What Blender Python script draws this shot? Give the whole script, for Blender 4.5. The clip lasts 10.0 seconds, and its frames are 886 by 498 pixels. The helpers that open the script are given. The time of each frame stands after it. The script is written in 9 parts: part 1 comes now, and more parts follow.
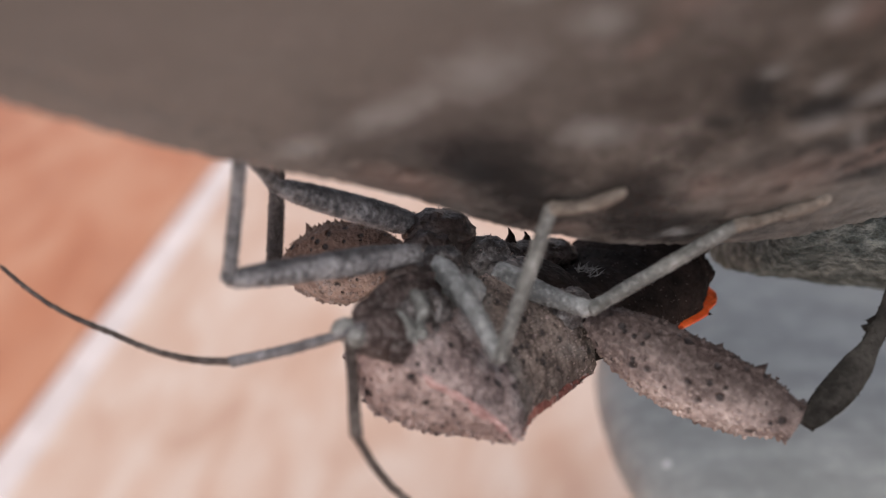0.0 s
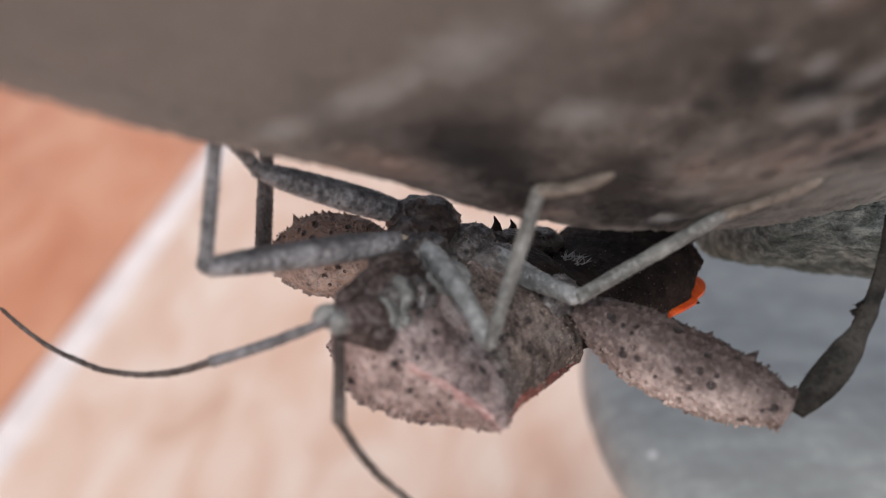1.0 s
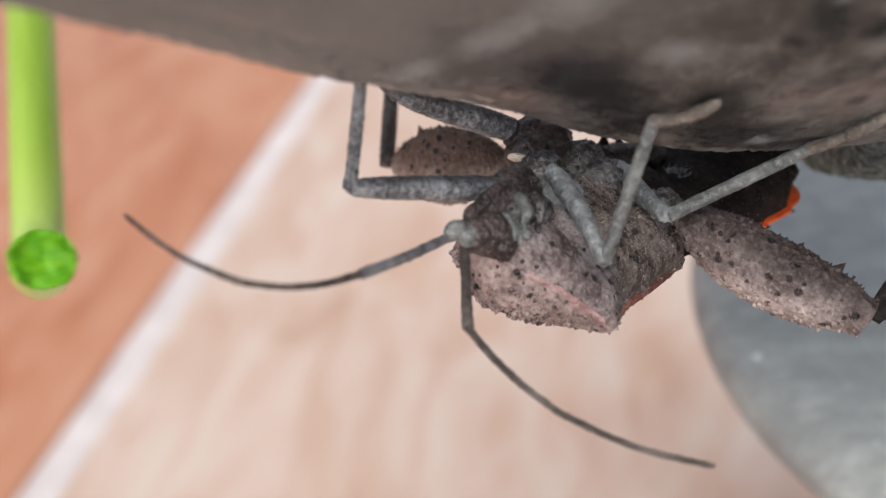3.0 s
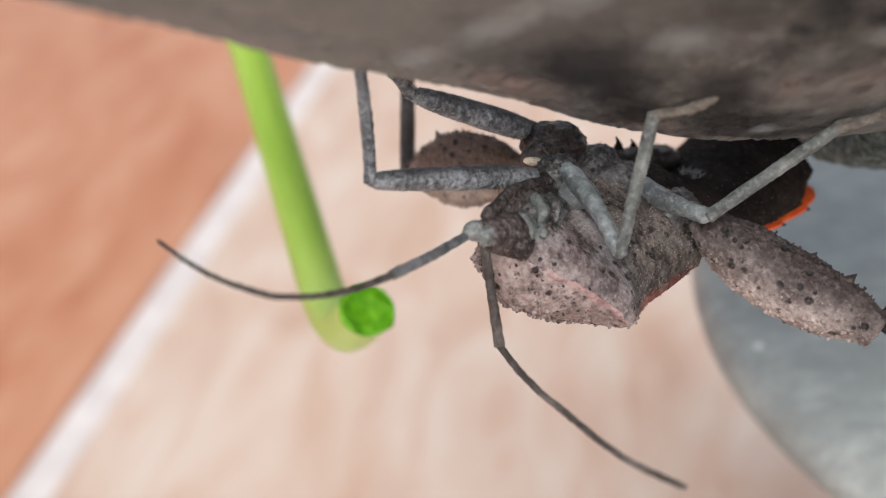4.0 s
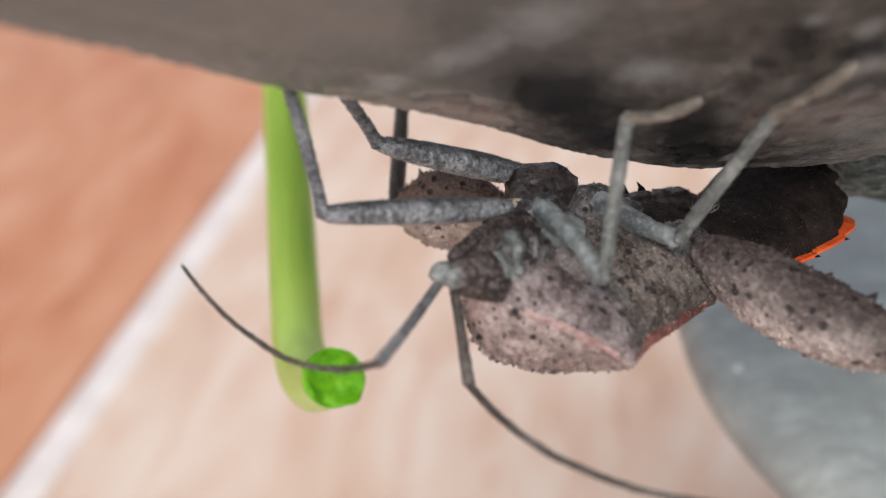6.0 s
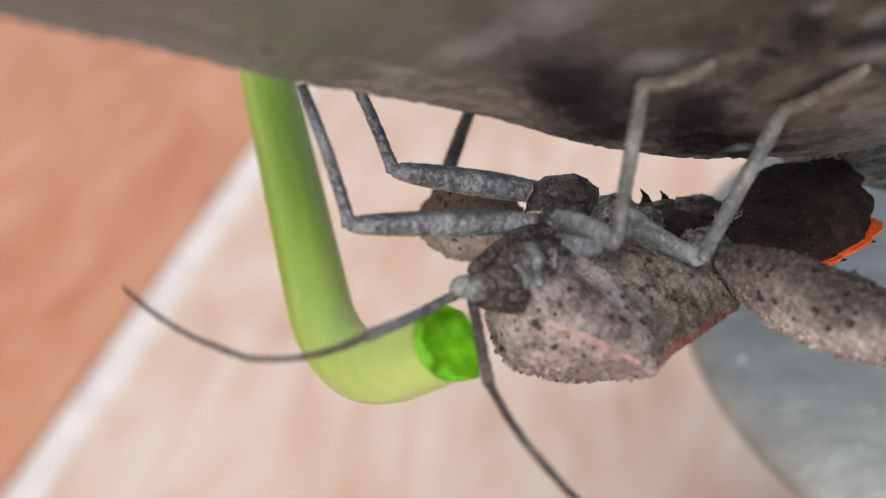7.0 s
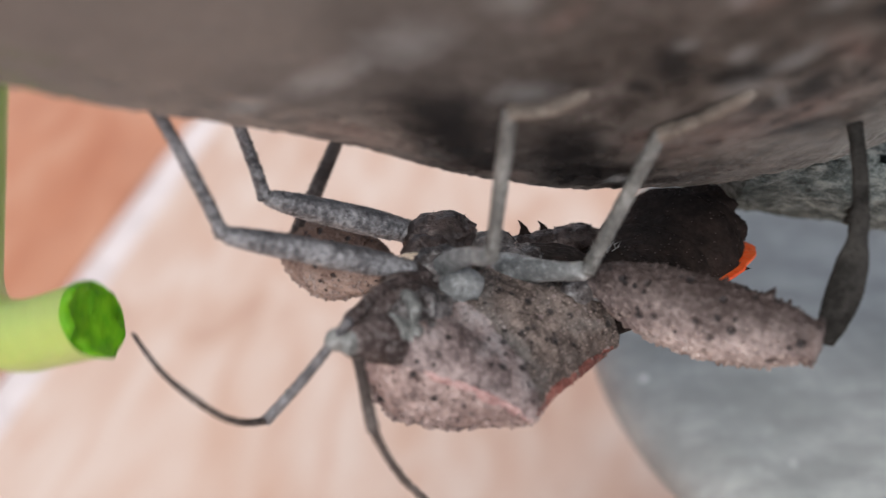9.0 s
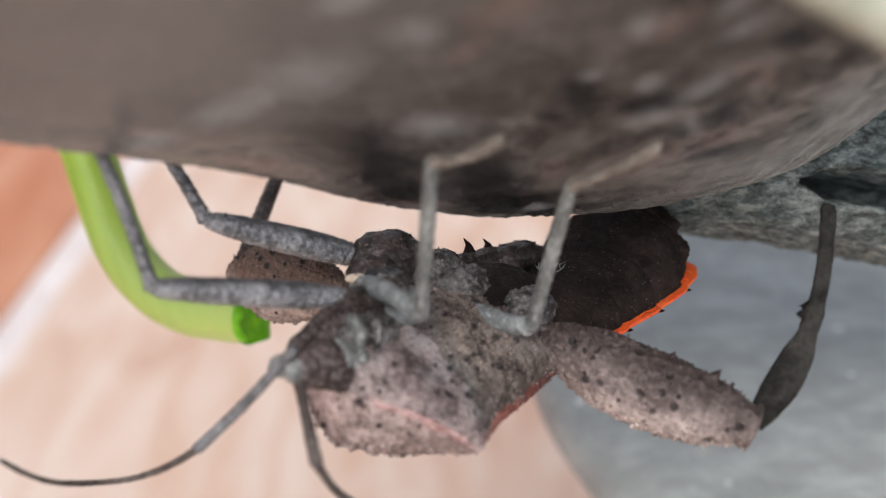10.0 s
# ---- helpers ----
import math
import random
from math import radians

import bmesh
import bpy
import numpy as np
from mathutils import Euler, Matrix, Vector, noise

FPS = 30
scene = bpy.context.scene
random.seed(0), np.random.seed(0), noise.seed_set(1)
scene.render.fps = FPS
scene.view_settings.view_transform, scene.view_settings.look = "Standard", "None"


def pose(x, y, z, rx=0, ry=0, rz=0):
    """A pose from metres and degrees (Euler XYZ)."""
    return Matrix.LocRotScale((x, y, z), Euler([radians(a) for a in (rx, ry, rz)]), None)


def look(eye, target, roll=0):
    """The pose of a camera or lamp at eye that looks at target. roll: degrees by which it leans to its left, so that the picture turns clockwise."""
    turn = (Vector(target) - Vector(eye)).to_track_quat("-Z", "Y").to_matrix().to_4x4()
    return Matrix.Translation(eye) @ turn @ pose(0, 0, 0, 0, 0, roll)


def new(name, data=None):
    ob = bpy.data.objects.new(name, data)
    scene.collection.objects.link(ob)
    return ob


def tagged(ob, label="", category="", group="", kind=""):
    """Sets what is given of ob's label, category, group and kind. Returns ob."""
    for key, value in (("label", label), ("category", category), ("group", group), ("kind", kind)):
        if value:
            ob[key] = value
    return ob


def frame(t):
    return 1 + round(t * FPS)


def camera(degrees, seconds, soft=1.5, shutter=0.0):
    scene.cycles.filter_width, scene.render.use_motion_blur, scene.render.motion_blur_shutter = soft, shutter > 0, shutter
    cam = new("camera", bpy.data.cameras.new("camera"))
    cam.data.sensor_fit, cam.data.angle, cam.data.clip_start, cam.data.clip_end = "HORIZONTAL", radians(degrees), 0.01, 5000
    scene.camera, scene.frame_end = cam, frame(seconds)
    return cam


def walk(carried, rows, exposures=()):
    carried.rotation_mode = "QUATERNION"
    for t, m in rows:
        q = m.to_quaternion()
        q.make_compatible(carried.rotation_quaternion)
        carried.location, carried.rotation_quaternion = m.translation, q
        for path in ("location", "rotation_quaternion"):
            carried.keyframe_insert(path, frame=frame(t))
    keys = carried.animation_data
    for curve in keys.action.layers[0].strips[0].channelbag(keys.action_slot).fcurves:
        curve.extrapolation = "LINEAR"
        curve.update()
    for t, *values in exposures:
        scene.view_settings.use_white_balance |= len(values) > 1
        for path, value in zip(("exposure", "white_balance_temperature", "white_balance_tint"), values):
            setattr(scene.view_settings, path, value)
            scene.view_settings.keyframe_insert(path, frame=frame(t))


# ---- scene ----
from mathutils.bvhtree import BVHTree

MM = 0.001

# ---- camera and its way ----
cam = camera(45.0, 10.0, soft=0.8, shutter=0.4)
cam.data.dof.use_dof = True
cam.data.dof.focus_distance = 0.05
cam.data.dof.aperture_fstop = 36
walk(cam, [
    (0, pose(-0.00026, 0.00410, 0.17384, 60.08, -2.19, -5.58)),
    (0.5, pose(-0.00027, 0.00427, 0.17337, 60.21, -2.38, -6.02)),
    (1, pose(-0.00014, 0.00456, 0.17325, 59.74, -2.62, -6.24)),
    (1.1, pose(0.00002, 0.00471, 0.17317, 59.68, -2.54, -6.09)),
    (1.2, pose(0.00029, 0.00488, 0.17307, 59.52, -2.46, -5.95)),
    (1.3, pose(0.00058, 0.00504, 0.17297, 59.47, -2.29, -5.65)),
    (1.4, pose(0.00081, 0.00515, 0.17290, 58.53, -2.38, -5.77)),
    (1.5, pose(0.00091, 0.00520, 0.17287, 56.25, -2.74, -6.31)),
    (1.6, pose(0.00091, 0.00500, 0.17338, 55.82, -2.85, -6.76)),
    (1.7, pose(0.00090, 0.00448, 0.17459, 56.88, -2.07, -6.23)),
    (1.8, pose(0.00086, 0.00375, 0.17603, 57.32, -1.04, -5.41)),
    (1.9, pose(0.00080, 0.00291, 0.17724, 56.45, -0.14, -4.59)),
    (2, pose(0.00069, 0.00210, 0.17775, 56.70, 1.05, -2.82)),
    (2.1, pose(0.00050, 0.00140, 0.17770, 56.45, 1.70, -1.51)),
    (2.2, pose(0.00024, 0.00083, 0.17758, 56.02, 1.73, -1.14)),
    (2.3, pose(-0.00004, 0.00042, 0.17743, 56.22, 1.45, -1.23)),
    (2.4, pose(-0.00029, 0.00016, 0.17726, 56.18, 1.34, -1.10)),
    (2.5, pose(-0.00047, 0.00007, 0.17713, 55.98, 0.89, -1.53)),
    (3, pose(-0.00067, 0.00033, 0.17663, 54.53, 0.86, -1.16)),
    (3.2, pose(-0.00119, 0.00003, 0.17623, 54.43, 0.88, -1.13)),
    (4.3, pose(-0.00028, 0.00070, 0.17701, 53.74, 0.58, -0.99)),
    (4.5, pose(0.00000, 0.00000, 0.17740, 54.00, 0.00, 0.00)),
    (5, pose(0.00004, 0.00068, 0.17689, 53.68, 0.19, -0.30)),
    (5.5, pose(0.00027, 0.00052, 0.17725, 54.12, -0.22, -0.71)),
    (5.7, pose(0.00046, 0.00099, 0.17698, 54.45, -0.06, -0.85)),
    (6.8, pose(-0.00004, -0.00008, 0.17722, 54.50, -0.08, -0.76)),
    (7, pose(0.00000, 0.00051, 0.17701, 54.26, 0.28, -1.09)),
    (7.5, pose(0.00009, 0.00032, 0.17774, 53.75, 0.22, -0.96)),
    (8, pose(0.00122, 0.00153, 0.17780, 55.00, -0.33, -2.51)),
    (8.5, pose(0.00234, 0.00186, 0.17798, 56.02, -1.08, -2.69)),
    (9, pose(0.00276, 0.00287, 0.17705, 54.27, -1.99, -3.90)),
    (9.5, pose(0.00382, 0.00326, 0.17679, 55.79, -2.98, -5.43)),
    (10, pose(0.00412, 0.00347, 0.17717, 55.42, -2.75, -6.66)),
], exposures=((0, 0.35, 6750, 17), (1, 0.46, 6600, 14), (1.5, 0.47, 6500, 14), (3, 0.44, 6500, 11), (4.5, 0.53, 6450, 8), (5.5, 0.5, 6500, 9), (7, 0.43, 6500, 10), (8.5, 0.4, 6500, 14), (10, 0.54, 6500, 12)))

# ---- daylight ----
SUN_UP, SUN_AROUND = 52, 200
world = bpy.data.worlds.new("world")
scene.world = world
world.use_nodes = True
wn = world.node_tree
sky = wn.nodes.new("ShaderNodeTexSky")
sky.sky_type = "NISHITA"
sky.sun_disc = False
sky.sun_elevation, sky.sun_rotation = radians(SUN_UP), radians(SUN_AROUND)
sky.air_density, sky.dust_density = 1.0, 3.0
pale = wn.nodes.new("ShaderNodeHueSaturation")
pale.inputs["Saturation"].default_value = 0.4
wn.links.new(sky.outputs[0], pale.inputs["Color"])
wn.links.new(pale.outputs[0], wn.nodes["Background"].inputs[0])
wn.nodes["Background"].inputs[1].default_value = 0.13
sun = new("sun", bpy.data.lights.new("sun", "SUN"))
sun.data.energy, sun.data.angle, sun.data.color = 1.4, radians(25), (1.0, 0.95, 0.88)
sun.matrix_world = look((0, 0, 3), (0, 0, 0)) if SUN_UP == 90 else look(
    (3 * math.sin(radians(SUN_AROUND)) * math.cos(radians(SUN_UP)), 3 * math.cos(radians(SUN_AROUND)) * math.cos(radians(SUN_UP)),
     3 * math.sin(radians(SUN_UP))), (0, 0, 0))


# ---- materials ----
class Nodes:
    """A small helper round one material's node tree."""

    def __init__(self, name, rough=0.6, metal=0.0, spec=0.5):
        self.m = bpy.data.materials.new(name)
        self.m.use_nodes = True
        self.t = self.m.node_tree
        self.b = self.t.nodes["Principled BSDF"]
        self.b.inputs["Roughness"].default_value = rough
        self.b.inputs["Metallic"].default_value = metal
        self.b.inputs["Specular IOR Level"].default_value = spec
        self.coord = self.t.nodes.new("ShaderNodeTexCoord").outputs["Object"]

    def link(self, a, b):
        self.t.links.new(a, b)

    def scaled(self, sx, sy, sz, rz=0.0):
        n = self.t.nodes.new("ShaderNodeMapping")
        n.inputs["Scale"].default_value = (sx, sy, sz)
        n.inputs["Rotation"].default_value = (0, 0, radians(rz))
        self.link(self.coord, n.inputs[0])
        return n.outputs[0]

    def noise(self, scale, detail=4.0, rough=0.55, vec=None, distort=0.0):
        n = self.t.nodes.new("ShaderNodeTexNoise")
        n.inputs["Scale"].default_value = scale
        n.inputs["Detail"].default_value = detail
        n.inputs["Roughness"].default_value = rough
        n.inputs["Distortion"].default_value = distort
        self.link(vec or self.coord, n.inputs["Vector"])
        return n.outputs[0]

    def cells(self, scale, vec=None, feature="F1"):
        n = self.t.nodes.new("ShaderNodeTexVoronoi")
        n.feature = feature
        n.inputs["Scale"].default_value = scale
        self.link(vec or self.coord, n.inputs["Vector"])
        return n.outputs["Distance"]

    def ramp(self, fac, *stops):
        n = self.t.nodes.new("ShaderNodeValToRGB")
        e = n.color_ramp.elements
        while len(e) < len(stops):
            e.new(0.5)
        for k, (p, c) in enumerate(stops):
            e[k].position = p
            e[k].color = (*c, 1) if isinstance(c, tuple) else (c, c, c, 1)
        self.link(fac, n.inputs[0])
        return n.outputs[0]

    def mix(self, fac, a, b, kind="MIX"):
        n = self.t.nodes.new("ShaderNodeMix")
        n.data_type, n.blend_type = "RGBA", kind
        for socket, value in ((n.inputs[0], fac), (n.inputs[6], a), (n.inputs[7], b)):
            if isinstance(value, (int, float)):
                socket.default_value = value
            elif isinstance(value, tuple):
                socket.default_value = (*value, 1)
            else:
                self.link(value, socket)
        return n.outputs[2]

    def colour(self, c):
        if isinstance(c, tuple):
            self.b.inputs["Base Color"].default_value = (*c, 1)
        else:
            self.link(c, self.b.inputs["Base Color"])

    def rough(self, r):
        self.link(r, self.b.inputs["Roughness"])

    def bump(self, height, distance, strength=1.0):
        n = self.t.nodes.new("ShaderNodeBump")
        n.inputs["Strength"].default_value = strength
        n.inputs["Distance"].default_value = distance
        self.link(height, n.inputs["Height"])
        if self.b.inputs["Normal"].links:
            self.link(self.b.inputs["Normal"].links[0].from_socket, n.inputs["Normal"])
        self.link(n.outputs[0], self.b.inputs["Normal"])


def cuticle(name, dark, mid, pale, pits=0.0, grain=3000, rough=0.62, speck=0.4, relief=1.0, margin=None, band_mm=(1.9, 0.1, 1.6), glint_fleck=None, spec=0.35, tint=None):
    """Insect cuticle: softly mottled at two scales, finely granular, with sparse round dark pits. margin: colour of the
    dark upper side, pigment and painted shade together.
    """
    n = Nodes(name, rough, spec=spec)
    broad = n.noise(420, 5, 0.6, distort=0.5)
    dapple = n.noise(1250, 3, 0.55)
    fine = n.noise(grain, 3, 0.65)
    c = n.ramp(broad, (0.32, dark), (0.48, mid), (0.68, pale))
    c = n.mix(n.ramp(dapple, (0.52, 0.0), (0.7, 0.55)), c, pale)
    c = n.mix(n.ramp(dapple, (0.3, 0.6), (0.46, 0.0)), c, dark)
    # fine pale specks; a brighter colour here paints tiny glints on the cuticle
    c = n.mix(n.ramp(fine, (0.52, 0.0), (0.72, speck)), c, glint_fleck or pale)
    c = n.mix(n.ramp(fine, (0.32, speck), (0.48, 0.0)), c, dark)
    if tint:
        c = n.mix(n.ramp(n.noise(300, 3, 0.5), (0.5, 0.0), (0.66, 0.6)), c, n.mix(n.ramp(dapple, (0.35, 0.0), (0.65, 1.0)), mid, tint))
    # upper (-z) side darkened: brown pigment plus the log's shade put into colour
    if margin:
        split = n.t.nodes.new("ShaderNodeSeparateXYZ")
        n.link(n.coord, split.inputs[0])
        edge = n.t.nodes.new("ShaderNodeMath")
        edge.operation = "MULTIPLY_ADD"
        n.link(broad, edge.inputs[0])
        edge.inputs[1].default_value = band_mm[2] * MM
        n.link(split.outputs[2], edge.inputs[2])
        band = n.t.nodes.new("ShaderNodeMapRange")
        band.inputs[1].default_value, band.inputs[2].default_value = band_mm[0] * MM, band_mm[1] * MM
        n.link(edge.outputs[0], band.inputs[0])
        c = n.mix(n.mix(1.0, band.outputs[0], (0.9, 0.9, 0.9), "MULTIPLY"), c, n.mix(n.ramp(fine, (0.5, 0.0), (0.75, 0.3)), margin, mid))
    if pits:
        for scale, share in ((1250, 0.55), (2300, 0.3)):
            cell = n.t.nodes.new("ShaderNodeTexVoronoi")
            cell.inputs["Scale"].default_value = scale
            n.link(n.coord, cell.inputs["Vector"])
            pick = n.t.nodes.new("ShaderNodeSeparateColor")
            n.link(cell.outputs["Color"], pick.inputs[0])
            some = n.ramp(pick.outputs[0], (share - 0.02, 1.0), (share + 0.02, 0.0))
            hole = n.mix(1.0, n.ramp(cell.outputs["Distance"], (pits * 0.5, 0.93), (pits * 0.95, 0.0)), some, "MULTIPLY")
            c = n.mix(hole, c, (0.022, 0.02, 0.022))
            n.bump(n.mix(1.0, (1, 1, 1), hole, "SUBTRACT"), 0.00016, 0.9)
    n.colour(c)
    n.rough(n.ramp(fine, (0.35, rough + 0.1), (0.7, rough - 0.18)))
    n.bump(fine, 0.00014, relief)
    n.bump(n.ramp(n.cells(3300), (0.0, 1.0), (0.6, 0.0)), 0.00009, 0.7 * relief)
    return n.m


M_PRON = cuticle("pronotum_cuticle", (0.048, 0.036, 0.037), (0.165, 0.127, 0.125), (0.42, 0.35, 0.34), pits=0.3, speck=0.7, grain=3400, tint=(0.3, 0.305, 0.32))
M_DORSUM = cuticle("pale_dorsum_cuticle", (0.16, 0.115, 0.108), (0.34, 0.26, 0.245), (0.56, 0.46, 0.435), pits=0.25, speck=0.5)
M_PLEURA = cuticle("olive_pleura_cuticle", (0.026, 0.02, 0.0175), (0.088, 0.07, 0.061), (0.27, 0.225, 0.2), pits=0.3, speck=0.7, grain=3400, tint=(0.12, 0.125, 0.125))
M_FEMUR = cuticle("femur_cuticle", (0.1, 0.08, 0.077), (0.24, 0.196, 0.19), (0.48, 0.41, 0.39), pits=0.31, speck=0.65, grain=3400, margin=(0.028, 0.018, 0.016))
# lighter copy of the femur cuticle, to offset the shade on the far side
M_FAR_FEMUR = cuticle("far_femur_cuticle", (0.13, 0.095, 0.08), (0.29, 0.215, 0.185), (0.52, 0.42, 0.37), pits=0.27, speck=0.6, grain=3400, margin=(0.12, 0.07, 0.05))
M_HEAD = cuticle("maroon_head_cuticle", (0.015, 0.0095, 0.009), (0.05, 0.035, 0.033), (0.15, 0.12, 0.116), speck=0.7, glint_fleck=(0.24, 0.225, 0.22), grain=4200)
M_LEG = cuticle("leg_cuticle", (0.047, 0.049, 0.055), (0.135, 0.14, 0.151), (0.34, 0.352, 0.371), speck=0.8, margin=(0.034, 0.033, 0.036), band_mm=(0.2, -0.2, 0.6), rough=0.4, glint_fleck=(0.56, 0.575, 0.6), spec=0.5, relief=1.0, grain=4200)
M_PALE = cuticle("pale_waxy_cuticle", (0.058, 0.063, 0.061), (0.124, 0.133, 0.129), (0.235, 0.248, 0.241), speck=0.45, rough=0.5, glint_fleck=(0.44, 0.465, 0.47), spec=0.4, relief=0.6)
# wax bloom lightened and blued, with bright highlights put into the colour
M_WAX = cuticle("waxy_femur_cuticle", (0.065, 0.071, 0.073), (0.155, 0.17, 0.174), (0.31, 0.335, 0.343), speck=0.5, rough=0.45, glint_fleck=(0.5, 0.53, 0.54), spec=0.5, relief=0.7)
M_TARSUS = cuticle("beige_foot_cuticle", (0.1, 0.088, 0.074), (0.19, 0.17, 0.146), (0.3, 0.275, 0.24), speck=0.4, rough=0.6)
M_COXA = cuticle("brown_grey_coxa_cuticle", (0.013, 0.011, 0.011), (0.048, 0.041, 0.04), (0.22, 0.213, 0.216), pits=0.25, speck=0.6, rough=0.42, glint_fleck=(0.4, 0.41, 0.42))
M_DARK = cuticle("dark_cuticle", (0.006, 0.004, 0.0035), (0.012, 0.0085, 0.0072), (0.03, 0.021, 0.018), rough=0.8, speck=0.3, relief=0.5, spec=0.14)
M_BROWN = cuticle("brown_cuticle", (0.012, 0.0075, 0.0068), (0.032, 0.023, 0.021), (0.12, 0.095, 0.09), speck=0.5, rough=0.42, spec=0.5)
M_ANT = cuticle("antenna_cuticle", (0.03, 0.024, 0.022), (0.074, 0.06, 0.054), (0.15, 0.13, 0.12), speck=0.4)
M_SCAPE = cuticle("grey_scape_cuticle", (0.06, 0.06, 0.064), (0.13, 0.132, 0.14), (0.25, 0.255, 0.27), speck=0.5, rough=0.5)
M_TIBIA = cuticle("leafy_tibia_cuticle", (0.008, 0.0076, 0.007), (0.019, 0.0185, 0.017), (0.05, 0.049, 0.045), speck=0.3, spec=0.1, rough=0.75)
M_PINK = cuticle("pink_cuticle", (0.2, 0.11, 0.105), (0.37, 0.225, 0.215), (0.52, 0.38, 0.365), speck=0.7)
M_RED = cuticle("red_brown_cuticle", (0.06, 0.018, 0.015), (0.17, 0.055, 0.044), (0.27, 0.12, 0.1), speck=0.6)
M_ORANGE = cuticle("orange_cuticle", (0.6, 0.06, 0.012), (0.8, 0.10, 0.02), (0.88, 0.16, 0.035), rough=0.5, speck=0.3)
M_GRAIN = cuticle("pale_granules", (0.16, 0.125, 0.112), (0.3, 0.245, 0.225), (0.46, 0.39, 0.36), speck=0.3)
M_FROST = cuticle("grey_bristles", (0.14, 0.145, 0.15), (0.28, 0.288, 0.295), (0.42, 0.43, 0.435), speck=0.3)
M_CREAM = cuticle("cream_membrane", (0.55, 0.46, 0.35), (0.7, 0.6, 0.47), (0.78, 0.69, 0.58), speck=0.3)


# worn marks on the log: centre x, y, half length, half width (millimetres in the perch frame), turn
DARK_MARKS = ((5.2, 41.6, 2.4, 1.6, 8), (6.7, 43.9, 1.7, 1.6, 20), (7.9, 45.7, 1.0, 1.0, 25), (10.9, 43.9, 1.5, 1.9, 10), (11.9, 46.4, 1.7, 1.2, 30),
              (13.4, 46.4, 1.3, 1.0, 20), (13.0, 37.0, 0.8, 1.4, -9), (15.6, 38.0, 1.0, 0.7, 25), (12.3, 38.6, 0.6, 0.5, 39), (16.6, 48.5, 4.3, 0.5, 12),
              (15.9, 31.3, 0.4, 0.4, 9), (19.2, 40.2, 0.9, 0.9, 38), (20.5, 44.2, 0.9, 0.7, 5), (19.6, 35.0, 1.0, 0.5, 33))
# pale wear; one small mark by the rim is a painted glint
PALE_MARKS = ((4.3, 36.4, 1.5, 1.1, -42), (1.6, 38.7, 1.3, 0.75, -35), (-1.2, 40.4, 1.1, 0.6, -30), (8.6, 39.7, 1.0, 0.8, -18), (5.5, 32.1, 1.1, 0.5, -45),
              (7.4, 33.8, 0.8, 0.7, -38), (13.7, 47.4, 0.7, 0.4, 32), (16.1, 39.3, 0.9, 0.6, -10), (16.3, 32.2, 0.7, 0.5, -80), (18.1, 40.6, 1.3, 0.3, 61),
              (24.7, 41.3, 2.6, 0.8, 49), (25.9, 44.6, 1.5, 0.7, -54), (13.1, 35.8, 0.4, 0.4, -25), (13.9, 33.0, 0.5, 0.6, -30), (22.9, 47.3, 2.2, 0.6, 32),
              (17.2, 33.7, 0.6, 0.7, 20), (15.1, 36.4, 0.4, 0.5, 0), (17.4, 37.2, 0.5, 0.8, 30))
PINK_MARKS = ((9.9, 32.1, 1.7, 0.6, -58), (13.5, 43.0, 1.0, 0.9, 25), (17.0, 43.6, 2.2, 1.6, 10), (8.3, 46.6, 1.4, 0.5, 25), (9.0, 34.8, 0.8, 0.4, -68),
              (14.6, 32.9, 0.9, 0.6, -48), (2.6, 43.6, 2.0, 0.8, 32), (19.7, 37.4, 1.6, 0.5, 39), (20.1, 42.1, 1.6, 1.1, 69))


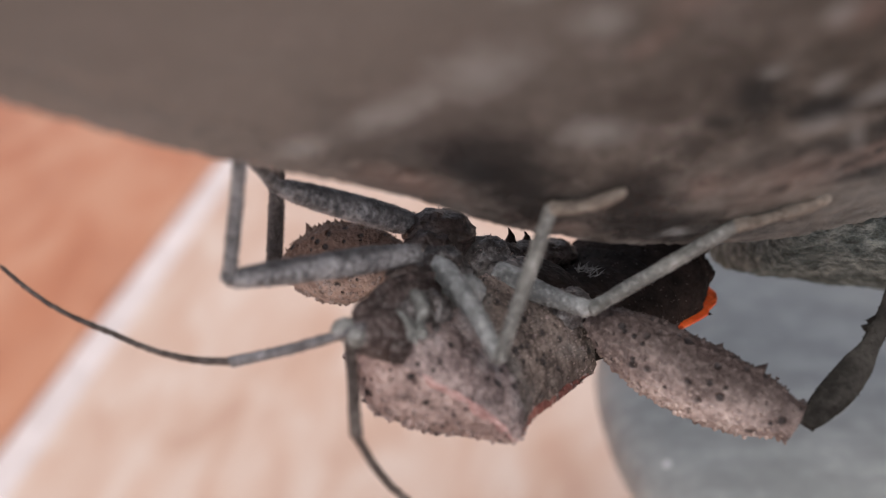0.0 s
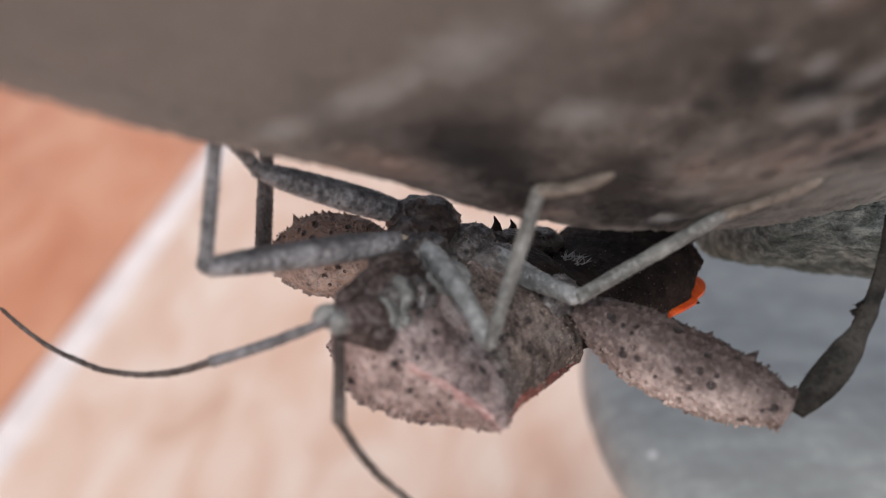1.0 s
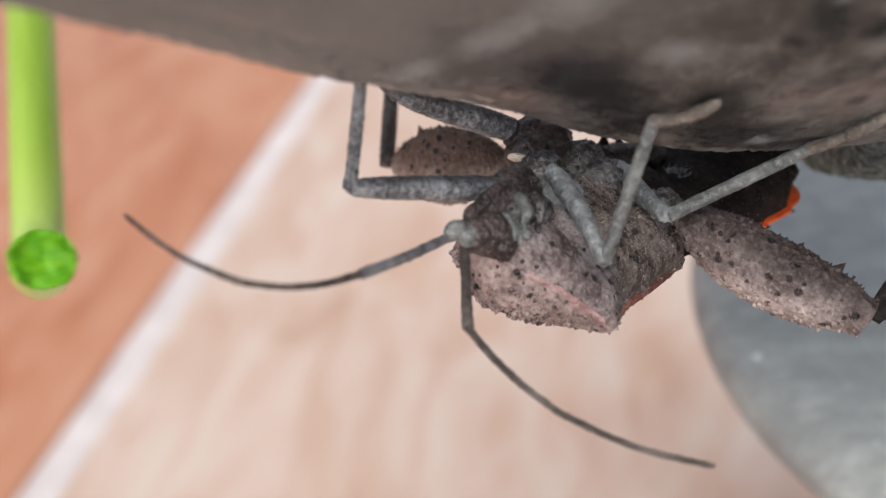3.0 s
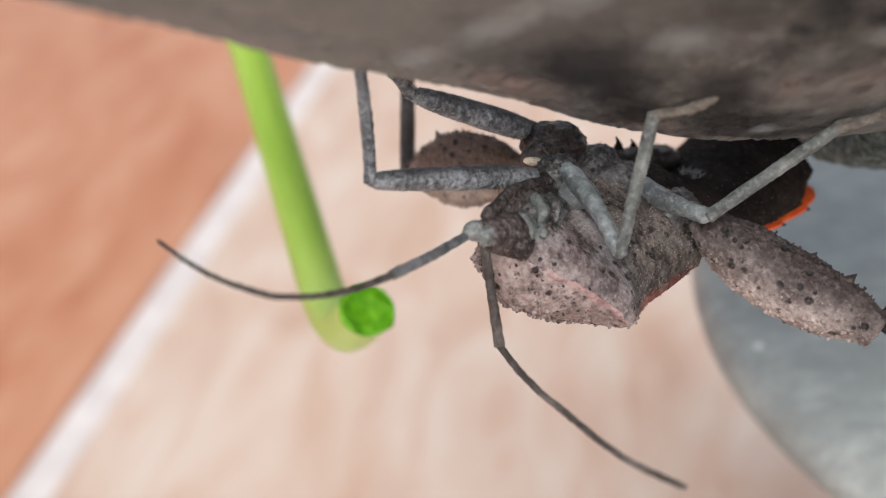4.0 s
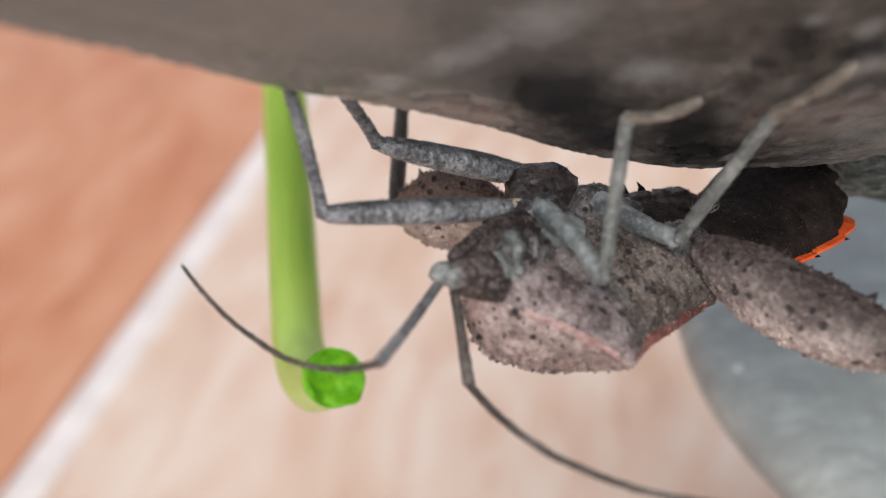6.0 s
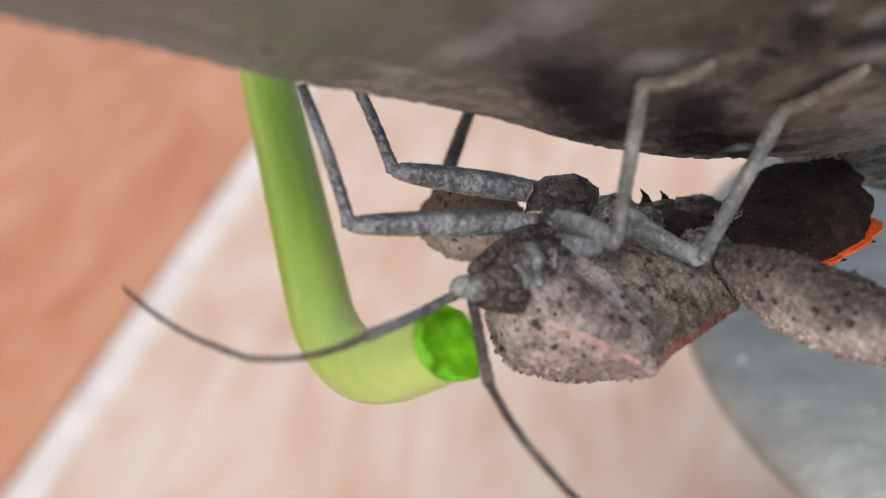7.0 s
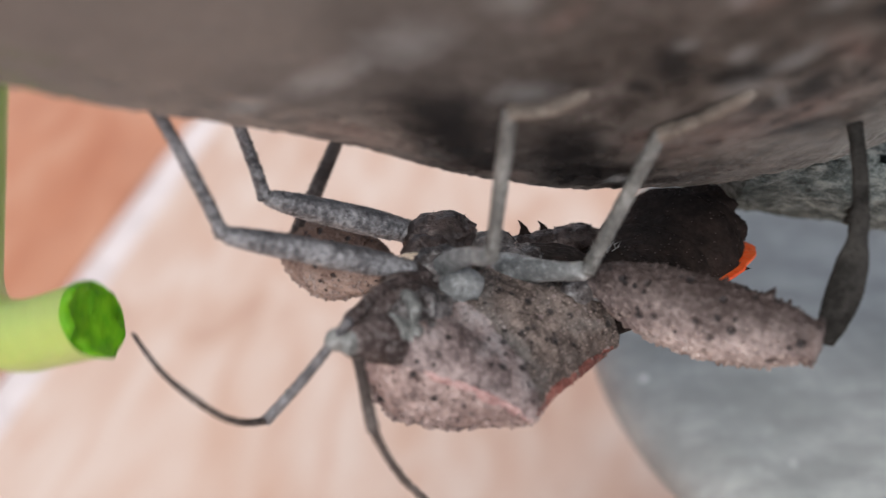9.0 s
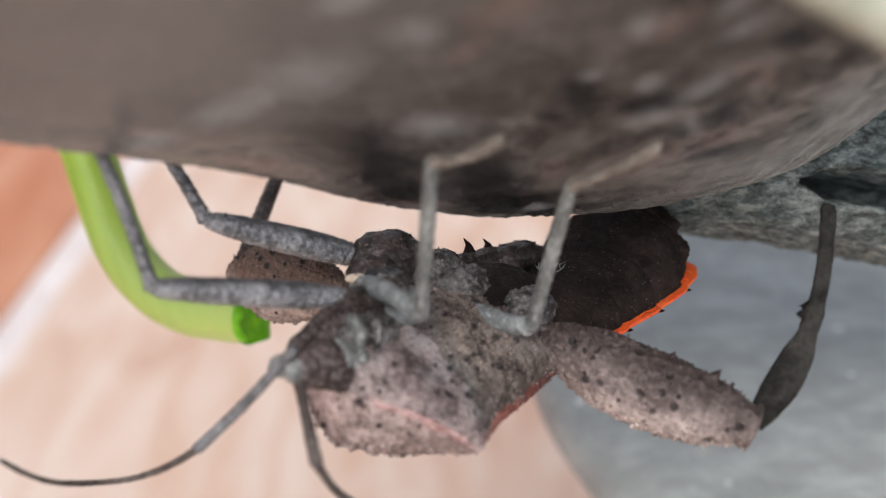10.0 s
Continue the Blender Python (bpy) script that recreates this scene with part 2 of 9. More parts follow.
def log_material():
    n = Nodes("weathered_brown_surface", 0.22, spec=0.6)
    broad = n.noise(55, 5, 0.55, distort=0.5)
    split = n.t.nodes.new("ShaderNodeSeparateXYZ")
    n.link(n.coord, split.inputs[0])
    # grey sheen of the light-facing left end, painted as a paler base colour
    left_sheen = n.t.nodes.new("ShaderNodeMapRange")
    left_sheen.inputs[1].default_value, left_sheen.inputs[2].default_value = 13 * MM, -3 * MM
    n.link(split.outputs[0], left_sheen.inputs[0])
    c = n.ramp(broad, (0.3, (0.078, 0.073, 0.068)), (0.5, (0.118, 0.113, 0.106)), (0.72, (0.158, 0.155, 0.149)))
    c = n.mix(left_sheen.outputs[0], c, n.ramp(broad, (0.3, (0.11, 0.109, 0.107)), (0.7, (0.178, 0.177, 0.174))))
    worn = n.noise(520, 6, 0.72)

    def between(axis, low, high):
        r = n.t.nodes.new("ShaderNodeMapRange")
        r.inputs[1].default_value, r.inputs[2].default_value = low * MM, high * MM
        n.link(split.outputs[axis], r.inputs[0])
        return r.outputs[0]

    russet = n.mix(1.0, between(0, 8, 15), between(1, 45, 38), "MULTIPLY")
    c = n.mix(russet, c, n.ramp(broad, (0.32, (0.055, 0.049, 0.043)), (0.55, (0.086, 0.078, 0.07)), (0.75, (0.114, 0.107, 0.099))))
    ragged = n.noise(420, 6, 0.7, vec=n.scaled(1.1, 0.85, 1.0, 0))

    def marks(table, colour, c, most, torn, size, soft=0.0):
        for x, y, along, across, turn in table:
            scale = n.t.nodes.new("ShaderNodeMapping")
            scale.vector_type = "TEXTURE"
            n.link(n.coord, scale.inputs[0])
            scale.inputs["Location"].default_value = (x * MM, y * MM, 6 * MM)
            scale.inputs["Rotation"].default_value = (0, 0, radians(turn))
            scale.inputs["Scale"].default_value = (along * size * MM, across * size * MM, 30 * MM)
            far = n.t.nodes.new("ShaderNodeVectorMath")
            far.operation = "LENGTH"
            n.link(scale.outputs[0], far.inputs[0])
            edge = n.t.nodes.new("ShaderNodeMath")
            edge.operation = "MULTIPLY_ADD"
            n.link(ragged, edge.inputs[0])
            edge.inputs[1].default_value = torn
            n.link(far.outputs["Value"], edge.inputs[2])
            c = n.mix(n.ramp(third(edge.outputs[0]), (0.18 - soft + 0.14 * torn, most), (0.36 + soft + 0.18 * torn, 0.0)), c, colour)
        return c

    def third(v):
        h = n.t.nodes.new("ShaderNodeMath")
        h.operation = "MULTIPLY"
        n.link(v, h.inputs[0])
        h.inputs[1].default_value = 0.36
        return h.outputs[0]

    c = marks(PINK_MARKS, (0.24, 0.185, 0.168), c, 0.7, 1.6, 1.4, 0.08)
    # long fine grain that runs with the rim
    grain = n.noise(620, 6, 0.7, vec=n.scaled(0.14, 1.3, 1.3, -14))
    ridge = n.mix(1.0, between(1, 45.5, 49), between(0, 13, 19), "MULTIPLY")
    c = n.mix(n.mix(1.0, n.ramp(grain, (0.5, 0.0), (0.62, 0.75)), ridge, "MULTIPLY"), c, (0.27, 0.255, 0.24))
    c = n.mix(n.mix(1.0, n.ramp(grain, (0.36, 0.9), (0.47, 0.0)), ridge, "MULTIPLY"), c, (0.02, 0.019, 0.019))
    blotch = n.noise(150, 5, 0.62, distort=0.6)
    c = n.mix(n.mix(1.0, n.ramp(blotch, (0.36, 0.3), (0.5, 0.0)), between(0, 4, 12), "MULTIPLY"), c, (0.03, 0.026, 0.024))
    c = n.mix(n.ramp(blotch, (0.58, 0.0), (0.75, 0.25)), c, (0.19, 0.178, 0.17))
    # flaked, mottled wear towards the far end
    reach = n.t.nodes.new("ShaderNodeMapRange")
    reach.inputs[1].default_value, reach.inputs[2].default_value = 3 * MM, 24 * MM
    n.link(split.outputs[0], reach.inputs[0])
    rim = n.t.nodes.new("ShaderNodeMapRange")
    rim.inputs[1].default_value, rim.inputs[2].default_value = 45.5 * MM, 48.5 * MM
    n.link(split.outputs[1], rim.inputs[0])
    most = n.t.nodes.new("ShaderNodeMath")
    most.operation = "MAXIMUM"
    n.link(reach.outputs[0], most.inputs[0])
    n.link(rim.outputs[0], most.inputs[1])
    reach = most
    near_rim = between(1, 29, 40)
    flakes = n.ramp(worn, (0.5, 0.0), (0.6, 0.85))
    pits = n.ramp(worn, (0.4, 0.95), (0.47, 0.0))
    c = n.mix(n.mix(1.0, n.mix(1.0, flakes, near_rim, "MULTIPLY"), reach.outputs[0], "MULTIPLY"), c, (0.29, 0.28, 0.265))
    c = n.mix(n.mix(1.0, n.mix(1.0, pits, n.ramp(near_rim, (0.0, 0.25), (1.0, 1.0)), "MULTIPLY"), reach.outputs[0], "MULTIPLY"), c, (0.014, 0.013, 0.013))
    mottle = n.noise(420, 7, 0.75)
    c = n.mix(n.ramp(mottle, (0.55, 0.0), (0.66, 0.4)), c, (0.21, 0.2, 0.2))
    c = n.mix(n.mix(1.0, n.ramp(mottle, (0.33, 0.4), (0.46, 0.0)), between(0, 2, 10), "MULTIPLY"), c, (0.022, 0.021, 0.022))
    c = marks(DARK_MARKS, (0.012, 0.0128, 0.0145), c, 0.88, 1.4, 1.55, 0.0)
    c = marks(PALE_MARKS, (0.31, 0.338, 0.35), c, 0.6, 2.2, 1.4, 0.04)
    # greyed, streaky end of the rim
    grey = n.mix(1.0, between(0, 15, 21), between(1, 43.5, 47.5), "MULTIPLY")
    c = n.mix(n.mix(1.0, grey, n.ramp(grain, (0.38, 0.25), (0.6, 0.95)), "MULTIPLY"), c, n.ramp(ragged, (0.35, (0.13, 0.132, 0.128)), (0.7, (0.33, 0.34, 0.33))))
    fibre = n.noise(900, 5, 0.7, vec=n.scaled(1.3, 0.35, 0.6, 12))
    bare = n.mix(1.0, between(0, 22.6, 25.2), between(1, 36, 41), "MULTIPLY")
    c = n.mix(n.mix(1.0, bare, n.ramp(fibre, (0.36, 0.3), (0.52, 0.95)), "MULTIPLY"), c, n.ramp(fibre, (0.35, (0.13, 0.145, 0.145)), (0.66, (0.42, 0.46, 0.455))))
    fine = n.noise(2600, 3, 0.65)
    c = n.mix(0.3, c, n.ramp(fine, (0.3, 0.45), (0.7, 1.0)), "MULTIPLY")
    shine = n.t.nodes.new("ShaderNodeMapRange")
    shine.inputs[3].default_value, shine.inputs[4].default_value = 0.6, 0.28
    n.link(russet, shine.inputs[0])
    gloss = n.t.nodes.new("ShaderNodeMath")
    gloss.operation = "MULTIPLY"
    n.link(shine.outputs[0], gloss.inputs[0])
    n.link(n.ramp(between(0, -4, 9), (0.0, 1.0), (1.0, 0.4)), gloss.inputs[1])
    n.link(gloss.outputs[0], n.b.inputs["Specular IOR Level"])
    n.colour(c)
    n.rough(n.mix(reach.outputs[0], n.ramp(broad, (0.3, 0.11), (0.8, 0.19)), n.ramp(worn, (0.3, 0.3), (0.7, 0.62))))
    n.bump(n.mix(1.0, n.ramp(worn, (0.3, 0.0), (0.7, 1.0)), reach.outputs[0], "MULTIPLY"), 0.0004, 0.8)
    n.bump(worn, 0.00018, 0.25)
    n.bump(fine, 0.00005, 0.35)
    return n.m


def tile_material(name, stops, seed):
    """Wood-look ceramic: long soft streaks, slight gloss."""
    n = Nodes(name, 0.38, spec=0.5)
    vec = n.scaled(4.6, 1.5, 1, seed)
    streak = n.noise(16, 5, 0.55, vec=vec, distort=0.9)
    c = n.ramp(streak, *stops)
    spots = n.noise(38, 3, 0.5, vec=n.scaled(1.6, 0.6, 1, seed + 8))
    c = n.mix(n.ramp(spots, (0.35, 0.0), (0.7, 0.45)), c, stops[-1][1])
    n.colour(c)
    n.bump(streak, 0.0006, 0.25)
    return n.m


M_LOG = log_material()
M_TILE_DARK = tile_material("terracotta_wood_tile", ((0.25, (0.34, 0.115, 0.055)), (0.5, (0.455, 0.188, 0.1)), (0.75, (0.54, 0.29, 0.185))), 0)
M_TILE_PALE = tile_material("peach_wood_tile", ((0.28, (0.43, 0.25, 0.172)), (0.46, (0.54, 0.375, 0.288)), (0.7, (0.63, 0.525, 0.455))), 0)


def grout_material():
    n = Nodes("white_grout", 0.85, spec=0.2)
    n.colour(n.ramp(n.noise(90, 4), (0.3, (0.55, 0.5, 0.49)), (0.7, (0.7, 0.65, 0.64))))
    n.bump(n.noise(600, 3), 0.0004, 0.5)
    return n.m


def stand_material():
    n = Nodes("grey_painted_metal", 0.46, spec=0.5)
    broad = n.noise(60, 5, 0.6)
    c = n.ramp(broad, (0.3, (0.255, 0.278, 0.27)), (0.7, (0.385, 0.41, 0.4)))
    c = n.mix(n.ramp(n.noise(700, 4, 0.75), (0.48, 0.0), (0.66, 0.5)), c, (0.44, 0.462, 0.455))
    c = n.mix(n.ramp(n.cells(210), (0.05, 0.9), (0.09, 0.0)), c, (0.75, 0.77, 0.78))
    c = n.mix(n.ramp(n.noise(260, 5, 0.7, vec=n.scaled(0.5, 1.4, 1)), (0.42, 0.5), (0.6, 0.0)), c, (0.15, 0.16, 0.16))
    n.colour(c)
    n.rough(n.ramp(broad, (0.3, 0.38), (0.7, 0.6)))
    n.bump(n.noise(800, 4, 0.6), 0.0004, 0.5)
    return n.m


def moss_wood_material():
    n = Nodes("mossy_weathered_wood", 0.85, spec=0.25)
    grain = n.noise(1100, 6, 0.75, vec=n.scaled(0.7, 1, 1.2))
    c = n.ramp(grain, (0.34, (0.04, 0.047, 0.045)), (0.47, (0.165, 0.208, 0.204)), (0.62, (0.47, 0.54, 0.53)))
    c = n.mix(n.ramp(n.noise(120, 4), (0.5, 0.0), (0.7, 0.65)), c, (0.04, 0.055, 0.052))
    n.colour(c)
    n.bump(grain, 0.0015, 1.0)
    n.bump(n.noise(2200, 3), 0.0003, 0.6)
    return n.m


def stalk_material():
    n = Nodes("fresh_green_stem", 0.38, spec=0.45)
    along = n.scaled(1, 1, 0.08)
    c = n.ramp(n.noise(900, 3, 0.5, vec=along), (0.3, (0.23, 0.385, 0.03)), (0.7, (0.39, 0.56, 0.09)))
    split = n.t.nodes.new("ShaderNodeSeparateXYZ")
    n.link(n.coord, split.inputs[0])
    pale = n.t.nodes.new("ShaderNodeMapRange")
    pale.inputs[1].default_value, pale.inputs[2].default_value = 0.009, -0.003
    n.link(split.outputs[2], pale.inputs[0])
    c = n.mix(n.mix(1.0, pale.outputs[0], (0.75, 0.75, 0.75), "MULTIPLY"), c, (0.5, 0.64, 0.2))
    n.colour(c)
    n.b.inputs["Subsurface Weight"].default_value = 0.25
    n.b.inputs["Subsurface Radius"].default_value = (0.0006, 0.001, 0.0003)
    n.bump(n.noise(1400, 3, vec=along), 0.0001, 0.4)
    return n.m


def flesh_material():
    n = Nodes("wet_green_cut", 0.5, spec=0.3)
    n.colour(n.ramp(n.noise(1500, 4), (0.3, (0.085, 0.34, 0.003)), (0.7, (0.2, 0.52, 0.01))))
    n.b.inputs["Subsurface Weight"].default_value = 0.4
    n.b.inputs["Subsurface Radius"].default_value = (0.0006, 0.0015, 0.0003)
    n.bump(n.noise(2500, 3), 0.0001, 0.6)
    return n.m


def twig_material():
    n = Nodes("pale_dry_twig", 0.7, spec=0.3)
    n.colour(n.ramp(n.noise(500, 4), (0.3, (0.3, 0.32, 0.26)), (0.7, (0.48, 0.5, 0.43))))
    n.bump(n.noise(1800, 3), 0.0002, 0.6)
    return n.m


M_GROUT, M_STAND, M_MOSS, M_STALK, M_FLESH, M_TWIG = (grout_material(), stand_material(), moss_wood_material(), stalk_material(),
                                                      flesh_material(), twig_material())


# ---- mesh helpers; all lengths below in millimetres ----
def finish(name, bm, material, parent=None, label="", smooth=True):
    """Links a bmesh, scaled from millimetres, as one mesh object."""
    bmesh.ops.scale(bm, vec=(MM, MM, MM), verts=bm.verts)
    bmesh.ops.recalc_face_normals(bm, faces=bm.faces)
    me = bpy.data.meshes.new(name)
    bm.to_mesh(me)
    bm.free()
    for p in me.polygons:
        p.use_smooth = smooth
    for m in (material if isinstance(material, (list, tuple)) else [material]):
        me.materials.append(m)
    ob = new(name, me)
    if parent:
        ob.parent = parent
    if label:
        ob["label"] = label
    return ob


def part(name, bm, material, parent, label="", smooth=True):
    return finish(name, bm, material, parent, label, smooth)


def rings(bm, loops, cap=True):
    """Skins closed loops of points, one after another."""
    made = [[bm.verts.new(p) for p in loop] for loop in loops]
    n = len(made[0])
    for a, b in zip(made, made[1:]):
        for k in range(n):
            bm.faces.new((a[k], a[(k + 1) % n], b[(k + 1) % n], b[k]))
    if cap:
        for loop in (made[0], made[-1]):
            c = bm.verts.new(sum((v.co for v in loop), Vector()) / n)
            for k in range(n):
                bm.faces.new((loop[k], loop[(k + 1) % n], c))
    return made


def smoothstep(t):
    t = min(max(t, 0.0), 1.0)
    return t * t * (3 - 2 * t)


def curve_at(stops, t):
    """A smooth curve through (position, value) stops (monotone cubic)."""
    if t <= stops[0][0]:
        return stops[0][1]
    if t >= stops[-1][0]:
        return stops[-1][1]
    k = next(i for i in range(len(stops) - 1) if stops[i + 1][0] >= t)
    (x0, y0), (x1, y1) = stops[k], stops[k + 1]

    def slope(i):
        if i == 0 or i == len(stops) - 1:
            return (stops[min(i + 1, len(stops) - 1)][1] - stops[max(i - 1, 0)][1]) / (stops[min(i + 1, len(stops) - 1)][0] - stops[max(i - 1, 0)][0])
        a = (stops[i][1] - stops[i - 1][1]) / (stops[i][0] - stops[i - 1][0])
        b = (stops[i + 1][1] - stops[i][1]) / (stops[i + 1][0] - stops[i][0])
        return 0.0 if a * b <= 0 else 2 * a * b / (a + b)

    h = x1 - x0
    u = (t - x0) / h
    return ((1 + 2 * u) * (1 - u) ** 2 * y0 + u * (1 - u) ** 2 * h * slope(k)
            + u * u * (3 - 2 * u) * y1 + u * u * (u - 1) * h * slope(k + 1))


def rough_noise(p, size, amount):
    return (noise.noise(Vector(p) / size) + 0.5 * noise.noise(Vector(p) * 2.1 / size)) * amount


def limb(length, stops, bow=0.0, flat=1.0, around=28, along=60, rough=0.03, grain=0.25, seed=0.0, back=0.0):
    """A limb along +X from the joint: radius by stops (0..1, mm), bowed, with a granular skin."""
    bm = bmesh.new()
    loops = []
    for i in range(along + 1):
        u = i / along
        r = max(curve_at(stops, u), 0.02)
        cz = bow * math.sin(math.pi * u)
        loop = []
        for k in range(around):
            a = 2 * math.pi * k / around
            q = (u * length + seed, math.cos(a) * r * 3 + seed, math.sin(a) * r * 3)
            rr = r * (1 + rough_noise(q, grain * 3, rough)) + max(0.0, noise.noise(Vector((u * length, math.cos(a) * r, math.sin(a) * r)) / grain + Vector((seed, 0, 0)))) * rough * 1.6
            loop.append((u * (length + back) - back, math.cos(a) * rr * flat, cz + math.sin(a) * rr))
        loops.append(loop)
    rings(bm, loops)
    return bm


# ---- the place: tiled floor ----
SET = Matrix.Translation((0, 0, 0.1774)) @ pose(0, 0, 0, -36) # tilted working frame of the insect's perch


def perch(ob):
    """Puts a thing that was built in the perch's tilted frame into the world."""
    ob.matrix_world = SET
    return ob


TILE, PLANK, JOINT = 0.30, 0.90, 0.0074


def floor():
    bm = bmesh.new()
    s = 5600
    vs = [bm.verts.new(p) for p in ((-s, -s, -1.2), (s, -s, -1.2), (s, s, -1.2), (-s, s, -1.2))]
    bm.faces.new(vs)
    ground = tagged(finish("floor", bm, M_GROUT, smooth=False), "white grout bed under wood-look floor tiles", "floor", kind="structure")
    turn = pose(-0.0679, 0.2438, 0, 0, 0, -13.4)
    half = (TILE - JOINT) / 2 * 1000
    shapes = {}
    for key, mat in (("dark", M_TILE_DARK), ("pale", M_TILE_PALE)):
        bm = bmesh.new()
        bmesh.ops.create_cube(bm, size=1)
        bmesh.ops.scale(bm, vec=(2 * half, (PLANK - JOINT) * 1000, 8), verts=bm.verts)
        bmesh.ops.translate(bm, vec=(0, 0, -4), verts=bm.verts)
        bmesh.ops.bevel(bm, geom=[e for e in bm.edges if all(v.co.z > -1 for v in e.verts)], offset=1.4, segments=2, affect="EDGES")
        bmesh.ops.scale(bm, vec=(MM, MM, MM), verts=bm.verts)
        me = bpy.data.meshes.new("tile")
        bm.to_mesh(me)
        bm.free()
        me.materials.append(mat)
        shapes[key] = me
    rng = random.Random(8)
    for i in range(-12, 12):
        for j in range(-6, 6):
            ob = new("tile", shapes["dark" if (i < 0 if abs(i + 0.5) < 3 else rng.random() < 0.5) else "pale"])
            ob.parent = ground
            ob.matrix_local = turn @ Matrix.Translation(((i + 0.5) * TILE, (j + 0.04 * (i % 2)) * PLANK, 0))


def ground():
    """Plain ground round the tiled floor, out to the horizon."""
    bm = bmesh.new()
    s = 60000
    bm.faces.new([bm.verts.new(p) for p in ((-s, -s, -12), (s, -s, -12), (s, s, -12), (-s, s, -12))])
    tagged(finish("ground", bm, M_TILE_PALE, smooth=False), "plain peach ground round the tiled floor", "ground", kind="structure")


floor()
ground()


# ---- the brown weathered block that the insect hangs from ----
EDGE_Y = ((-30, 2), (-20, 20), (-12.4, 30), (-7, 37), (-4.7, 40), (1.5, 44.6), (6.9, 47.4), (13, 48.8), (18.3, 50.4), (22.5, 51), (27, 51.5), (34, 52))
EDGE_Z = ((-30, 7.2), (-12.4, 6.8), (-7, 6.45), (-4.7, 6.3), (1.5, 5.75), (6.9, 4.7), (13, 4.05), (18.3, 4.3), (22.5, 4.9), (27, 6.2), (32, 9.7), (37, 16))
PROFILE = ((0.0, (-7, 30)), (0.1, (-6, 14)), (0.22, (-2.0, 3.6)), (0.3, (-0.7, 0.75)), (0.36, (0.0, 0.0)), (0.42, (0.9, 0.12)), (0.52, (3.5, 0.9)),
           (0.68, (10, 2.9)), (0.84, (20, 6.2)), (0.95, (30, 10)), (1.0, (33, 30)))


def brown_log():
    bm = bmesh.new()
    xs, vs = 420, 190
    sides = [(p, q[0]) for p, q in PROFILE]
    ups = [(p, q[1]) for p, q in PROFILE]
    loops = []
    for i in range(xs + 1):
        x = -30 + 67 * i / xs
        y, z = curve_at(EDGE_Y, x), curve_at(EDGE_Z, x)
        loop = []
        for k in range(vs):
            u = k / (vs - 1)
            s, h = curve_at(sides, u), curve_at(ups, u)
            p = Vector((x + 0.12 * s, y - s, z + h))
            push = rough_noise(p, 7.0, 0.12) + rough_noise(p, 1.0, 0.02)
            if 0.3 < u < 0.5:
                push += abs(noise.noise(p / 0.7)) * 0.2 + abs(noise.noise(p / 0.22)) * 0.1
            p += Vector((0, -0.25, 1)) * push
            loop.append(p)
        loops.append(loop)
    rings(bm, loops)
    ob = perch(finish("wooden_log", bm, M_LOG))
    return tagged(ob, "weathered dark brown log with pale worn streaks", "log")


brown_log()


# ---- round grey stand and the mossy block on it ----
STAND = (0.059, 0.0726, 0.1191)


def lathe(bm, stops, around=96):
    loops = [[(r * math.cos(2 * math.pi * k / around), r * math.sin(2 * math.pi * k / around), z) for k in range(around)] for r, z in stops]
    rings(bm, loops)


def round_stand():
    bm = bmesh.new()
    r = 36.5
    lathe(bm, [(0.5, 0), (10, 0), (20, 0), (r - 5, 0), (r - 3.2, -0.3), (r - 1.6, -1.0), (r - 0.5, -2.1), (r, -3.6), (r - 0.5, -5.0), (r - 2, -6.0), (r - 5, -6.4), (9, -6.6)])
    top = finish("round_stand", bm, M_STAND)
    top.location = STAND
    bm = bmesh.new()
    lathe(bm, [(8.5, -6.2), (7.5, -8), (7, -40), (7, -90), (9, -104), (20, -116), (22, -119.1)], 48)
    part("stem", bm, M_STAND, top)
    return tagged(top, "round grey painted metal stand with pale flecks", "stand")


round_stand()


def mossy_block():
    """A rough wooden piece fixed behind the log; its lower edge hangs free and a black split runs along its face."""
    bm = bmesh.new()
    xs, vs = 170, 300
    loops = []
    for i in range(xs + 1):
        x = 22 + 34 * i / xs
        low = curve_at(((22, 5.0), (22.4, 4.1), (24, 3.9), (30, 3.1), (37, 1.7), (46, -0.2), (56, -2.4)), x)
        split = 5.85 - 0.13 * (x - 28.6) + 0.25 * noise.noise(Vector((x * 0.45, 0, 0)))
        gape = 0.62 * smoothstep((x - 28.2) / 2.2) + 0.001
        loop = []
        for k in range(vs):
            a = 2 * math.pi * k / vs
            c, s = math.cos(a), math.sin(a)
            r = (abs(c) ** 3.4 + abs(s) ** 3.8) ** (-1 / 3.6)
            p = Vector((x, 63 + 8 * r * c + 2.5 * s, low + 8 + 8 * r * s))
            near = smoothstep((-c - 0.3) / 0.3)
            d = (p.z - split) / gape
            crack = near * smoothstep((x - 28.2) / 1.5) * (-5.5 * math.exp(-d ** 4) + 0.35 * math.exp(-((abs(d) - 1.7) / 0.6) ** 2))
            grain = rough_noise(p, 2.4, 0.22) + rough_noise(p, 0.6, 0.16) + abs(noise.noise(Vector((p.x * 0.45, p.y, p.z * 1.4)) * 2.6)) * 0.26
            p += Vector((0, c, s)) * grain - Vector((0, 1, 0.05)) * crack
            loop.append(p)
        loops.append(loop)
    rings(bm, loops)
    return tagged(perch(finish("wood_block", bm, M_MOSS)), "rough grey-green mossy block of weathered wood with a black split", "wood block")


mossy_block()


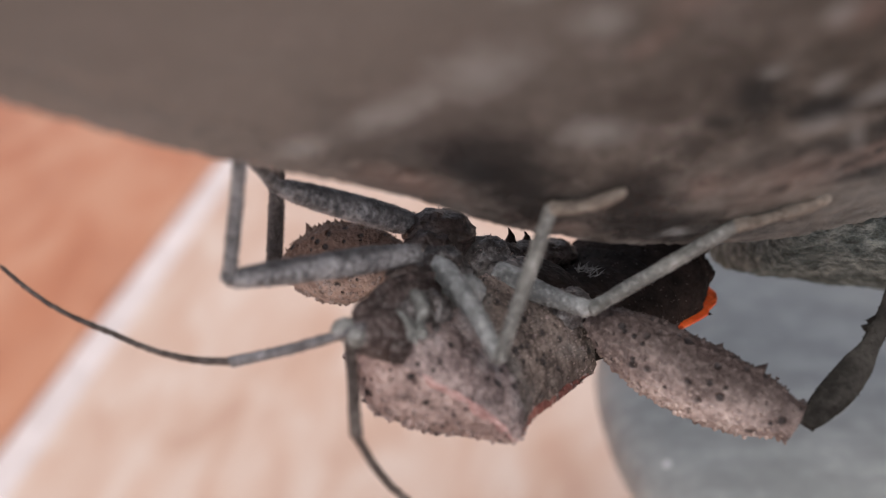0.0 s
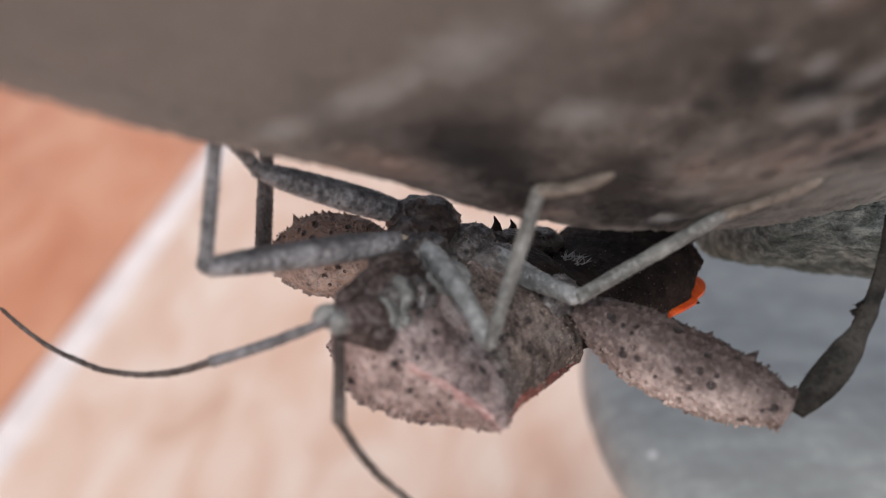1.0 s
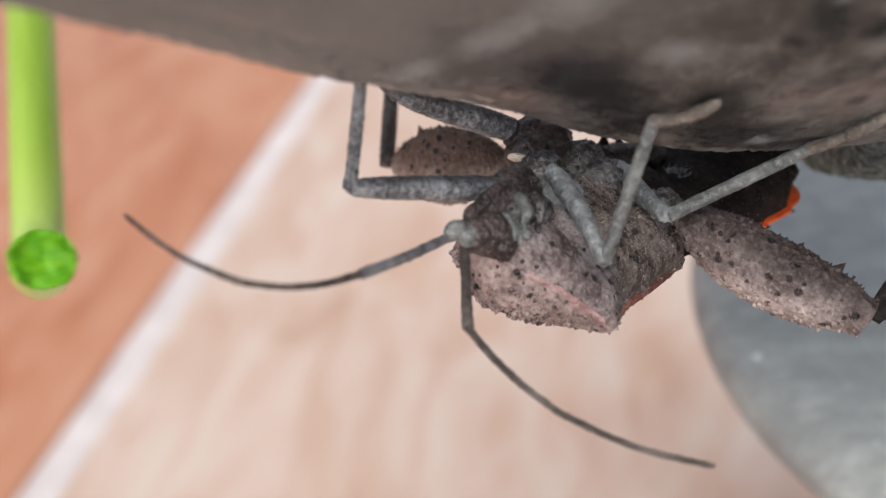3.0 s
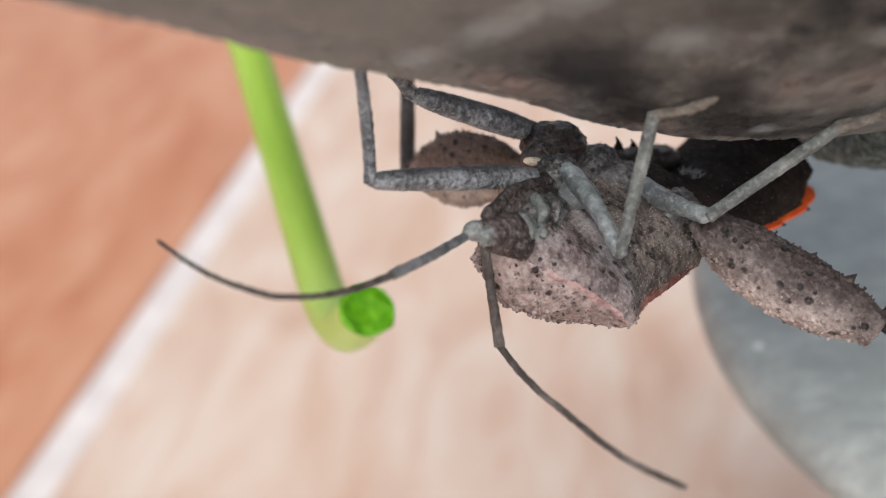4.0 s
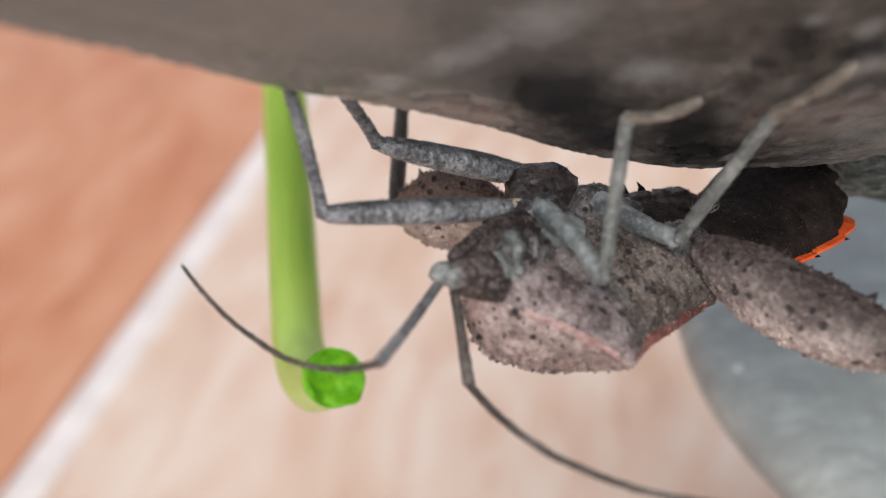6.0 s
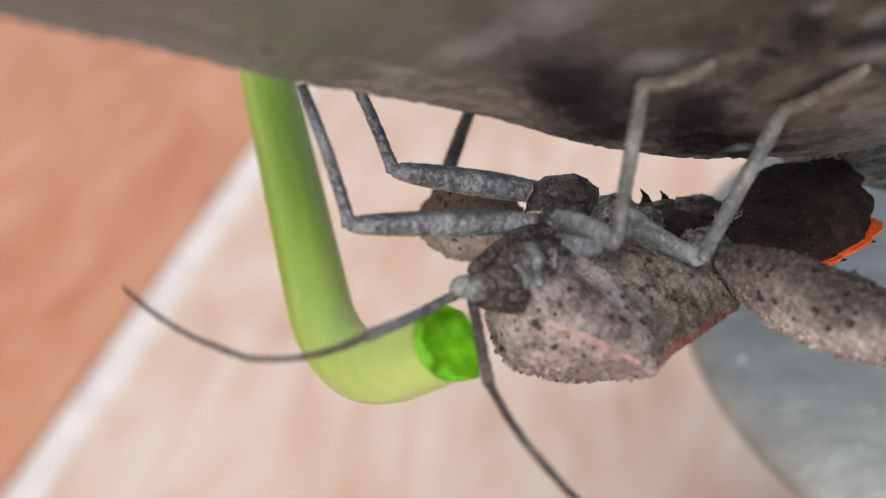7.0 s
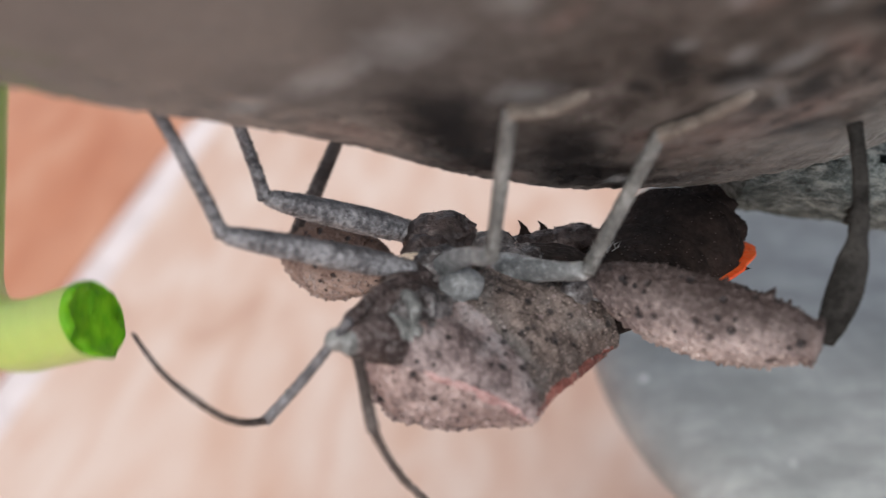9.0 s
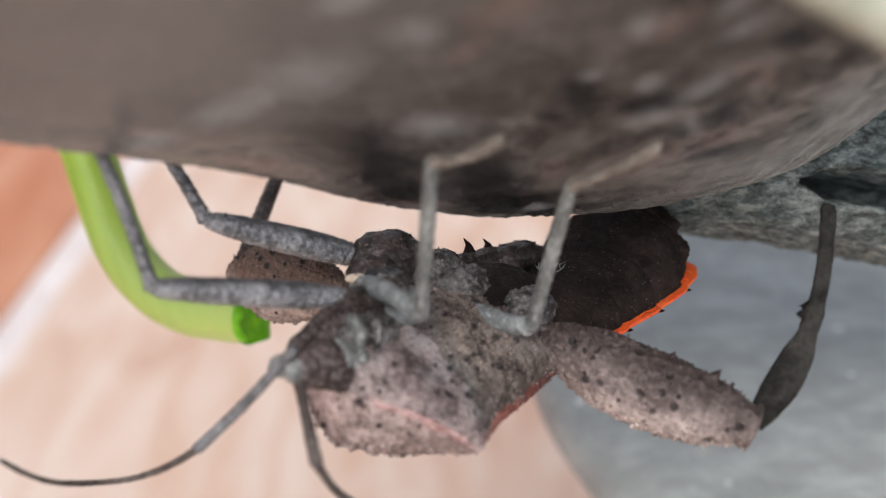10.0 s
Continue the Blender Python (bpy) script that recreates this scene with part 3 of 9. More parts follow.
def pale_twig():
    bm = bmesh.new()
    loops = []
    a, b = Vector((12.3, 27.4, 10.8)), Vector((24.8, 26.4, 2.8))
    for i in range(41):
        u = i / 40
        c = a.lerp(b, u) + Vector((0, 0, 0.5 * math.sin(3 * u)))
        loops.append([c + Vector((math.cos(t) * 0.45, math.sin(t) * 0.75, math.cos(t) * 0.62)) * (1 + 0.1 * noise.noise(c + Vector((t, 0, 0))))
                      for t in (2 * math.pi * k / 20 for k in range(20))])
    rings(bm, loops)
    return tagged(perch(finish("twig", bm, M_TWIG)), "pale greenish-white dry twig", "twig")


pale_twig()


# ---- the leaf-footed bug; its own space: x to its right, y to its tail, z to its back ----
insect = tagged(new("insect"), "grey-brown leaf-footed bug hanging upside down under a log", "insect")
insect.empty_display_size = 0.002
limbs = {}


def section(y, w, up, down, z0, p=1.0, q=1.0, around=72):
    """One cross-section of the body: half width, height to the back, depth to the belly."""
    pts = []
    for k in range(around):
        a = 2 * math.pi * k / around
        c, s = math.cos(a), math.sin(a)
        pts.append((w * math.copysign(abs(c) ** p, c), y, z0 + (up if s > 0 else down) * math.copysign(abs(s) ** q, s)))
    return pts


def studs(bm, count, size, seed, keep=None, slot=0, long=1.0):
    """Small pointed granules standing on the skin; slot picks the paler material for some of them."""
    rng = random.Random(seed)
    bm.normal_update()
    verts = [v for v in bm.verts if keep is None or keep(v.co)]
    spots = [(v.co.copy(), v.normal.copy()) for v in rng.sample(verts, min(count, len(verts)))]
    for at, up in spots:
        side = up.orthogonal().normalized()
        other = up.cross(side)
        at = at + (side * rng.uniform(-1, 1) + other * rng.uniform(-1, 1)) * size * 0.6
        r, h = size * rng.uniform(0.5, 1.1), size * rng.uniform(0.7, 1.9) * long
        base = [bm.verts.new(at - up * 0.04 + (side * math.cos(q) + other * math.sin(q)) * r) for q in (0, 1.571, 3.142, 4.712)]
        tip = bm.verts.new(at + up * h + (side * rng.uniform(-0.5, 0.5) + other * rng.uniform(-0.5, 0.5)) * r)
        pale = slot if rng.random() < 0.5 else 0
        for k in range(4):
            bm.faces.new((base[k], base[(k + 1) % 4], tip)).material_index = pale


def domes(bm, count, size, seed, keep=None, slot=0):
    """Blunt rounded tubercles on the skin, in two rings and a crown."""
    rng = random.Random(seed)
    bm.normal_update()
    verts = [v for v in bm.verts if keep is None or keep(v.co)]
    spots = [(v.co.copy(), v.normal.copy()) for v in rng.sample(verts, min(count, len(verts)))]
    for at, up in spots:
        side = up.orthogonal().normalized()
        other = up.cross(side)
        r = size * rng.uniform(0.6, 1.15)
        h = r * rng.uniform(0.8, 1.3)
        rows = [[bm.verts.new(at + up * (lift * h - 0.03) + (side * math.cos(q) + other * math.sin(q)) * r * wide) for q in (1.047 * k for k in range(6))]
                for lift, wide in ((0.0, 1.0), (0.7, 0.78))]
        tip = bm.verts.new(at + up * h)
        for k in range(6):
            f = bm.faces.new((rows[0][k], rows[0][(k + 1) % 6], rows[1][(k + 1) % 6], rows[1][k]))
            g = bm.faces.new((rows[1][k], rows[1][(k + 1) % 6], tip))
            f.material_index = g.material_index = slot


def teeth(bm, length, seed):
    """A ragged row of dark pointed teeth along a femur's edge, with one large tooth past its middle."""
    rng = random.Random(seed)
    bm.normal_update()
    edge = [v for v in bm.verts if v.co.z < 0]
    for i in range(22):
        x = length * (0.26 + 0.033 * i) + rng.uniform(-0.1, 0.1)
        v = min((w for w in edge if abs(w.co.x - x) < 0.2), key=lambda w: w.co.z)
        at, h, r = v.co.copy(), rng.uniform(0.05, 0.17), rng.uniform(0.09, 0.17)
        if i == 15:
            h, r = 0.42, 0.3
        base = [bm.verts.new(at + Vector((r * math.cos(q), r * 0.8 * math.sin(q), 0.1))) for q in (0, 1.047, 2.094, 3.142, 4.189, 5.236)]
        tip = bm.verts.new(at + Vector((0.5 * h, 0, -h)))
        for k in range(6):
            bm.faces.new((base[k], base[(k + 1) % 6], tip))


def body_part(name, material, table, label="", steps=80, around=72, rough=0.05, grain=0.35, granules=0, keep=None, dorsum=False):
    """Lofts sections whose numbers run smoothly along y. table: y, half width, up, down, z0, p, q."""
    bm = bmesh.new()
    loops = []
    y0, y1 = table[0][0], table[-1][0]
    for i in range(steps + 1):
        y = y0 + (y1 - y0) * i / steps
        w, up, down, z0, p, q = (curve_at([(r[0], r[j]) for r in table], y) for j in range(1, 7))
        loop = []
        for pt in section(y, w, up, down, z0, p, q, around):
            v = Vector(pt)
            out = (v - Vector((0, y, z0))).normalized()
            loop.append(v + out * (rough_noise(v, 1.4, rough) + max(0.0, noise.noise(v / grain)) * rough * 1.5))
        loops.append(loop)
    rings(bm, loops)
    if dorsum:
        for f in bm.faces:
            c = f.calc_center_median()
            if c.y < 1.2 and c.z > curve_at([(r[0], r[4]) for r in table], c.y):
                f.material_index = 2
            elif c.y > 0.9 + 0.3 * noise.noise(c):
                f.material_index = 3
    if granules:
        studs(bm, granules, 0.045, 3, keep, 1, 1.2)
        domes(bm, 520, 0.14, 11, lambda p: p.y < 1.0 and p.z > curve_at([(r[0], r[4]) for r in table], p.y) - 0.1, 2)
        domes(bm, 420, 0.1, 12, None, 0)
    return part(name, bm, [material, M_GRAIN, M_DORSUM, M_PLEURA], insect, label)


def small_lump(name, material, centre, size, label="", rough=0.06, turn=0.0):
    bm = bmesh.new()
    bmesh.ops.create_uvsphere(bm, u_segments=32, v_segments=20, radius=1)
    for v in bm.verts:
        n = v.co.copy()
        v.co = Vector((n.x * size[0], n.y * size[1], n.z * size[2])) * (1 + rough_noise(n * 2, 0.8, rough))
    bmesh.ops.rotate(bm, verts=bm.verts, cent=(0, 0, 0), matrix=Matrix.Rotation(radians(turn), 3, "Z"))
    bmesh.ops.translate(bm, verts=bm.verts, vec=centre)
    if material is not M_CREAM:
        studs(bm, 50 if material in (M_BROWN, M_HEAD) else 160, 0.045, len(insect.children), None, 1, 1.3)
    return part(name, bm, [material, M_GRAIN if material in (M_PRON, M_COXA) else M_LEG if material in (M_BROWN, M_HEAD) else M_FROST if material is not M_DARK else M_BROWN], insect, label)


# head, pronotum, abdomen
body_part("head", M_HEAD, ((-5.0, 0.5, 0.45, 0.5, -3.75, 1, 1), (-4.5, 0.8, 0.7, 0.85, -3.6, 0.9, 0.9),
                            (-3.6, 1.1, 0.85, 1.15, -3.4, 0.8, 0.85), (-2.4, 1.25, 1.0, 1.3, -3.1, 0.9, 0.9)), "dark maroon-brown granular head", 48, 56, 0.05, 0.3, 0)
for side in (-1, 1):
    small = bmesh.new()
    bmesh.ops.create_uvsphere(small, u_segments=24, v_segments=16, radius=0.6)
    bmesh.ops.scale(small, vec=(0.75, 1.0, 1.05), verts=small.verts)
    bmesh.ops.translate(small, vec=(side * 1.0, -3.35, -3.2), verts=small.verts)
    part("eye", small, M_HEAD, insect, "dark maroon eye")
small_lump("antennifer", M_PALE, (0.3, -5.1, -3.85), (0.34, 0.58, 0.44), "pale grey waxy base of the feelers", 0.14, 30)
small_lump("antennifer", M_PALE, (-0.28, -5.0, -3.75), (0.3, 0.55, 0.44), "pale grey waxy base of the feelers", 0.14, -10)
body_part("collar", M_PALE, ((-3.1, 1.1, 0.9, 1.15, -3.0, 1, 1), (-2.75, 1.5, 1.2, 1.65, -2.9, 1, 1), (-2.3, 1.4, 1.1, 1.6, -2.9, 1, 1)), "pale collar", 14, 48, 0.05)
PRONOTUM = ((-3.4, 1.1, 1.6, 1.2, -2.7, 1, 1), (-2.8, 1.8, 2.3, 1.9, -2.3, 1.1, 1), (-1.5, 3.2, 2.1, 2.8, -1.5, 1.3, 1),
            (-0.5, 4.2, 1.7, 3.5, -0.75, 1.7, 1), (0.2, 4.9, 1.1, 4.0, -0.2, 2.0, 1), (0.9, 4.6, 0.9, 4.3, -0.2, 1.8, 1),
            (2.4, 4.1, 0.8, 4.4, -0.6, 1.5, 1), (5.0, 4.0, 0.8, 4.0, -1.2, 1.3, 1), (7.0, 3.8, 0.9, 3.2, -1.6, 1.2, 1))
body_part("pronotum", M_PRON, PRONOTUM, "mottled pinkish-grey granular pronotum with pointed shoulders", 150, 150, 0.085, 0.3,
          3600, dorsum=True)
ABDOMEN = ((6.0, 3.6, 0.8, 2.5, -1.8, 1.2, 1), (9.5, 3.7, 0.8, 2.2, -2.2, 1.1, 1), (11.5, 3.9, 0.8, 2.15, -2.6, 1.1, 1), (13.0, 4.0, 0.8, 2.2, -2.85, 1.05, 0.95),
           (14.4, 4.1, 0.8, 2.6, -3.1, 1.0, 0.9), (15.6, 4.1, 0.8, 3.15, -3.35, 1.0, 0.85), (16.6, 3.9, 0.8, 3.3, -3.65, 1.0, 0.8), (17.4, 3.6, 0.8, 3.0, -3.9, 1.0, 0.8),
           (17.9, 3.3, 0.7, 2.5, -4.05, 0.95, 0.8), (18.3, 2.5, 0.5, 1.9, -4.2, 0.9, 0.8), (18.5, 1.0, 0.3, 0.9, -4.4, 1, 1))


def abdomen():
    """The belly: overlapping ring segments with raised hind rims, ending bluntly."""
    bm = bmesh.new()
    loops = []
    y0, y1, steps, around = ABDOMEN[0][0], ABDOMEN[-1][0], 150, 96
    for i in range(steps + 1):
        y = y0 + (y1 - y0) * i / steps
        w, up, down, z0, p, q = (curve_at([(r[0], r[j]) for r in ABDOMEN], y) for j in range(1, 7))
        seg = ((y - 6.6) / 2.45) % 1.0
        rim = 0.13 * smoothstep((seg - 0.45) / 0.5) - 0.1 * math.exp(-(min(seg, 1 - seg) / 0.05) ** 2)
        loop = []
        for pt in section(y, w, up, down, z0, p, q, around):
            v = Vector(pt)
            out = (v - Vector((0, y, z0))).normalized()
            loop.append(v + out * (rim * smoothstep((19 - y) / 1.5) + rough_noise(v, 1.3, 0.08) + max(0.0, noise.noise(v / 0.35)) * 0.07))
        loops.append(loop)
    rings(bm, loops)
    studs(bm, 900, 0.05, 21, lambda p: p.z < -2.5, 1, 1.0)
    part("abdomen", bm, [M_DARK, M_BROWN], insect, "very dark brown segmented belly")


abdomen()
small_lump("tail_lobe", M_DARK, (-0.9, 17.7, -5.85), (1.9, 1.15, 1.25), "dark rounded lobe at the belly's end", 0.18)
small_lump("tail_lobe", M_DARK, (-2.6, 17.4, -4.9), (1.1, 1.0, 0.85), "dark rounded lobe at the belly's end", 0.2, 20)


def edge_ridge(name, material, table, y0, y1, radius, label):
    """A raised ridge along the side edge of a lofted part, on both sides."""
    for side in (-1, 1):
        bm = bmesh.new()
        loops = []
        for i in range(41):
            y = y0 + (y1 - y0) * i / 40
            w, z0 = curve_at([(r[0], r[1]) for r in table], y), curve_at([(r[0], r[4]) for r in table], y)
            r = radius * (0.35 + 0.65 * math.sin(math.pi * (0.12 + 0.8 * i / 40))) * (1 + 0.3 * noise.noise(Vector((y * 3, side, 0))))
            loops.append([(side * (w - 0.08 + r * 0.7 * math.cos(a)), y, z0 + r * 1.2 * math.sin(a)) for a in (2 * math.pi * k / 12 for k in range(12))])
        rings(bm, loops)
        studs(bm, 60, 0.06, 5 + side)
        part(name, bm, material, insect, label)


edge_ridge("ridge", M_PINK, PRONOTUM, -2.7, 0.35, 0.22, "pink raised shoulder ridge")
edge_ridge("margin", M_RED, PRONOTUM, 0.5, 6.6, 0.25, "red-brown side margin")


def side_plates():
    """Orange plates along the sides of the abdomen, each with a dark spine."""
    for side in (-1, 1):
        for y0 in (9.2, 11.6, 14.0, 16.4):
            bm = bmesh.new()
            loops = []
            y1 = y0 + 2.45
            for i in range(13):
                u = i / 12
                y = y0 + (y1 - y0) * u
                w = curve_at(((9, 3.7), (12, 4.0), (15.6, 4.2), (17.4, 3.95), (18.4, 3.3), (19.2, 2.2)), y)
                z = curve_at(((9, -2.1), (14, -3.0), (17.4, -3.8), (19.8, -4.3)), y)
                out = 0.75 + 0.35 * u - 0.5 * max(0, u - 0.88) / 0.12
                inner, outer = Vector((side * (w - 0.9), y, z)), Vector((side * (w + 0.4 * out - 0.12), y + 0.15 * u, z + 0.2))
                loops.append([inner + Vector((0, 0, 0.16)), outer + Vector((0, 0, 0.07)), outer - Vector((0, 0, 0.07)), inner - Vector((0, 0, 0.16))])
            rings(bm, loops)
            plate = part("side_plate", bm, M_ORANGE, insect, "orange toothed plate of the abdomen's edge", smooth=False)
            bm = bmesh.new()
            studs_at = Vector(loops[-2][1])
            for k in range(3):
                a = studs_at + Vector((0, -0.12 * k, 0))
                base = [bm.verts.new(a + Vector((side * -0.2, 0.14 * math.cos(q), 0.14 * math.sin(q)))) for q in (0, 1.57, 3.14, 4.71)]
                tip = bm.verts.new(a + Vector((side * 0.16, 0.16, 0.03)))
                for q in range(4):
                    bm.faces.new((base[q], base[(q + 1) % 4], tip))
            part("spine", bm, M_DARK, plate)


side_plates()


def spines():
    """Dark thorns on the underside of the thorax."""
    for x, y, z, h, r in ((3.0, 8.5, -5.4, 0.95, 0.46), (3.0, 9.9, -5.35, 0.75, 0.42), (2.9, 7.3, -5.5, 0.5, 0.3)):
        bm = bmesh.new()
        loops = [[(x + rr * math.cos(q), y + rr * math.sin(q) + 0.12 * s - 0.5 * s * s * s, z - h * s) for q in (2 * math.pi * k / 12 for k in range(12))]
                 for s, rr in ((-1.0, r * 1.5), (0, r), (0.25, r * 0.62), (0.6, r * 0.34), (1, 0.03))]
        rings(bm, loops)
        part("spine", bm, M_DARK, insect, "dark thorn")


spines()


small_lump("coxa", M_BROWN, (3.0, 2.9, -6.35), (1.35, 1.75, 1.2), "dark brown lump of the leg base", 0.15, 15)
small_lump("coxa", M_BROWN, (2.4, 1.6, -5.9), (1.1, 1.2, 0.9), "dark brown leg joint", 0.2)
small_lump("coxa", M_COXA, (1.3, 1.2, -5.2), (1.3, 1.5, 1.2), "dark granular leg base", 0.2)
small_lump("coxa", M_BROWN, (1.05, -0.9, -5.2), (0.65, 1.3, 0.8), "dark brown leg base", 0.08, 10)
small_lump("coxa", M_COXA, (1.6, 4.8, -5.4), (1.3, 1.3, 1.1), "grey leg base", 0.2)
small_lump("coxa", M_COXA, (0.2, 5.0, -4.6), (1.5, 1.8, 1.3), "dark granular leg base", 0.2)
small_lump("coxa", M_WAX, (-0.3, 1.0, -4.9), (0.7, 1.0, 0.75), "pale waxy leg base", 0.08, 30)
small_lump("coxa", M_COXA, (-2.2, 6.4, -4.0), (1.2, 1.5, 1.0), "grey leg base", 0.2)
small_lump("thorax", M_DARK, (0.5, 6.5, -3.6), (3.2, 3.6, 2.0), "dark underside of the thorax")
small_lump("breast", M_PRON, (1.5, 1.4, -4.0), (1.6, 2.3, 1.5), "mottled granular breast", 0.12)
small_lump("throat", M_COXA, (-0.1, -1.3, -4.25), (1.05, 1.7, 0.85), "grey mottled throat plate", 0.12)
# dark lump added to draw the wide shadow between head and leg bases
small_lump("throat", M_HEAD, (0.5, -1.5, -4.55), (0.75, 2.3, 0.8), "dark throat lump standing in for the shadow by the beak", 0.08)
small_lump("thorax", M_BROWN, (2.8, 8.8, -4.8), (0.9, 2.8, 0.85), "dark brown bumpy ridge under the thorax", 0.2)
small_lump("thorax", M_BROWN, (2.4, 11.2, -4.9), (1.1, 1.9, 0.8), "dark brown bumpy ridge under the thorax", 0.22)
small_lump("membrane", M_CREAM, (2.0, 0.3, -6.0), (0.28, 0.5, 0.2), "cream joint membrane", 0.1, 40)



def tuft():
    """A spray of short white hairs on the dark thorax."""
    rng = random.Random(31)
    bm = bmesh.new()
    at = Vector((-0.55, 10.3, -4.95))
    for k in range(34):
        root = at + Vector((rng.uniform(-0.5, 0.5), rng.uniform(-0.6, 0.6), rng.uniform(-0.1, 0.15)))
        way = Vector((rng.uniform(-1.0, 0.3), rng.uniform(-1, 0.5), rng.uniform(-0.9, -0.1))).normalized() * rng.uniform(0.35, 0.75)
        side = way.orthogonal().normalized() * 0.035
        other = way.normalized().cross(side)
        base = [bm.verts.new(root + side * math.cos(q) + other * math.sin(q)) for q in (0, 2.094, 4.189)]
        tip = bm.verts.new(root + way)
        for q in range(3):
            bm.faces.new((base[q], base[(q + 1) % 3], tip))
    part("tuft", bm, M_FROST, insect, "spray of short whitish hairs")


tuft()


def skin_tree(names):
    """A search tree over the body parts so far, in millimetres."""
    verts, faces = [], []
    for ob in insect.children:
        if ob.name.split(".")[0] in names:
            k = len(verts)
            verts += [v.co / MM for v in ob.data.vertices]
            faces += [[k + i for i in f.vertices] for f in ob.data.polygons]
    return BVHTree.FromPolygons(verts, faces)


BODY_SKIN = skin_tree(("pronotum", "throat", "breast", "head", "collar", "thorax"))


def cord(name, material, stations, radius, label, rough=0.0, taper=0.35, flat=1.0):
    """A thin curved part through three or four stations on the underside."""
    bm = bmesh.new()
    loops = []
    steps = 36
    pts = [Vector(p) for p in stations]
    cuts = [(i / (len(pts) - 1), p) for i, p in enumerate(pts)]
    line = [Vector([curve_at([(u, p[j]) for u, p in cuts], i / steps) for j in range(3)]) for i in range(steps + 1)]
    for i, c in enumerate(line):
        out = (c - Vector((0, c.y, -2.5))).normalized()
        hit = BODY_SKIN.ray_cast(c + out * 5, -out)[0]
        if hit:
            line[i] = c.lerp(hit + out * radius * 0.25, 0.6 if name == "beak" else 0.9)
    line = [(line[max(i - 2, 0)] + line[max(i - 1, 0)] + line[i] + line[min(i + 1, steps)] + line[min(i + 2, steps)]) / 5 for i in range(steps + 1)]
    for i, c in enumerate(line):
        ahead = (line[min(i + 1, steps)] - line[max(i - 1, 0)]).normalized()
        side = ahead.cross(Vector((0.6, 0.7, 0.35))).normalized()
        up = ahead.cross(side)
        u = i / steps
        r = radius * (1 - taper * u) * (0.45 + 0.55 * smoothstep(min(u, 1 - u) / 0.12)) * (1 + rough * noise.noise(c * 3))
        loops.append([c + side * math.cos(q) * r + up * math.sin(q) * r * flat for q in (2 * math.pi * k / 14 for k in range(14))])
    rings(bm, loops)
    if rough:
        studs(bm, 60, 0.04, len(insect.children), None, 0, 1.2)
    part(name, bm, material, insect, label)


cord("beak", M_HEAD, ((0.2, -4.95, -4.55), (0.42, -3.5, -5.12), (0.6, -1.2, -5.6), (0.6, 0.2, -5.8)), 0.3, "dark thin folded beak")
cord("collar_rim", M_PALE, ((-0.25, -2.95, -4.6), (-1.08, -3.0, -4.02), (-1.5, -3.35, -3.1)), 0.13, "pale rim of the collar", 0.2, 0.1)
cord("fold", M_PALE, ((-0.05, -2.0, -5.1), (-0.95, -2.2, -4.55), (-1.5, -2.6, -3.65)), 0.3, "pale grey fold of the throat", 0.5, 0.3)
cord("fold", M_COXA, ((-0.2, -1.2, -5.2), (-0.95, -1.35, -4.45), (-1.5, -1.9, -3.8)), 0.24, "brown-grey fold of the throat", 0.5, 0.3)
cord("plate_rim", M_PALE, ((0.6, 3.7, -5.75), (-0.3, 4.0, -5.65), (-1.0, 4.4, -5.4)), 0.1, "pale rim of the leg socket", 0.3, 0.3)
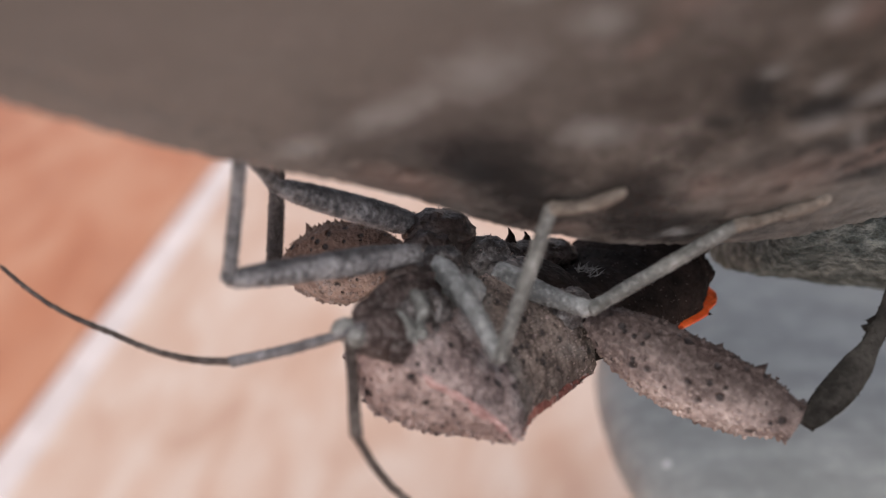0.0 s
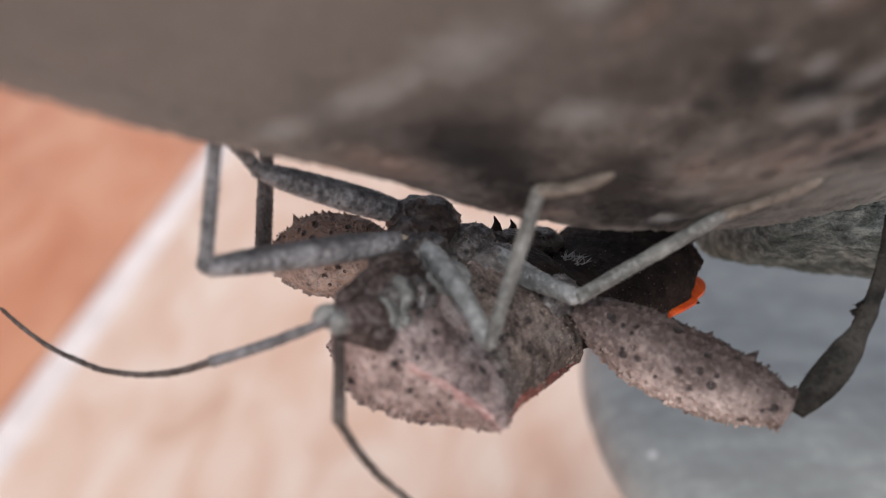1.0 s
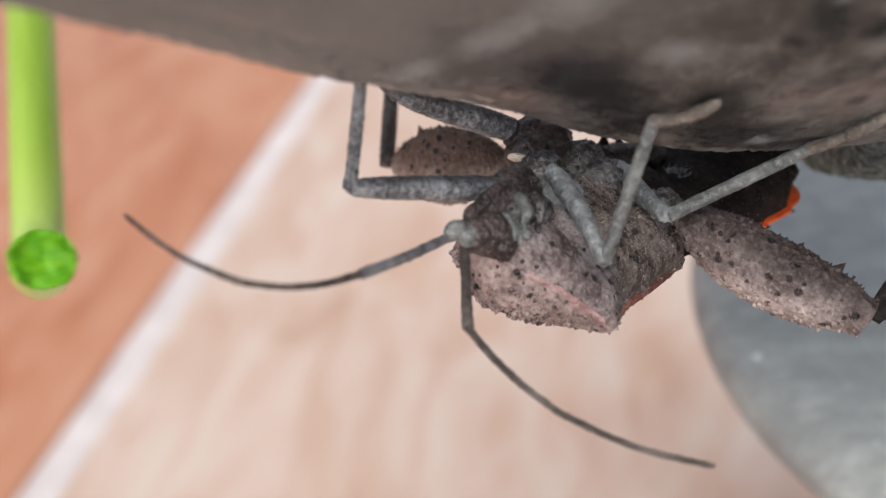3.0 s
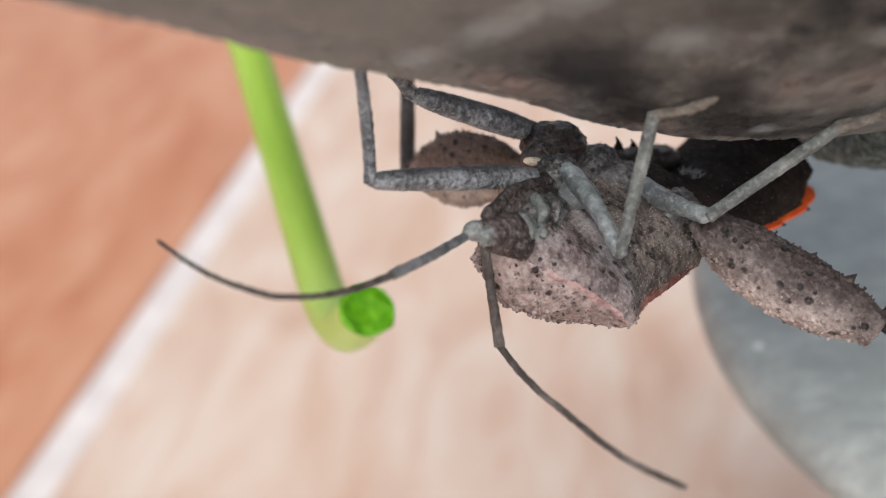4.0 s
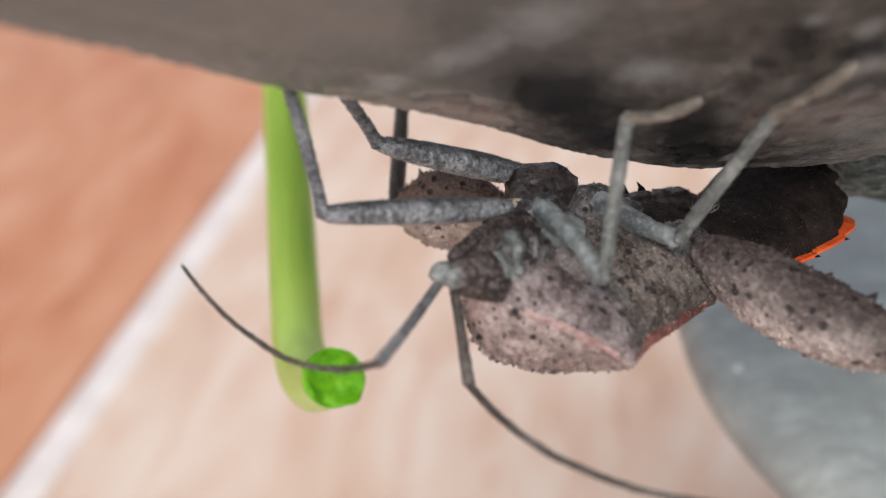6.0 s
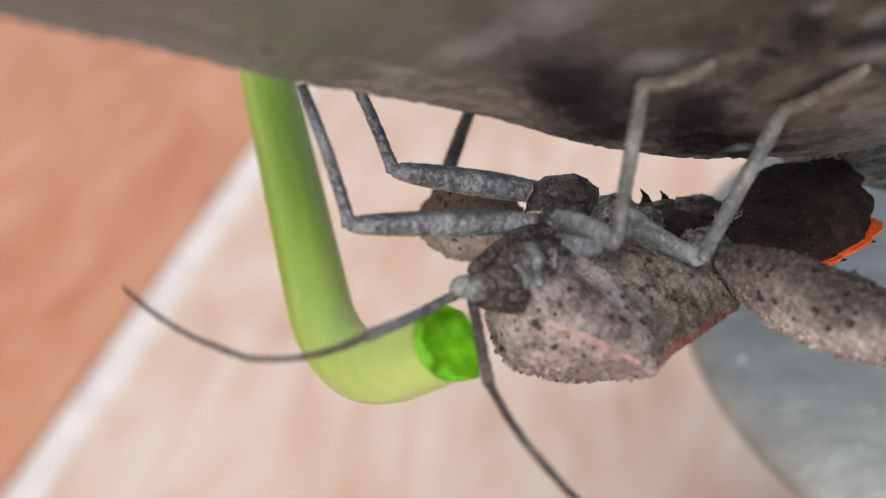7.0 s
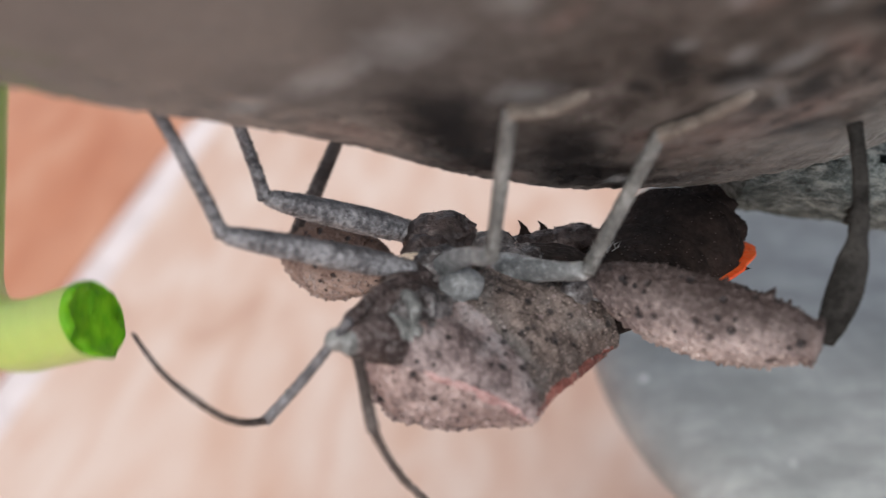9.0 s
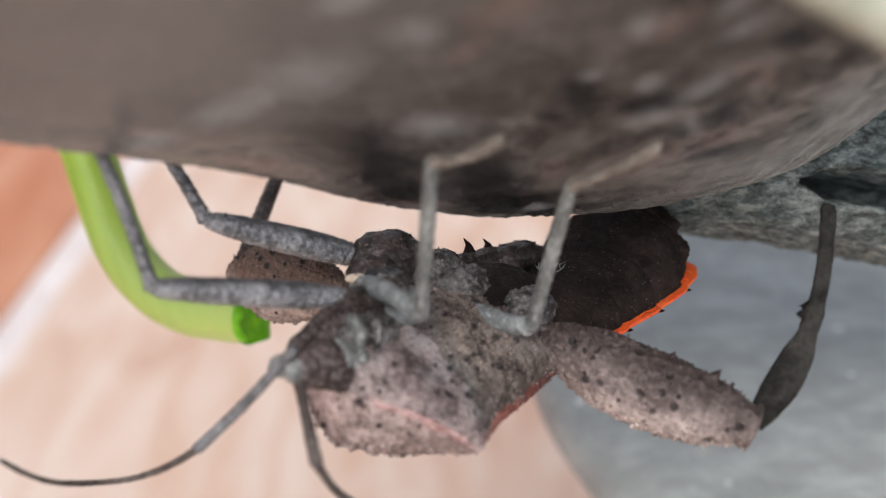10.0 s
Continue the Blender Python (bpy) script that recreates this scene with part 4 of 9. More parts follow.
APPENDAGES = {
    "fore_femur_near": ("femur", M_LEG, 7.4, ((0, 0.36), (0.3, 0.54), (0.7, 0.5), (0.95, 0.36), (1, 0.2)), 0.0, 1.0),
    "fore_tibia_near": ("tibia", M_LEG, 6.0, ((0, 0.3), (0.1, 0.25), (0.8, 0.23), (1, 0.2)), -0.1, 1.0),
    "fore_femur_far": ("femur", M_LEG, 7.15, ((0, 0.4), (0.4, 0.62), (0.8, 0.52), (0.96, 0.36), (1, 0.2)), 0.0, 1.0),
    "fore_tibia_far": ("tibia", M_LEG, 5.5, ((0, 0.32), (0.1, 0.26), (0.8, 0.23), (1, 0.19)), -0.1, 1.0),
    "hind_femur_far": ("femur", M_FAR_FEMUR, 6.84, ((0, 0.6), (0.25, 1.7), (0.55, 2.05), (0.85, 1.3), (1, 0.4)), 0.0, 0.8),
    "hind_tibia_far": ("tibia", M_ANT, 9.0, ((0, 0.4), (0.3, 0.42), (0.8, 0.36), (1, 0.32)), 0.0, 0.8),
    "mid_femur_near": ("femur", M_WAX, 5.1, ((0, 0.42), (0.1, 0.5), (0.35, 0.46), (0.8, 0.34), (0.95, 0.36), (1, 0.2)), -0.35, 1.0),
    "mid_tibia_near": ("tibia", M_PALE, 6.4, ((0, 0.3), (0.1, 0.27), (0.8, 0.29), (1, 0.26)), 0.0, 1.0),
    "mid_tarsus_near": ("tarsus", M_TARSUS, 2.9, ((0, 0.28), (0.2, 0.25), (0.45, 0.2), (0.55, 0.25), (0.9, 0.22), (1, 0.12)), 0.2, 1.0),
    "mid_femur_far": ("femur", M_WAX, 4.0, ((0, 0.5), (0.1, 0.6), (0.35, 0.54), (0.8, 0.38), (0.95, 0.4), (1, 0.22)), 0.12, 1.0),
    "mid_tibia_far": ("tibia", M_PALE, 7.0, ((0, 0.34), (0.1, 0.3), (0.8, 0.3), (1, 0.27)), 0.0, 1.0),
    "mid_tarsus_far": ("tarsus", M_TARSUS, 3.9, ((0, 0.3), (0.2, 0.27), (0.45, 0.21), (0.55, 0.27), (0.9, 0.24), (1, 0.12)), 0.1, 1.0),
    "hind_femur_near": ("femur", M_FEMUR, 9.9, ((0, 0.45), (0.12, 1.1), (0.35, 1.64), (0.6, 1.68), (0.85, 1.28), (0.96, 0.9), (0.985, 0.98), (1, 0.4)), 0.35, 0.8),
    "hind_tibia_near": ("tibia", M_TIBIA, 10.1, ((0, 0.35), (0.06, 0.55), (0.2, 0.74), (0.34, 0.66), (0.46, 0.4), (0.54, 0.42), (0.57, 0.36), (0.85, 0.33), (0.96, 0.36), (1, 0.24)), 0.85, 0.45),
    "ant_l1": ("antenna", M_SCAPE, 4.9, ((0, 0.189), (0.5, 0.206), (1, 0.224)), 0.1, 1.0),
    "ant_l2": ("antenna", M_ANT, 5.6, ((0, 0.156), (0.5, 0.119), (1, 0.111)), 0.35, 1.0),
    "ant_l3": ("antenna", M_ANT, 5.6, ((0, 0.111), (0.5, 0.096), (0.95, 0.081), (1, 0.037)), 0.35, 1.0),
    "ant_r1": ("antenna", M_ANT, 4.0, ((0, 0.206), (0.5, 0.206), (1, 0.241)), 0.0, 1.0),
    "ant_r2": ("antenna", M_ANT, 5.0, ((0, 0.163), (0.5, 0.140), (1, 0.140)), 0.25, 1.0),
    "ant_r3": ("antenna", M_ANT, 6.4, ((0, 0.133), (0.5, 0.126), (0.95, 0.119), (1, 0.067)), 0.35, 1.0),
}
for k, (key, (name, material, length, stops, bow, flat)) in enumerate(APPENDAGES.items()):
    fat = max(s[1] for s in stops) > 1.2
    skin = limb(length, stops, bow, flat, 64 if fat else 28, 120 if fat else 60, 0.05 if fat else 0.035, 0.3 if fat else 0.2, 7.3 * k,
                1.1 if key in ("ant_l1", "ant_r1") else 0.8 if name == "femur" and not fat else 0.0)
    if fat:
        studs(skin, 1300, 0.045, k, lambda p: p.z > -0.1, 1, 0.9)
        studs(skin, 1200, 0.05, k + 20, lambda p: p.z <= -0.1, 0, 0.9)
        teeth(skin, length, k)
        domes(skin, 260, 0.115, k + 70, lambda p: p.z > 0.6, 1)
        domes(skin, 200, 0.09, k + 71, lambda p: p.z <= 0.6, 0)
        domes(skin, 150, 0.12, k + 72, lambda p: p.z > 0.86 * curve_at(stops, p.x / length) and 0.1 < p.x / length < 0.97, 1)
    elif material is M_TIBIA:
        studs(skin, 3, 0.3, k + 9, lambda p: abs(p.x - 0.55 * length) < 0.35 and p.z < 0.45, 0, 0.8)
        studs(skin, 300, 0.03, k, None, 0, 2.0)
    elif name != "antenna":
        fine = 0.03 if material in (M_PALE, M_WAX, M_TARSUS) else 0.042
        # pale bristles on the lower side: frosting, and floor bounce light put into colour
        studs(skin, 500 if material in (M_PALE, M_WAX, M_TARSUS) else 1100, fine, k, lambda p: p.z > -0.1, 1, 1.2)
        studs(skin, 250 if material in (M_PALE, M_WAX, M_TARSUS) else 380, fine, k + 40, lambda p: p.z <= -0.1, 0, 1.2)
    else:
        studs(skin, 500, 0.018, k, None, 0, 2.0)
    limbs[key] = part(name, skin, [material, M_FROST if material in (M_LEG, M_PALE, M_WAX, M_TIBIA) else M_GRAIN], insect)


# ---- the green stalk: a hollow bent stem with a wet cut end ----
def green_stalk():
    turn, tail = 8.1, 3.4
    path = [Vector((0, 0, 80 - (80 - 0.75 * turn) * i / 30)) for i in range(30)]
    bend = radians(67.5)
    for i in range(15):
        a = bend * i / 14
        path.append(Vector((turn - turn * math.cos(a), 0, turn * (0.75 - math.sin(a)))))
    path += [path[-1] + Vector((math.sin(bend), 0, -math.cos(bend))) * tail / 9 * i for i in range(1, 10)]
    bm = bmesh.new()
    loops = []
    n = 40

    def ring(i, r):
        d = (path[min(i + 1, len(path) - 1)] - path[max(i - 1, 0)]).normalized()
        side = Vector((0, 1, 0))
        up = d.cross(side).normalized()
        wide = 1 + 0.08 * smoothstep((i - len(path) + 8) / 8)
        return [path[i] + (side * wide * math.cos(2 * math.pi * k / n) + up * math.sin(2 * math.pi * k / n)) * r *
                (1 + 0.012 * math.cos(14 * math.pi * k / n)) for k in range(n)]

    for i in range(len(path)):
        loops.append(ring(i, (1.65 + 0.03 * smoothstep((i - len(path) + 9) / 9)) * (1 + 0.025 * noise.noise(path[i]))))
    rings(bm, loops, cap=False)
    stem = tagged(finish("stalk", bm, M_STALK), "fresh bent green plant stalk with a cut hollow end", "plant stalk")
    bm = bmesh.new()
    last = len(path) - 1
    torn = random.Random(4)
    tooth = [torn.uniform(-0.3, 1.0) for k in range(n // 3 + 1)]
    frill = [tooth[k // 3] * (1.0 if k % 3 == 1 else 0.35) for k in range(n)]
    along = (path[-1] - path[-2]).normalized()
    mid = path[last] + along * 0.2
    lip = [mid + (p - mid) * (1.0 + 0.22 * noise.noise(p * 0.9 + Vector((3, 1, 7))) + 0.09 * frill[k]) + along * (0.25 + 0.6 * noise.noise(p * 1.1) + 0.4 * frill[k])
           for k, p in enumerate(ring(last, 1.6))]
    inner = [ring(last, 1.685), lip, [p - along * 0.06 for p in (q.lerp(mid, 0.1) for q in lip)],
             [p + along * (0.12 + 0.12 * noise.noise(p * 3)) for p in ring(last, 1.25)], [p + along * (0.05 + 0.15 * noise.noise(p * 3)) for p in ring(last, 0.9)],
             [p + along * 0.16 * noise.noise(p * 3) for p in ring(last, 0.5)], [p - along * 0.1 for p in ring(last, 0.2)]]
    rings(bm, inner, cap=False)
    c = bm.verts.new(path[last] - along * 0.12)
    bm.verts.ensure_lookup_table()
    end = [v for v in bm.verts][-1 - n:-1]
    for k in range(n):
        bm.faces.new((end[k], end[(k + 1) % n], c))
    part("cut_end", bm, M_FLESH, stem, "bright green wet hollow cut end")
    return stem


stalk = green_stalk()


def motions():
    """Keys of the insect, of its limbs in its own space, and of the green stalk."""
    walk(insect, [
        (0, pose(0.00353, 0.04018, 0.14549, -163.1, 5.6, 132.8)), (0.5, pose(0.00351, 0.04017, 0.14551, -163.1, 5.4, 132.6)),
        (1, pose(0.00357, 0.04016, 0.14549, -163.0, 6.3, 132.7)), (1.5, pose(0.00355, 0.04011, 0.14544, -162.7, 6.6, 133.4)),
        (2, pose(0.00364, 0.0403, 0.14554, -162.8, 5.2, 133.9)), (2.5, pose(0.00349, 0.03995, 0.14576, -163.0, 4.5, 133.7)),
        (3, pose(0.00351, 0.03966, 0.14594, -163.1, 4.6, 134.2)), (3.2, pose(0.0035, 0.03969, 0.14584, -163.3, 5.8, 134.1)),
        (4.3, pose(0.00482, 0.04061, 0.14441, -163.4, 10.1, 134.2)), (4.5, pose(0.0049, 0.03944, 0.14492, -164.1, 11.1, 136.4)),
        (5, pose(0.00533, 0.03916, 0.14506, -165.8, 11.3, 133.6)), (5.5, pose(0.00541, 0.03846, 0.14571, -165.9, 16.5, 131.0)),
        (5.7, pose(0.00509, 0.03723, 0.14676, -164.8, 18.2, 131.5)), (6.8, pose(0.00575, 0.03517, 0.14655, -164.9, 24.4, 128.5)),
        (7, pose(0.00586, 0.03558, 0.14594, -165.4, 22.9, 129.1)), (7.5, pose(0.00624, 0.03526, 0.1463, -163.9, 20.2, 132.8)),
        (8, pose(0.00663, 0.03629, 0.1452, -164.0, 21.4, 133.6)), (8.5, pose(0.00634, 0.03585, 0.14546, -164.4, 22.4, 132.8)),
        (9, pose(0.00625, 0.03599, 0.14516, -166.1, 21.9, 131.8)), (9.5, pose(0.00724, 0.03601, 0.14563, -163.2, 21.9, 135.7)),
        (10, pose(0.00721, 0.03626, 0.14541, -166.0, 18.7, 131.8))])
    walk(limbs["fore_femur_near"], [
        (0, pose(0.00116, -0.00156, -0.00628, 0, -8.5, -70.8)), (0.25, pose(0.00118, -0.00158, -0.00626, 0, -8.5, -70.9)),
        (0.5, pose(0.00120, -0.00160, -0.00623, 0, -8.4, -71.0)), (0.75, pose(0.00122, -0.00163, -0.00621, 0, -8.4, -71.1)),
        (1, pose(0.00125, -0.00165, -0.00618, 0, -8.3, -71.2)), (1.25, pose(0.00128, -0.00168, -0.00615, 0, -8.3, -71.3)),
        (1.5, pose(0.00130, -0.00170, -0.00613, 0, -8.2, -71.4)), (1.75, pose(0.00131, -0.00172, -0.00609, 0, -8.0, -71.5)),
        (2, pose(0.00133, -0.00173, -0.00606, 0, -8.0, -71.5)), (2.25, pose(0.00133, -0.00174, -0.00602, 0, -7.6, -71.5)),
        (2.5, pose(0.00132, -0.00173, -0.00596, 0, -7.3, -71.5)), (2.75, pose(0.00118, -0.00169, -0.00564, 0, -4.5, -70.6)),
        (3, pose(0.00096, -0.00166, -0.00511, 0, 0.3, -69.3)), (3.2, pose(0.00087, -0.00165, -0.00490, 0, 2.4, -68.7)),
        (3.25, pose(0.00087, -0.00165, -0.00490, 0, 2.6, -68.7)), (3.5, pose(0.00093, -0.00162, -0.00506, 0, 2.2, -68.9)),
        (3.75, pose(0.00103, -0.00159, -0.00536, 0, 0.9, -69.3)), (4, pose(0.00116, -0.00156, -0.00569, 0, -0.6, -69.8)),
        (4.25, pose(0.00127, -0.00155, -0.00596, 0, -1.8, -70.1)), (4.5, pose(0.00132, -0.00154, -0.00607, 0, -1.8, -70.1)),
        (4.75, pose(0.00132, -0.00156, -0.00606, 0, -1.1, -69.8)), (5, pose(0.00129, -0.00158, -0.00606, 0, -0.5, -69.3)),
        (5.25, pose(0.00127, -0.00161, -0.00605, 0, 0.1, -68.9)), (5.5, pose(0.00126, -0.00162, -0.00604, 0, 0.6, -68.7)),
        (5.75, pose(0.00126, -0.00161, -0.00602, 0, 1.2, -68.8)), (6, pose(0.00128, -0.00157, -0.00601, 0, 1.6, -69.2)),
        (6.25, pose(0.00128, -0.00153, -0.00599, 0, 2.0, -69.5)), (6.5, pose(0.00128, -0.00147, -0.00596, 0, 2.6, -69.8)),
        (6.75, pose(0.00127, -0.00142, -0.00595, 0, 3.1, -69.9)), (6.8, pose(0.00127, -0.00141, -0.00595, 0, 3.2, -69.8)),
        (7, pose(0.00124, -0.00135, -0.00597, 0, 4.1, -69.7)), (7.25, pose(0.00118, -0.00126, -0.00604, 0, 5.7, -69.2)),
        (7.5, pose(0.00116, -0.00124, -0.00611, 0, 7.6, -68.9)), (7.75, pose(0.00123, -0.00130, -0.00620, 0, 9.8, -69.0)),
        (8, pose(0.00132, -0.00137, -0.00624, 0, 11.3, -69.1)), (8.25, pose(0.00137, -0.00132, -0.00610, 0, 12.5, -70.1)),
        (8.5, pose(0.00138, -0.00125, -0.00593, 0, 13.8, -70.8)), (8.75, pose(0.00125, -0.00125, -0.00593, 0, 15.8, -69.3)),
        (9, pose(0.00115, -0.00128, -0.00596, 0, 17.3, -67.9)), (9.25, pose(0.00133, -0.00133, -0.00585, 0, 14.6, -69.5)),
        (9.5, pose(0.00153, -0.00141, -0.00576, 0, 10.9, -71.3)), (9.75, pose(0.00145, -0.00149, -0.00573, 0, 10.0, -70.2)),
        (10, pose(0.00127, -0.00171, -0.00572, 0.8, 11.0, -72.1))])
    walk(limbs["fore_tibia_near"], [
        (0, pose(0.00353, -0.00838, -0.0052, 0.0, 77.9, -133.4)), (0.25, pose(0.00354, -0.0084, -0.00518, 0.0, 79.0, -132.8)),
        (0.5, pose(0.00355, -0.00843, -0.00516, 0.0, 80.2, -131.7)), (0.75, pose(0.00356, -0.00846, -0.00514, 0.0, 81.4, -130.2)),
        (1, pose(0.00358, -0.00849, -0.00512, 0.0, 82.6, -128.0)), (1.25, pose(0.00359, -0.00852, -0.0051, 0.0, 83.8, -125.3)),
        (1.5, pose(0.0036, -0.00855, -0.00508, 0.0, 84.8, -121.9)), (1.75, pose(0.00361, -0.00857, -0.00507, 0.0, 85.8, -118.0)),
        (2, pose(0.00362, -0.00859, -0.00505, 0.0, 86.6, -114.2)), (2.25, pose(0.00362, -0.0086, -0.00505, 0.0, 87.3, -111.6)),
        (2.5, pose(0.00362, -0.0086, -0.00504, 0.0, 87.8, -113.1)), (2.75, pose(0.00359, -0.00856, -0.00507, 0.0, 87.9, -115.5)),
        (3, pose(0.00354, -0.00849, -0.00515, 0.0, 87.6, -114.4)), (3.2, pose(0.00352, -0.00845, -0.00521, 0.0, 87.3, -112.9)),
        (3.25, pose(0.00352, -0.00845, -0.00523, 0.0, 87.2, -111.8)), (3.5, pose(0.00355, -0.00843, -0.00534, 0.0, 85.2, -96.9)),
        (3.75, pose(0.00361, -0.00842, -0.00547, -0.0, 81.6, -88.2)), (4, pose(0.00368, -0.00841, -0.00561, -0.0, 77.8, -85.0)),
        (4.25, pose(0.00375, -0.00841, -0.00574, -0.0, 74.7, -84.1)), (4.5, pose(0.0038, -0.0084, -0.00584, -0.0, 73.1, -84.8)),
        (4.75, pose(0.00384, -0.00841, -0.00592, -0.0, 72.4, -88.7)), (5, pose(0.00388, -0.00841, -0.006, 0.0, 71.7, -95.3)),
        (5.25, pose(0.0039, -0.00842, -0.00606, 0.0, 70.9, -101.3)), (5.5, pose(0.00391, -0.00842, -0.00612, 0.0, 70.4, -103.9)),
        (5.75, pose(0.0039, -0.00842, -0.00617, 0.0, 71.2, -102.3)), (6, pose(0.00387, -0.00839, -0.00621, 0.0, 73.5, -97.3)),
        (6.25, pose(0.00384, -0.00836, -0.00624, -0.0, 76.1, -87.9)), (6.5, pose(0.0038, -0.00831, -0.00629, -0.0, 77.7, -73.8)),
        (6.75, pose(0.00378, -0.00826, -0.00635, -0.0, 77.6, -58.8)), (6.8, pose(0.00378, -0.00825, -0.00636, -0.0, 77.3, -56.2)),
        (7, pose(0.00377, -0.00818, -0.00649, -0.0, 74.2, -43.1)), (7.25, pose(0.00376, -0.00805, -0.00677, -0.0, 67.2, -31.0)),
        (7.5, pose(0.00376, -0.00799, -0.00708, -0.0, 62.5, -27.4)), (7.75, pose(0.00381, -0.00802, -0.00744, -0.0, 62.9, -45.2)),
        (8, pose(0.00387, -0.00806, -0.00767, -0.0, 62.1, -64.1)), (8.25, pose(0.00379, -0.00802, -0.00768, -0.0, 64.0, -62.2)),
        (8.5, pose(0.00371, -0.00794, -0.00768, -0.0, 66.3, -59.0)), (8.75, pose(0.00373, -0.00782, -0.00791, -0.0, 66.9, -64.2)),
        (9, pose(0.00377, -0.00774, -0.00813, -0.0, 67.4, -68.5)), (9.25, pose(0.0038, -0.00795, -0.00769, -0.0, 71.3, -63.2)),
        (9.5, pose(0.00383, -0.0082, -0.00714, -0.0, 75.0, -54.0)), (9.75, pose(0.00389, -0.00825, -0.007, -0.0, 73.9, -44.1)),
        (10, pose(0.00348, -0.00853, -0.00711, 5.4, 72.1, -32.2))])
    walk(limbs["fore_femur_far"], [
        (0, pose(0.00364, 0.00229, -0.00659, 0, 11.4, -67.0)), (0.25, pose(0.00363, 0.00230, -0.00659, 0, 11.6, -66.9)),
        (0.5, pose(0.00360, 0.00231, -0.00658, 0, 11.8, -66.9)), (0.75, pose(0.00359, 0.00232, -0.00658, 0, 11.9, -67.0)),
        (1, pose(0.00357, 0.00232, -0.00658, 0, 12.1, -67.0)), (1.25, pose(0.00355, 0.00233, -0.00658, 0, 12.2, -66.9)),
        (1.5, pose(0.00353, 0.00234, -0.00658, 0, 12.3, -66.8)), (1.75, pose(0.00352, 0.00235, -0.00658, 0, 12.5, -66.9)),
        (2, pose(0.00351, 0.00236, -0.00658, 0, 12.7, -67.0)), (2.25, pose(0.00350, 0.00238, -0.00658, 0, 12.9, -67.0)),
        (2.5, pose(0.00349, 0.00240, -0.00657, 0, 13.1, -67.1)), (2.75, pose(0.00349, 0.00242, -0.00656, 0, 13.3, -67.3)),
        (3, pose(0.00349, 0.00247, -0.00654, 0, 13.5, -67.6)), (3.2, pose(0.00351, 0.00249, -0.00656, 0, 13.6, -67.9)),
        (3.25, pose(0.00352, 0.00249, -0.00656, 0, 13.7, -68.0)), (3.5, pose(0.00357, 0.00247, -0.00662, 0, 14.0, -67.9)),
        (3.75, pose(0.00363, 0.00243, -0.00672, 0, 14.4, -67.6)), (4, pose(0.00369, 0.00239, -0.00683, 0, 14.8, -67.1)),
        (4.25, pose(0.00375, 0.00235, -0.00694, 0, 15.0, -66.8)), (4.5, pose(0.00377, 0.00234, -0.00699, 0, 15.1, -66.6)),
        (4.75, pose(0.00377, 0.00238, -0.00701, 0, 15.0, -66.9)), (5, pose(0.00375, 0.00246, -0.00700, 0, 15.2, -67.2)),
        (5.25, pose(0.00374, 0.00254, -0.00700, 0, 15.2, -67.5)), (5.5, pose(0.00372, 0.00256, -0.00699, 0, 15.3, -67.6)),
        (5.75, pose(0.00372, 0.00255, -0.00698, 0, 15.0, -67.4)), (6, pose(0.00372, 0.00251, -0.00695, 0, 14.0, -67.3)),
        (6.25, pose(0.00371, 0.00244, -0.00691, 0, 13.0, -67.0)), (6.5, pose(0.00371, 0.00237, -0.00685, 0, 12.2, -66.8)),
        (6.75, pose(0.00373, 0.00230, -0.00680, 0, 11.9, -66.7)), (6.8, pose(0.00373, 0.00229, -0.00679, 0, 12.0, -66.6)),
        (7, pose(0.00375, 0.00223, -0.00674, 0, 12.5, -66.6)), (7.25, pose(0.00379, 0.00217, -0.00666, 0, 13.6, -66.6)),
        (7.5, pose(0.00383, 0.00212, -0.00661, 0, 14.5, -66.5)), (7.75, pose(0.00389, 0.00211, -0.00666, 0, 15.0, -66.7)),
        (8, pose(0.00394, 0.00210, -0.00670, 0, 15.4, -66.7)), (8.25, pose(0.00382, 0.00226, -0.00668, 0, 16.0, -66.9)),
        (8.5, pose(0.00372, 0.00243, -0.00664, 0, 16.6, -67.1)), (8.75, pose(0.00377, 0.00232, -0.00663, 0, 17.9, -66.8)),
        (9, pose(0.00384, 0.00221, -0.00660, 0, 19.1, -66.7)), (9.25, pose(0.00390, 0.00222, -0.00647, 0, 19.5, -67.3)),
        (9.5, pose(0.00392, 0.00224, -0.00636, 0, 19.6, -67.7)), (9.75, pose(0.00377, 0.00225, -0.00644, 0, 18.7, -66.8)),
        (10, pose(0.00371, 0.00200, -0.00644, 0.9, 19.2, -68.6))])
